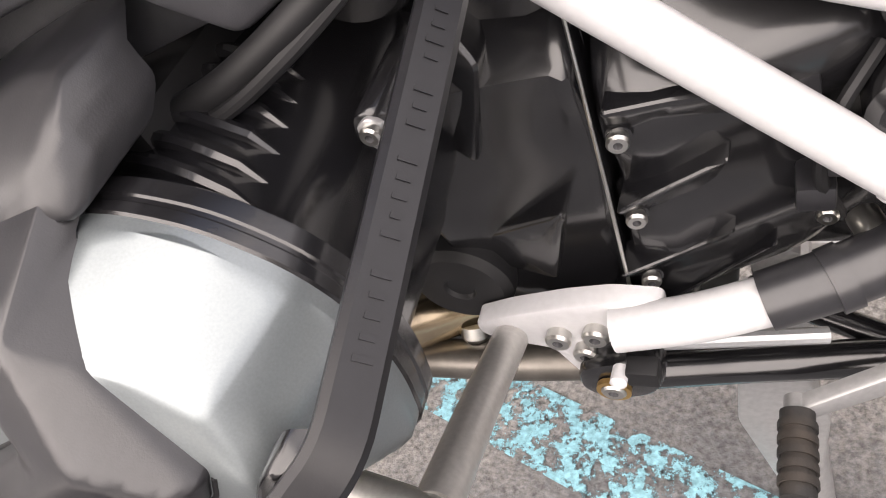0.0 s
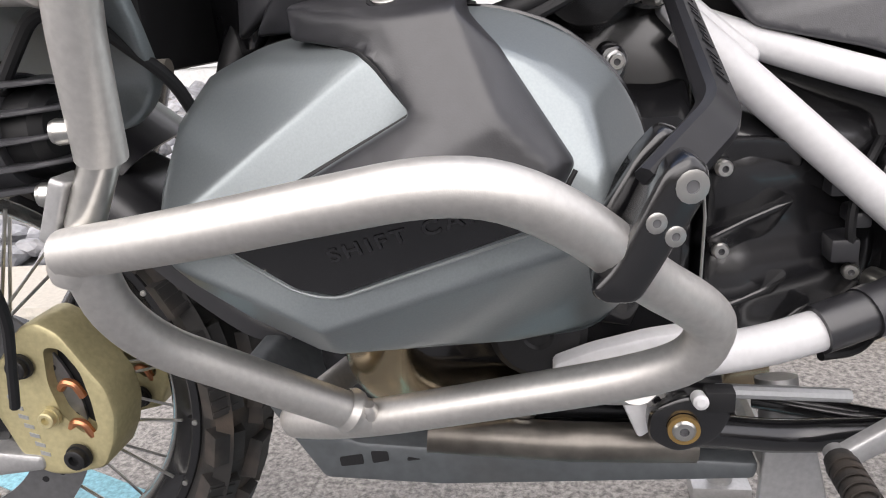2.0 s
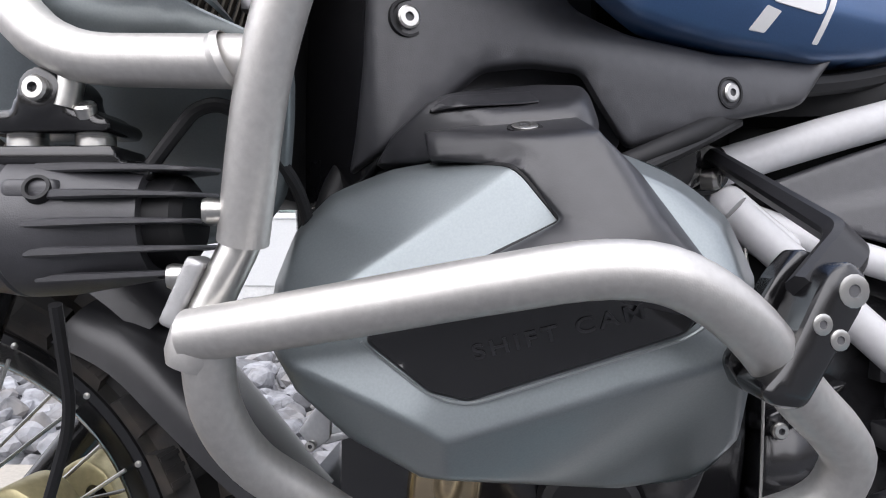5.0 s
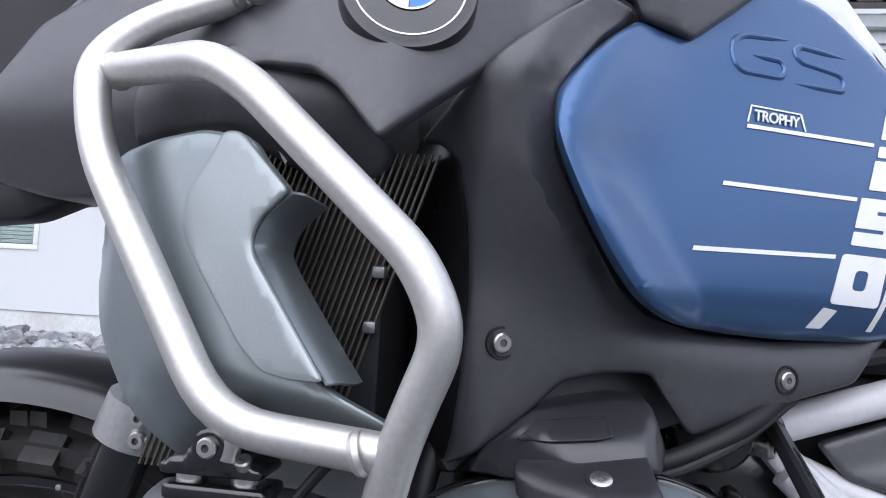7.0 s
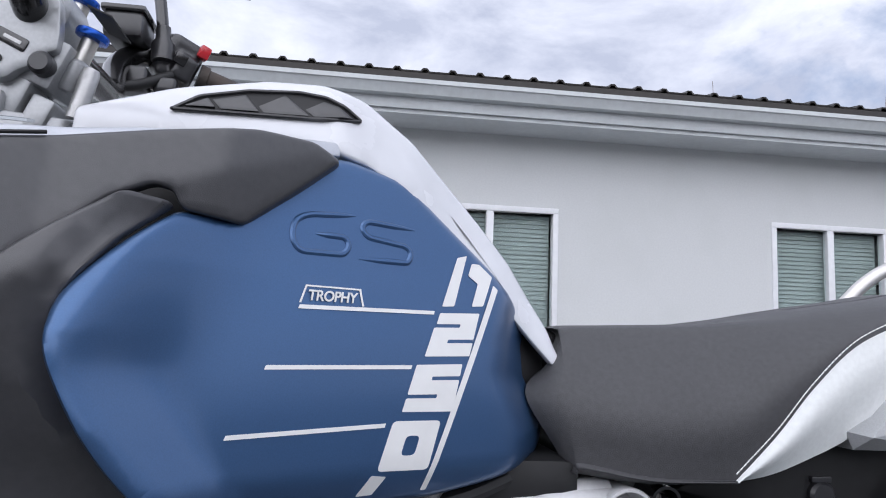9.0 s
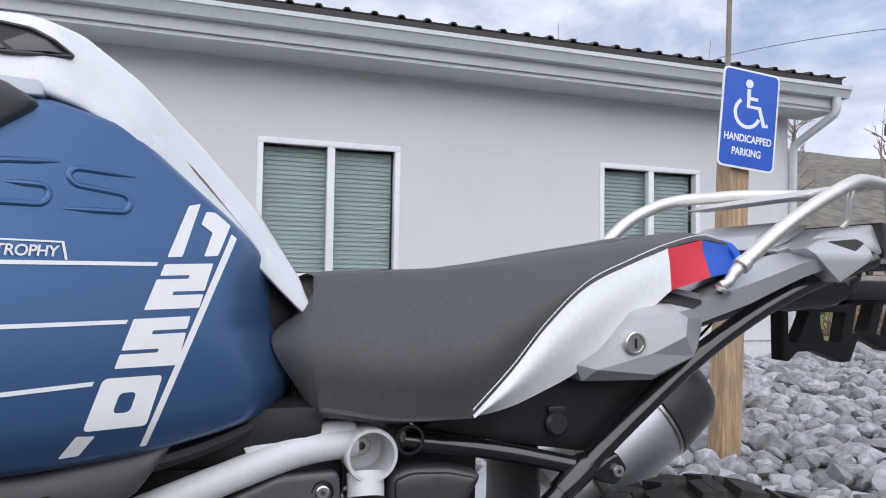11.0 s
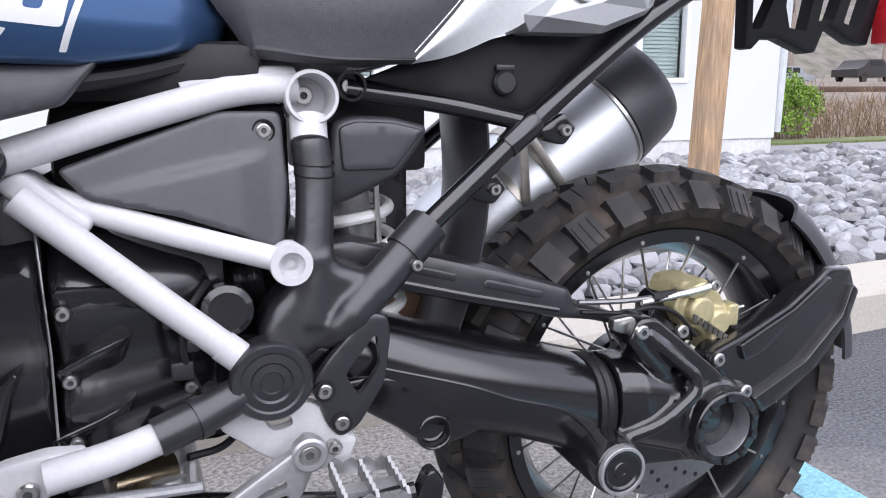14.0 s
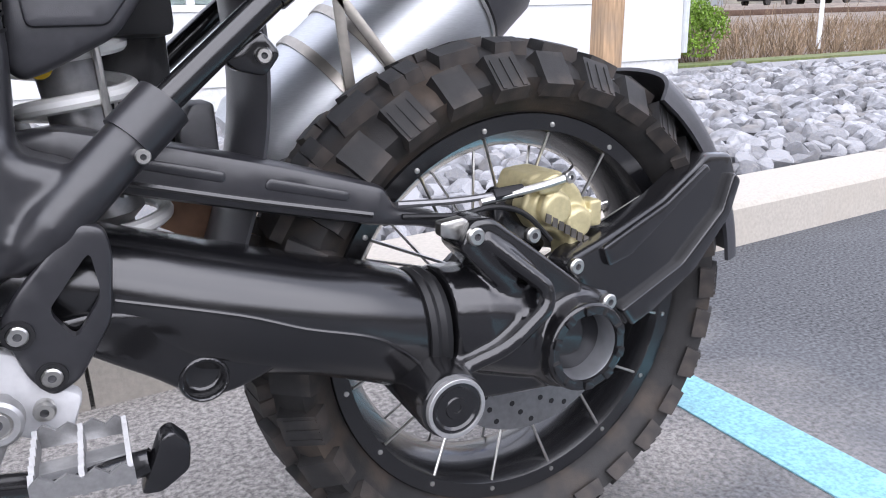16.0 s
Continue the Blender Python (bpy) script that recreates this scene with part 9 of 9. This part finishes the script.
for x, z in ((-0.582, 1.062), (-0.543, 1.046)):
    part("bolt_boss", lathe([(0, 0.012), (0.006, 0.011)], (x, -0.246, z), (0, -1, 0), 18), M_SATIN, side)
    bolt((x, -0.252, z), side, 0.0065, 0.005)
hose_rings = [(0.0, 0.009)]
for k in range(9):
    hose_rings += [(0.001 + 0.007 * k, 0.009), (0.0035 + 0.007 * k, 0.0115), (0.006 + 0.007 * k, 0.009)]
part("ribbed_hose", lathe(hose_rings, (-0.66, -0.262, 1.078), (1, 0.05, -0.28), 16), M_SATIN, side)
part("beak", grid_patch([[(-0.70, y, 0.90 - 0.6 * y * y) for y in (-0.16, -0.08, 0, 0.08, 0.16)], [(-0.82, y, 0.88 - 0.6 * y * y) for y in (-0.10, -0.05, 0, 0.05, 0.10)], [(-0.95, y, 0.83) for y in (-0.04, -0.02, 0, 0.02, 0.04)]], 4), M_SATIN, bike, "black beak")
part("headlamp_stay", tube([(-0.560, -0.12, 1.25), (-0.503, -0.12, 1.200), (-0.468, -0.12, 1.163)], 0.008, 0.01, 14), M_ALU_D, bike, "grey headlamp stay")
part("dash_cowl", panel([(-0.62, 1.245), (-0.568, 1.183), (-0.522, 1.146), (-0.488, 1.118), (-0.470, 1.102), (-0.450, 1.083), (-0.437, 1.070), (-0.58, 1.058), (-0.66, 1.03), (-0.70, 1.15)], lambda x, z: -0.208 + 0.1 * (x + 0.45), 0.02, 0.003, 0.02, 0.006), M_DEEP, bike, "black dash cowl")

SCREEN_TOP = spline([(-0.620, -0.155, 1.270), (-0.575, -0.165, 1.215), (-0.549, -0.170, 1.187), (-0.514, -0.176, 1.158), (-0.480, -0.180, 1.136), (-0.426, -0.190, 1.103), (-0.386, -0.196, 1.086), (-0.342, -0.198, 1.074), (-0.285, -0.190, 1.073)], 4)
SCREEN_LOW = spline([(-0.680, -0.195, 1.262), (-0.612, -0.200, 1.210), (-0.556, -0.205, 1.178), (-0.512, -0.208, 1.150), (-0.468, -0.210, 1.104), (-0.455, -0.210, 1.089), (-0.434, -0.210, 1.072), (-0.400, -0.209, 1.069), (-0.330, -0.205, 1.069)], 4)
screen = part("windscreen", thicken(grid_patch([[tuple(b.lerp(a, k) + V(0, -0.006 * math.sin(math.pi * k), 0)) for k in (0.0, 0.33, 0.67, 1.0)] for a, b in zip(SCREEN_TOP, SCREEN_LOW)], 2), 0.003), M_SCREEN, bike, "clear plastic wind deflector")
part("screen_edge", sweep([q + V(0, -0.001, 0) for q in SCREEN_LOW], 0.0011, 8), M_ALU_D, screen)

part("mirror_stalk", tube([(-0.475, -0.08, 1.27), (-0.466, -0.08, 1.222), (-0.490, -0.08, 1.195), (-0.492, -0.08, 1.170)], 0.0055, 0.02, 12), M_DEEP, bike, "thin black cable")

# ---- handlebar ----
riser = part("handlebar_riser", panel([(-0.341, 1.205), (-0.347, 1.196), (-0.348, 1.187), (-0.342, 1.171), (-0.349, 1.155), (-0.354, 1.139), (-0.354, 1.128), (-0.348, 1.1215), (-0.337, 1.119), (-0.329, 1.122), (-0.323, 1.128), (-0.311, 1.134), (-0.307, 1.142), (-0.300, 1.146), (-0.290, 1.150), (-0.289, 1.166), (-0.291, 1.196), (-0.302, 1.210), (-0.328, 1.214)], flat_at(-0.150), 0.012, 0.0016, 0.008, 0.004), M_CAST, bike, "cast alloy handlebar riser")
part("riser_badge", panel([(-0.341, 1.169), (-0.344, 1.157), (-0.318, 1.1445), (-0.313, 1.156)], flat_at(-0.1512), 0.002, 0.0005, 0.01, 0.003), M_GLOSS, riser, "dark badge with an unreadable mark")
part("badge_bar", panel([(-0.335, 1.1615), (-0.336, 1.1585), (-0.321, 1.1515), (-0.3195, 1.1545)], flat_at(-0.1516), 0.0006, 0.0, 0.01, 0.0008), M_ALU, riser)
part("riser_hole", lathe([(0, 0.0), (0, 0.0042), (0.0006, 0.0042), (0.0006, 0)], (-0.339, -0.1504, 1.138), (0, -1, 0), 14), M_DEEP, riser)
LEAN_BACK = Matrix.Translation((-0.318, 0, 1.11)) @ Matrix.Rotation(radians(22), 4, "Y")
part("riser_block", bevelled(box((-0.020, -0.140, 0.012), (0.016, -0.080, 0.060), 0.004, LEAN_BACK), 0.001), M_CAST, riser)
part("riser_foot", bevelled(box((-0.026, -0.138, -0.030), (0.000, -0.085, 0.018), 0.004, LEAN_BACK), 0.001), M_CAST, riser)
part("riser_foot", bevelled(box((0.004, -0.136, -0.034), (0.026, -0.090, 0.006), 0.004, LEAN_BACK), 0.001), M_CAST, riser)
clamp_ring = part("riser_clamp", lathe([(0.080, 0.026), (0.084, 0.030), (0.134, 0.030), (0.139, 0.026)], (-0.318, 0, 1.196), (0, -1, 0), 28), M_CAST, riser)
part("clamp_split", box((0.010, -0.141, 0.0995), (0.034, -0.078, 0.1010), 0, LEAN_BACK), M_DEEP, clamp_ring)
part("rubber_bush", lathe([(0.10, 0.0), (0.10, 0.011), (0.150, 0.011), (0.154, 0.008), (0.154, 0)], (-0.303, 0, 1.137), (0, -1, 0), 20), M_COAT, riser, "dark rubber bush")
for x, y, z in ((-0.300, -0.074, 1.230), (-0.272, -0.119, 1.176)):
    cap_axis = Vector((0.30, 0.0, 0.95)).normalized()
    lug = part("riser_lug", lathe([(-0.058, 0.008), (-0.054, 0.0105), (-0.030, 0.0105), (-0.026, 0.0075), (0.0, 0.0075)], (x, y, z), cap_axis, 20), M_CAST, riser)
    part("riser_post", lathe([(-0.026, 0.0080), (0.0, 0.0080)], (x, y, z), cap_axis, 18), M_STEEL, lug)
    part("riser_bolt", lathe([(-0.003, 0.010), (-0.002, 0.0150), (0.002, 0.0158), (0.005, 0.0150), (0.0065, 0.012), (0.0065, 0.005), (0.003, 0.0045), (0.003, 0)], (x, y, z), cap_axis, 28), M_BLUEANO, riser, "blue anodised bolt")
part("yoke_plate", panel([(-0.405, -0.135), (-0.372, -0.150), (-0.330, -0.140), (-0.285, -0.125), (-0.250, -0.09), (-0.245, 0.09), (-0.285, 0.125), (-0.33, 0.14), (-0.372, 0.15), (-0.405, 0.135), (-0.40, 0.05), (-0.40, -0.05)], lambda a, b: 0.0, 0.020, 0.003, 0.02, 0.012, frame=Matrix.Translation((0, 0, 1.094)) @ Matrix.Rotation(radians(-90), 4, "X")), M_CAST, riser)
part("yoke_rib", bevelled(box((-0.372, -0.146, 1.090), (-0.334, -0.092, 1.112), 0.005), 0.001), M_CAST, riser)
for px_, pz_ in ((-0.372, 1.126), (-0.276, 1.104)):
    part("yoke_tube", lathe([(0, 0.0085), (0.046, 0.0085), (0.050, 0.0065)], (px_, -0.130, pz_ - 0.012), (0.22, 0, 0.97), 18), M_ALU, riser)
fork_cap = part("fork_cap", lathe([(-0.022, 0.0235), (0.028, 0.0235), (0.031, 0.0215), (0.031, 0.018), (0.029, 0.0165), (0.029, 0)], (-0.384, -0.155, 1.082), (0.10, 0, 1), 36), M_ALU, bike, "alloy fork cap")
part("cap_groove", lathe([(0.006, 0.0237), (0.009, 0.0237)], (-0.384, -0.155, 1.082), (0.10, 0, 1), 36), M_BORE, fork_cap)
part("cap_insert", lathe([(0.026, 0.013), (0.040, 0.013), (0.042, 0.011), (0.042, 0)], (-0.380, -0.140, 1.086), (0.10, 0, 1), 24), M_COAT, fork_cap)
part("handlebar", tube([(-0.205, -0.44, 1.30), (-0.270, -0.30, 1.280), (-0.312, -0.185, 1.205), (-0.318, -0.14, 1.184), (-0.318, 0.09, 1.184), (-0.345, 0.17, 1.25), (-0.340, 0.215, 1.285), (-0.305, 0.235, 1.297), (-0.272, 0.242, 1.288)], 0.0155, 0.03, 20), M_SATIN, bike, "black tapered handlebar")
POD = Matrix.Translation((-0.276, 0.24, 1.290)) @ Matrix.Rotation(radians(22), 4, "Y") @ Matrix.Rotation(radians(28), 4, "Z")
ctrl = part("switch_pod", fuse([box((-0.030, -0.022, -0.036), (0.024, 0.036, 0.034), 0.010, POD), box((-0.012, -0.030, -0.030), (0.020, 0.0, 0.010), 0.006, POD), lathe([(0, 0.032), (0.012, 0.030)], POD @ V(-0.034, 0.006, 0.0), POD.to_3x3() @ V(1, 0, 0), 20)], 0.003, 4), M_COAT, bike, "black switch pod")
part("red_button", box((0.010, -0.030, 0.016), (0.026, -0.008, 0.036), 0.004, POD), M_RED, ctrl, "red stop button")
part("pod_switch", box((-0.016, -0.034, -0.010), (0.002, -0.024, 0.008), 0.003, POD), M_SATIN, ctrl)
part("grip", lathe([(0, 0.020), (0.012, 0.020), (0.014, 0.0165), (0.10, 0.0165), (0.105, 0.019), (0.11, 0.017)], (-0.252, 0.248, 1.274), (0.83, 0.30, -0.22), 20), M_RUBBER, bike, "black rubber grip")
reservoir = part("reservoir", box((-0.365, 0.165, 1.296), (-0.312, 0.235, 1.332), 0.008), M_COAT, bike, "black fluid reservoir")
part("reservoir_lid", box((-0.368, 0.162, 1.330), (-0.309, 0.238, 1.340), 0.004), M_SATIN, reservoir)
mirror = part("mirror_stem", tube([(-0.294, 0.21, 1.285), (-0.296, 0.21, 1.325), (-0.306, 0.215, 1.38), (-0.335, 0.25, 1.45), (-0.30, 0.30, 1.49)], 0.0085, 0.02, 12), M_SATIN, bike, "black mirror stem")
part("stem_clamp", lathe([(-0.012, 0.016), (0.012, 0.016), (0.020, 0.011), (0.038, 0.010)], (-0.294, 0.21, 1.292), (-0.05, 0, 1), 18), M_COAT, mirror)
part("mirror_head", lathe([(0, 0.0), (0.005, 0.04), (0.02, 0.045), (0.03, 0.02)], (-0.235, 0.36, 1.495), (0.9, -0.1, 0.2), 24), M_SATIN, mirror, "round black mirror")
part("brake_lever", tube([(-0.345, 0.20, 1.262), (-0.32, 0.21, 1.238), (-0.285, 0.22, 1.228), (-0.245, 0.26, 1.235)], 0.0055, 0.02, 10), M_STEEL, bike, "alloy brake lever")
part("master_cylinder", fuse([box((-0.375, 0.18, 1.225), (-0.305, 0.215, 1.262), 0.006), lathe([(0, 0.012), (0.05, 0.012)], (-0.385, 0.20, 1.247), (1, 0.1, -0.1), 14), box((-0.30, 0.19, 1.228), (-0.268, 0.215, 1.252), 0.006)], 0.0028, 4), M_COAT, bike, "black brake master cylinder")
for pts in (((-0.372, -0.125, 1.232), (-0.405, -0.122, 1.200), (-0.434, -0.12, 1.160), (-0.441, -0.12, 1.100)), ((-0.384, -0.115, 1.238), (-0.415, -0.112, 1.204), (-0.447, -0.11, 1.160), (-0.452, -0.11, 1.100)), ((-0.40, 0.10, 1.23), (-0.37, 0.14, 1.215), (-0.32, 0.17, 1.225), (-0.28, 0.21, 1.26))):
    part("control_cable", tube(pts, 0.0075, 0.04, 12), M_DEEP, bike, "black control cable")
part("cable_clip", lathe([(-0.012, 0.0165), (-0.009, 0.0185), (0.009, 0.0185), (0.012, 0.0165)], (-0.4415, -0.117, 1.145), (0.1, 0, 1), 18), M_SATIN, bike, "black cable clip")


# ---- fork, front fender, calipers ----
FY = -0.185
fork = part("fork_leg", tube([(-0.515, FY + 0.02, 0.75), (-0.555, FY, 0.655), (-0.640, FY + 0.01, 0.44)], 0.024, 0.03, 20), M_SATIN, bike, "black fork leg")
part("fork_clamp", tube([(-0.548, FY, 0.675), (-0.562, FY, 0.638)], 0.034, 0.01, 24), M_ALU, fork, "alloy fork clamp")
for z in (0.664, 0.645):
    bolt((-0.536, FY - 0.030, z), fork, 0.008, 0.006)
part("fork_lower", tube([(-0.628, FY + 0.02, 0.47), (-0.70, FY + 0.035, 0.30), (-0.745, FY + 0.04, 0.25)], 0.028, 0.03, 20), M_ALU, fork, "alloy fork foot")
part("fork_foot", panel([(-0.79, 0.24), (-0.742, 0.240), (-0.66, 0.260), (-0.598, 0.270), (-0.598, 0.288), (-0.655, 0.292), (-0.700, 0.305), (-0.665, 0.347), (-0.622, 0.374), (-0.628, 0.394), (-0.665, 0.400), (-0.715, 0.385), (-0.76, 0.33), (-0.80, 0.29)], flat_at(-0.160), 0.04, 0.006, 0.012, 0.008), M_ALU, fork)
part("reflector_holder", panel([(-0.685, 0.40), (-0.650, 0.470), (-0.605, 0.460), (-0.640, 0.395)], flat_at(-0.196), 0.03, 0.004, 0.02, 0.006), M_SATIN, fork)
part("reflector", panel([(-0.676, 0.404), (-0.642, 0.463), (-0.628, 0.460), (-0.658, 0.402)], flat_at(-0.203), 0.006, 0.002, 0.02, 0.003), M_ORANGE, fork, "orange reflector")
stick = part("inspection_sticker", panel([(-0.645, 0.50), (-0.628, 0.545), (-0.59, 0.53), (-0.607, 0.488)], flat_at(FY - 0.0255), 0.001, 0.0, 0.02, 0.002), M_YELLOW, fork, "yellow and white inspection sticker")
part("sticker_top", panel([(-0.628, 0.5455), (-0.622, 0.562), (-0.584, 0.547), (-0.590, 0.5305)], flat_at(FY - 0.0255), 0.001, 0.0, 0.02, 0.001), M_STICKER, stick)
for k in range(7):
    x = -0.621 + 0.005 * k
    part("code_bar", panel([(x, 0.547 - 0.4 * (x + 0.621)), (x + 0.004, 0.557 - 0.4 * (x + 0.621)), (x + 0.006, 0.557 - 0.4 * (x + 0.621)), (x + 0.002, 0.546 - 0.4 * (x + 0.621))], flat_at(FY - 0.0262), 0.0006, 0.0, 0.02, 0.0), M_DEEP, stick)
part("far_fork_leg", tube([(-0.50, 0.12, 0.80), (-0.64, 0.12, 0.44), (-0.757, 0.12, 0.30)], 0.026, 0.03, 16), M_SATIN, bike)


def front_fender(a0, a1, r, w, drop, n=10):
    rows = []
    for i in range(n):
        a = radians(a0 + (a1 - a0) * i / (n - 1))
        rows.append([(AX_F.x + math.cos(a) * (r - d), AX_F.y + 0.176 * math.cos(a) * r + yy, AX_F.z + math.sin(a) * (r - d)) for yy, d in ((-w, drop), (-w * 0.85, drop * 0.35), (-w * 0.4, 0.0), (0, -0.006), (w * 0.4, 0.0), (w * 0.85, drop * 0.35), (w, drop))])
    return thicken(grid_patch(rows, 3), 0.004)


part("front_fender", front_fender(44, 128, 0.375, 0.078, 0.04), M_COAT, bike, "dark grey front fender")
guard_rows = []
for gx, gz, gw, gd in ((-0.522, 0.589, 0.062, 1), (-0.470, 0.564, 0.064, 1), (-0.424, 0.523, 0.066, 1), (-0.378, 0.471, 0.066, 0.85), (-0.345, 0.431, 0.063, 0.6), (-0.326, 0.408, 0.052, 0.2)):
    guard_rows.append([(gx + 0.72 * d * gd * -0.75, gw * k - 0.075, gz - d * gd * 0.75) for k, d in ((-1, 0.052), (-0.92, 0.022), (-0.6, 0.004), (0, 0.0), (0.6, 0.004), (0.92, 0.022), (1, 0.052))])
part("front_mudguard", thicken(grid_patch(guard_rows, 4), 0.004), M_COAT, bike, "black rear section of the front fender")


def caliper(shift, name):
    """Four-piston caliper: a leaning body open over the pads, bolts, springs and a worn maker's mark."""
    y = -0.150
    c = part(name, panel([(-0.652, 0.345), (-0.623, 0.389), (-0.600, 0.420), (-0.587, 0.428), (-0.574, 0.430), (-0.554, 0.419), (-0.533, 0.383), (-0.518, 0.359), (-0.515, 0.328), (-0.524, 0.296), (-0.540, 0.268), (-0.570, 0.262), (-0.596, 0.263), (-0.619, 0.273), (-0.633, 0.308)], lambda x, z: y - 0.006 * min(1.0, max(0.0, (x + 0.585 + 0.3 * (z - 0.345)) / -0.02)) + 0.25 * max(0.0, -0.628 - x), 0.05, 0.005, 0.008, 0.008,
                         holes=[[(-0.573, 0.404), (-0.555, 0.403), (-0.540, 0.378), (-0.536, 0.345), (-0.536, 0.312), (-0.552, 0.308), (-0.571, 0.330), (-0.578, 0.365)]]), M_GOLD, bike, "gold four-piston brake caliper")
    inner = part("brake_pad", panel([(-0.578, 0.408), (-0.550, 0.408), (-0.530, 0.375), (-0.530, 0.308), (-0.555, 0.302), (-0.582, 0.335)], flat_at(y + 0.020), 0.012, 0.002, 0.02, 0.004), M_DEEP, c)
    for z0 in (0.362, 0.318):
        part("pad_spring", tube([(-0.568, y + 0.004, z0 - 0.004), (-0.558, y - 0.001, z0 + 0.006), (-0.548, y - 0.001, z0 + 0.004), (-0.545, y + 0.003, z0 - 0.012)], 0.0042, 0.006, 8), M_COPPER, c, "copper pad spring")
    for x, z, r, m_ in ((-0.598, 0.386, 0.0105, M_DEEP), (-0.561, 0.286, 0.0110, M_DEEP), (-0.580, 0.331, 0.0085, M_GOLD)):
        part("caliper_bolt", lathe([(0, r * 1.25), (0.004, r * 1.2), (0.004, r), (0.010, r), (0.011, r * 0.85), (0.011, r * 0.5), (0.006, r * 0.45), (0.006, 0)], (x, y - 0.003, z), (0, -1, 0), 20), m_, c)
    for k in range(7):
        x, z = -0.620 + 0.0032 * k, 0.352 - 0.0105 * k
        part("maker_bar", panel([(x, z + 0.0040), (x + 0.010, z + 0.0010), (x + 0.010, z - 0.0030), (x, z - 0.0005)], flat_at(y - 0.0068), 0.002, 0.0, 0.02, 0.0), M_CAST, c)
    c.location = shift
    return c


caliper((0, 0, 0), "front_caliper")
caliper((-0.025, 0.15, -0.02), "far_front_caliper")
part("front_hose", tube([(-0.63, -0.14, 0.60), (-0.66, -0.15, 0.48), (-0.665, -0.145, 0.41), (-0.65, -0.13, 0.39)], 0.0042, 0.03, 8), M_DEEP, bike, "black brake hose")
loom = part("wiring_loom", tube([(0.0, -0.20, 0.73), (-0.05, -0.255, 0.702), (-0.10, -0.272, 0.680), (-0.145, -0.275, 0.668), (-0.175, -0.27, 0.69)], 0.0075, 0.03, 12), M_DEEP, bike, "braided black wiring loom")
part("wiring_loom_strand", tube([(0.0, -0.205, 0.722), (-0.055, -0.262, 0.692), (-0.105, -0.280, 0.670), (-0.15, -0.282, 0.662)], 0.004, 0.03, 10), M_DEEP, loom)
part("throttle_body", lathe([(0, 0.03), (0.03, 0.034), (0.06, 0.034), (0.07, 0.028)], (-0.06, -0.15, 0.70), (0, -1, -0.1), 24), M_GLOSS, bike, "black intake stub")
part("radiator_hose", tube([(-0.28, -0.20, 0.66), (-0.24, -0.26, 0.67), (-0.20, -0.27, 0.68)], 0.014, 0.03, 12), M_DEEP, bike)
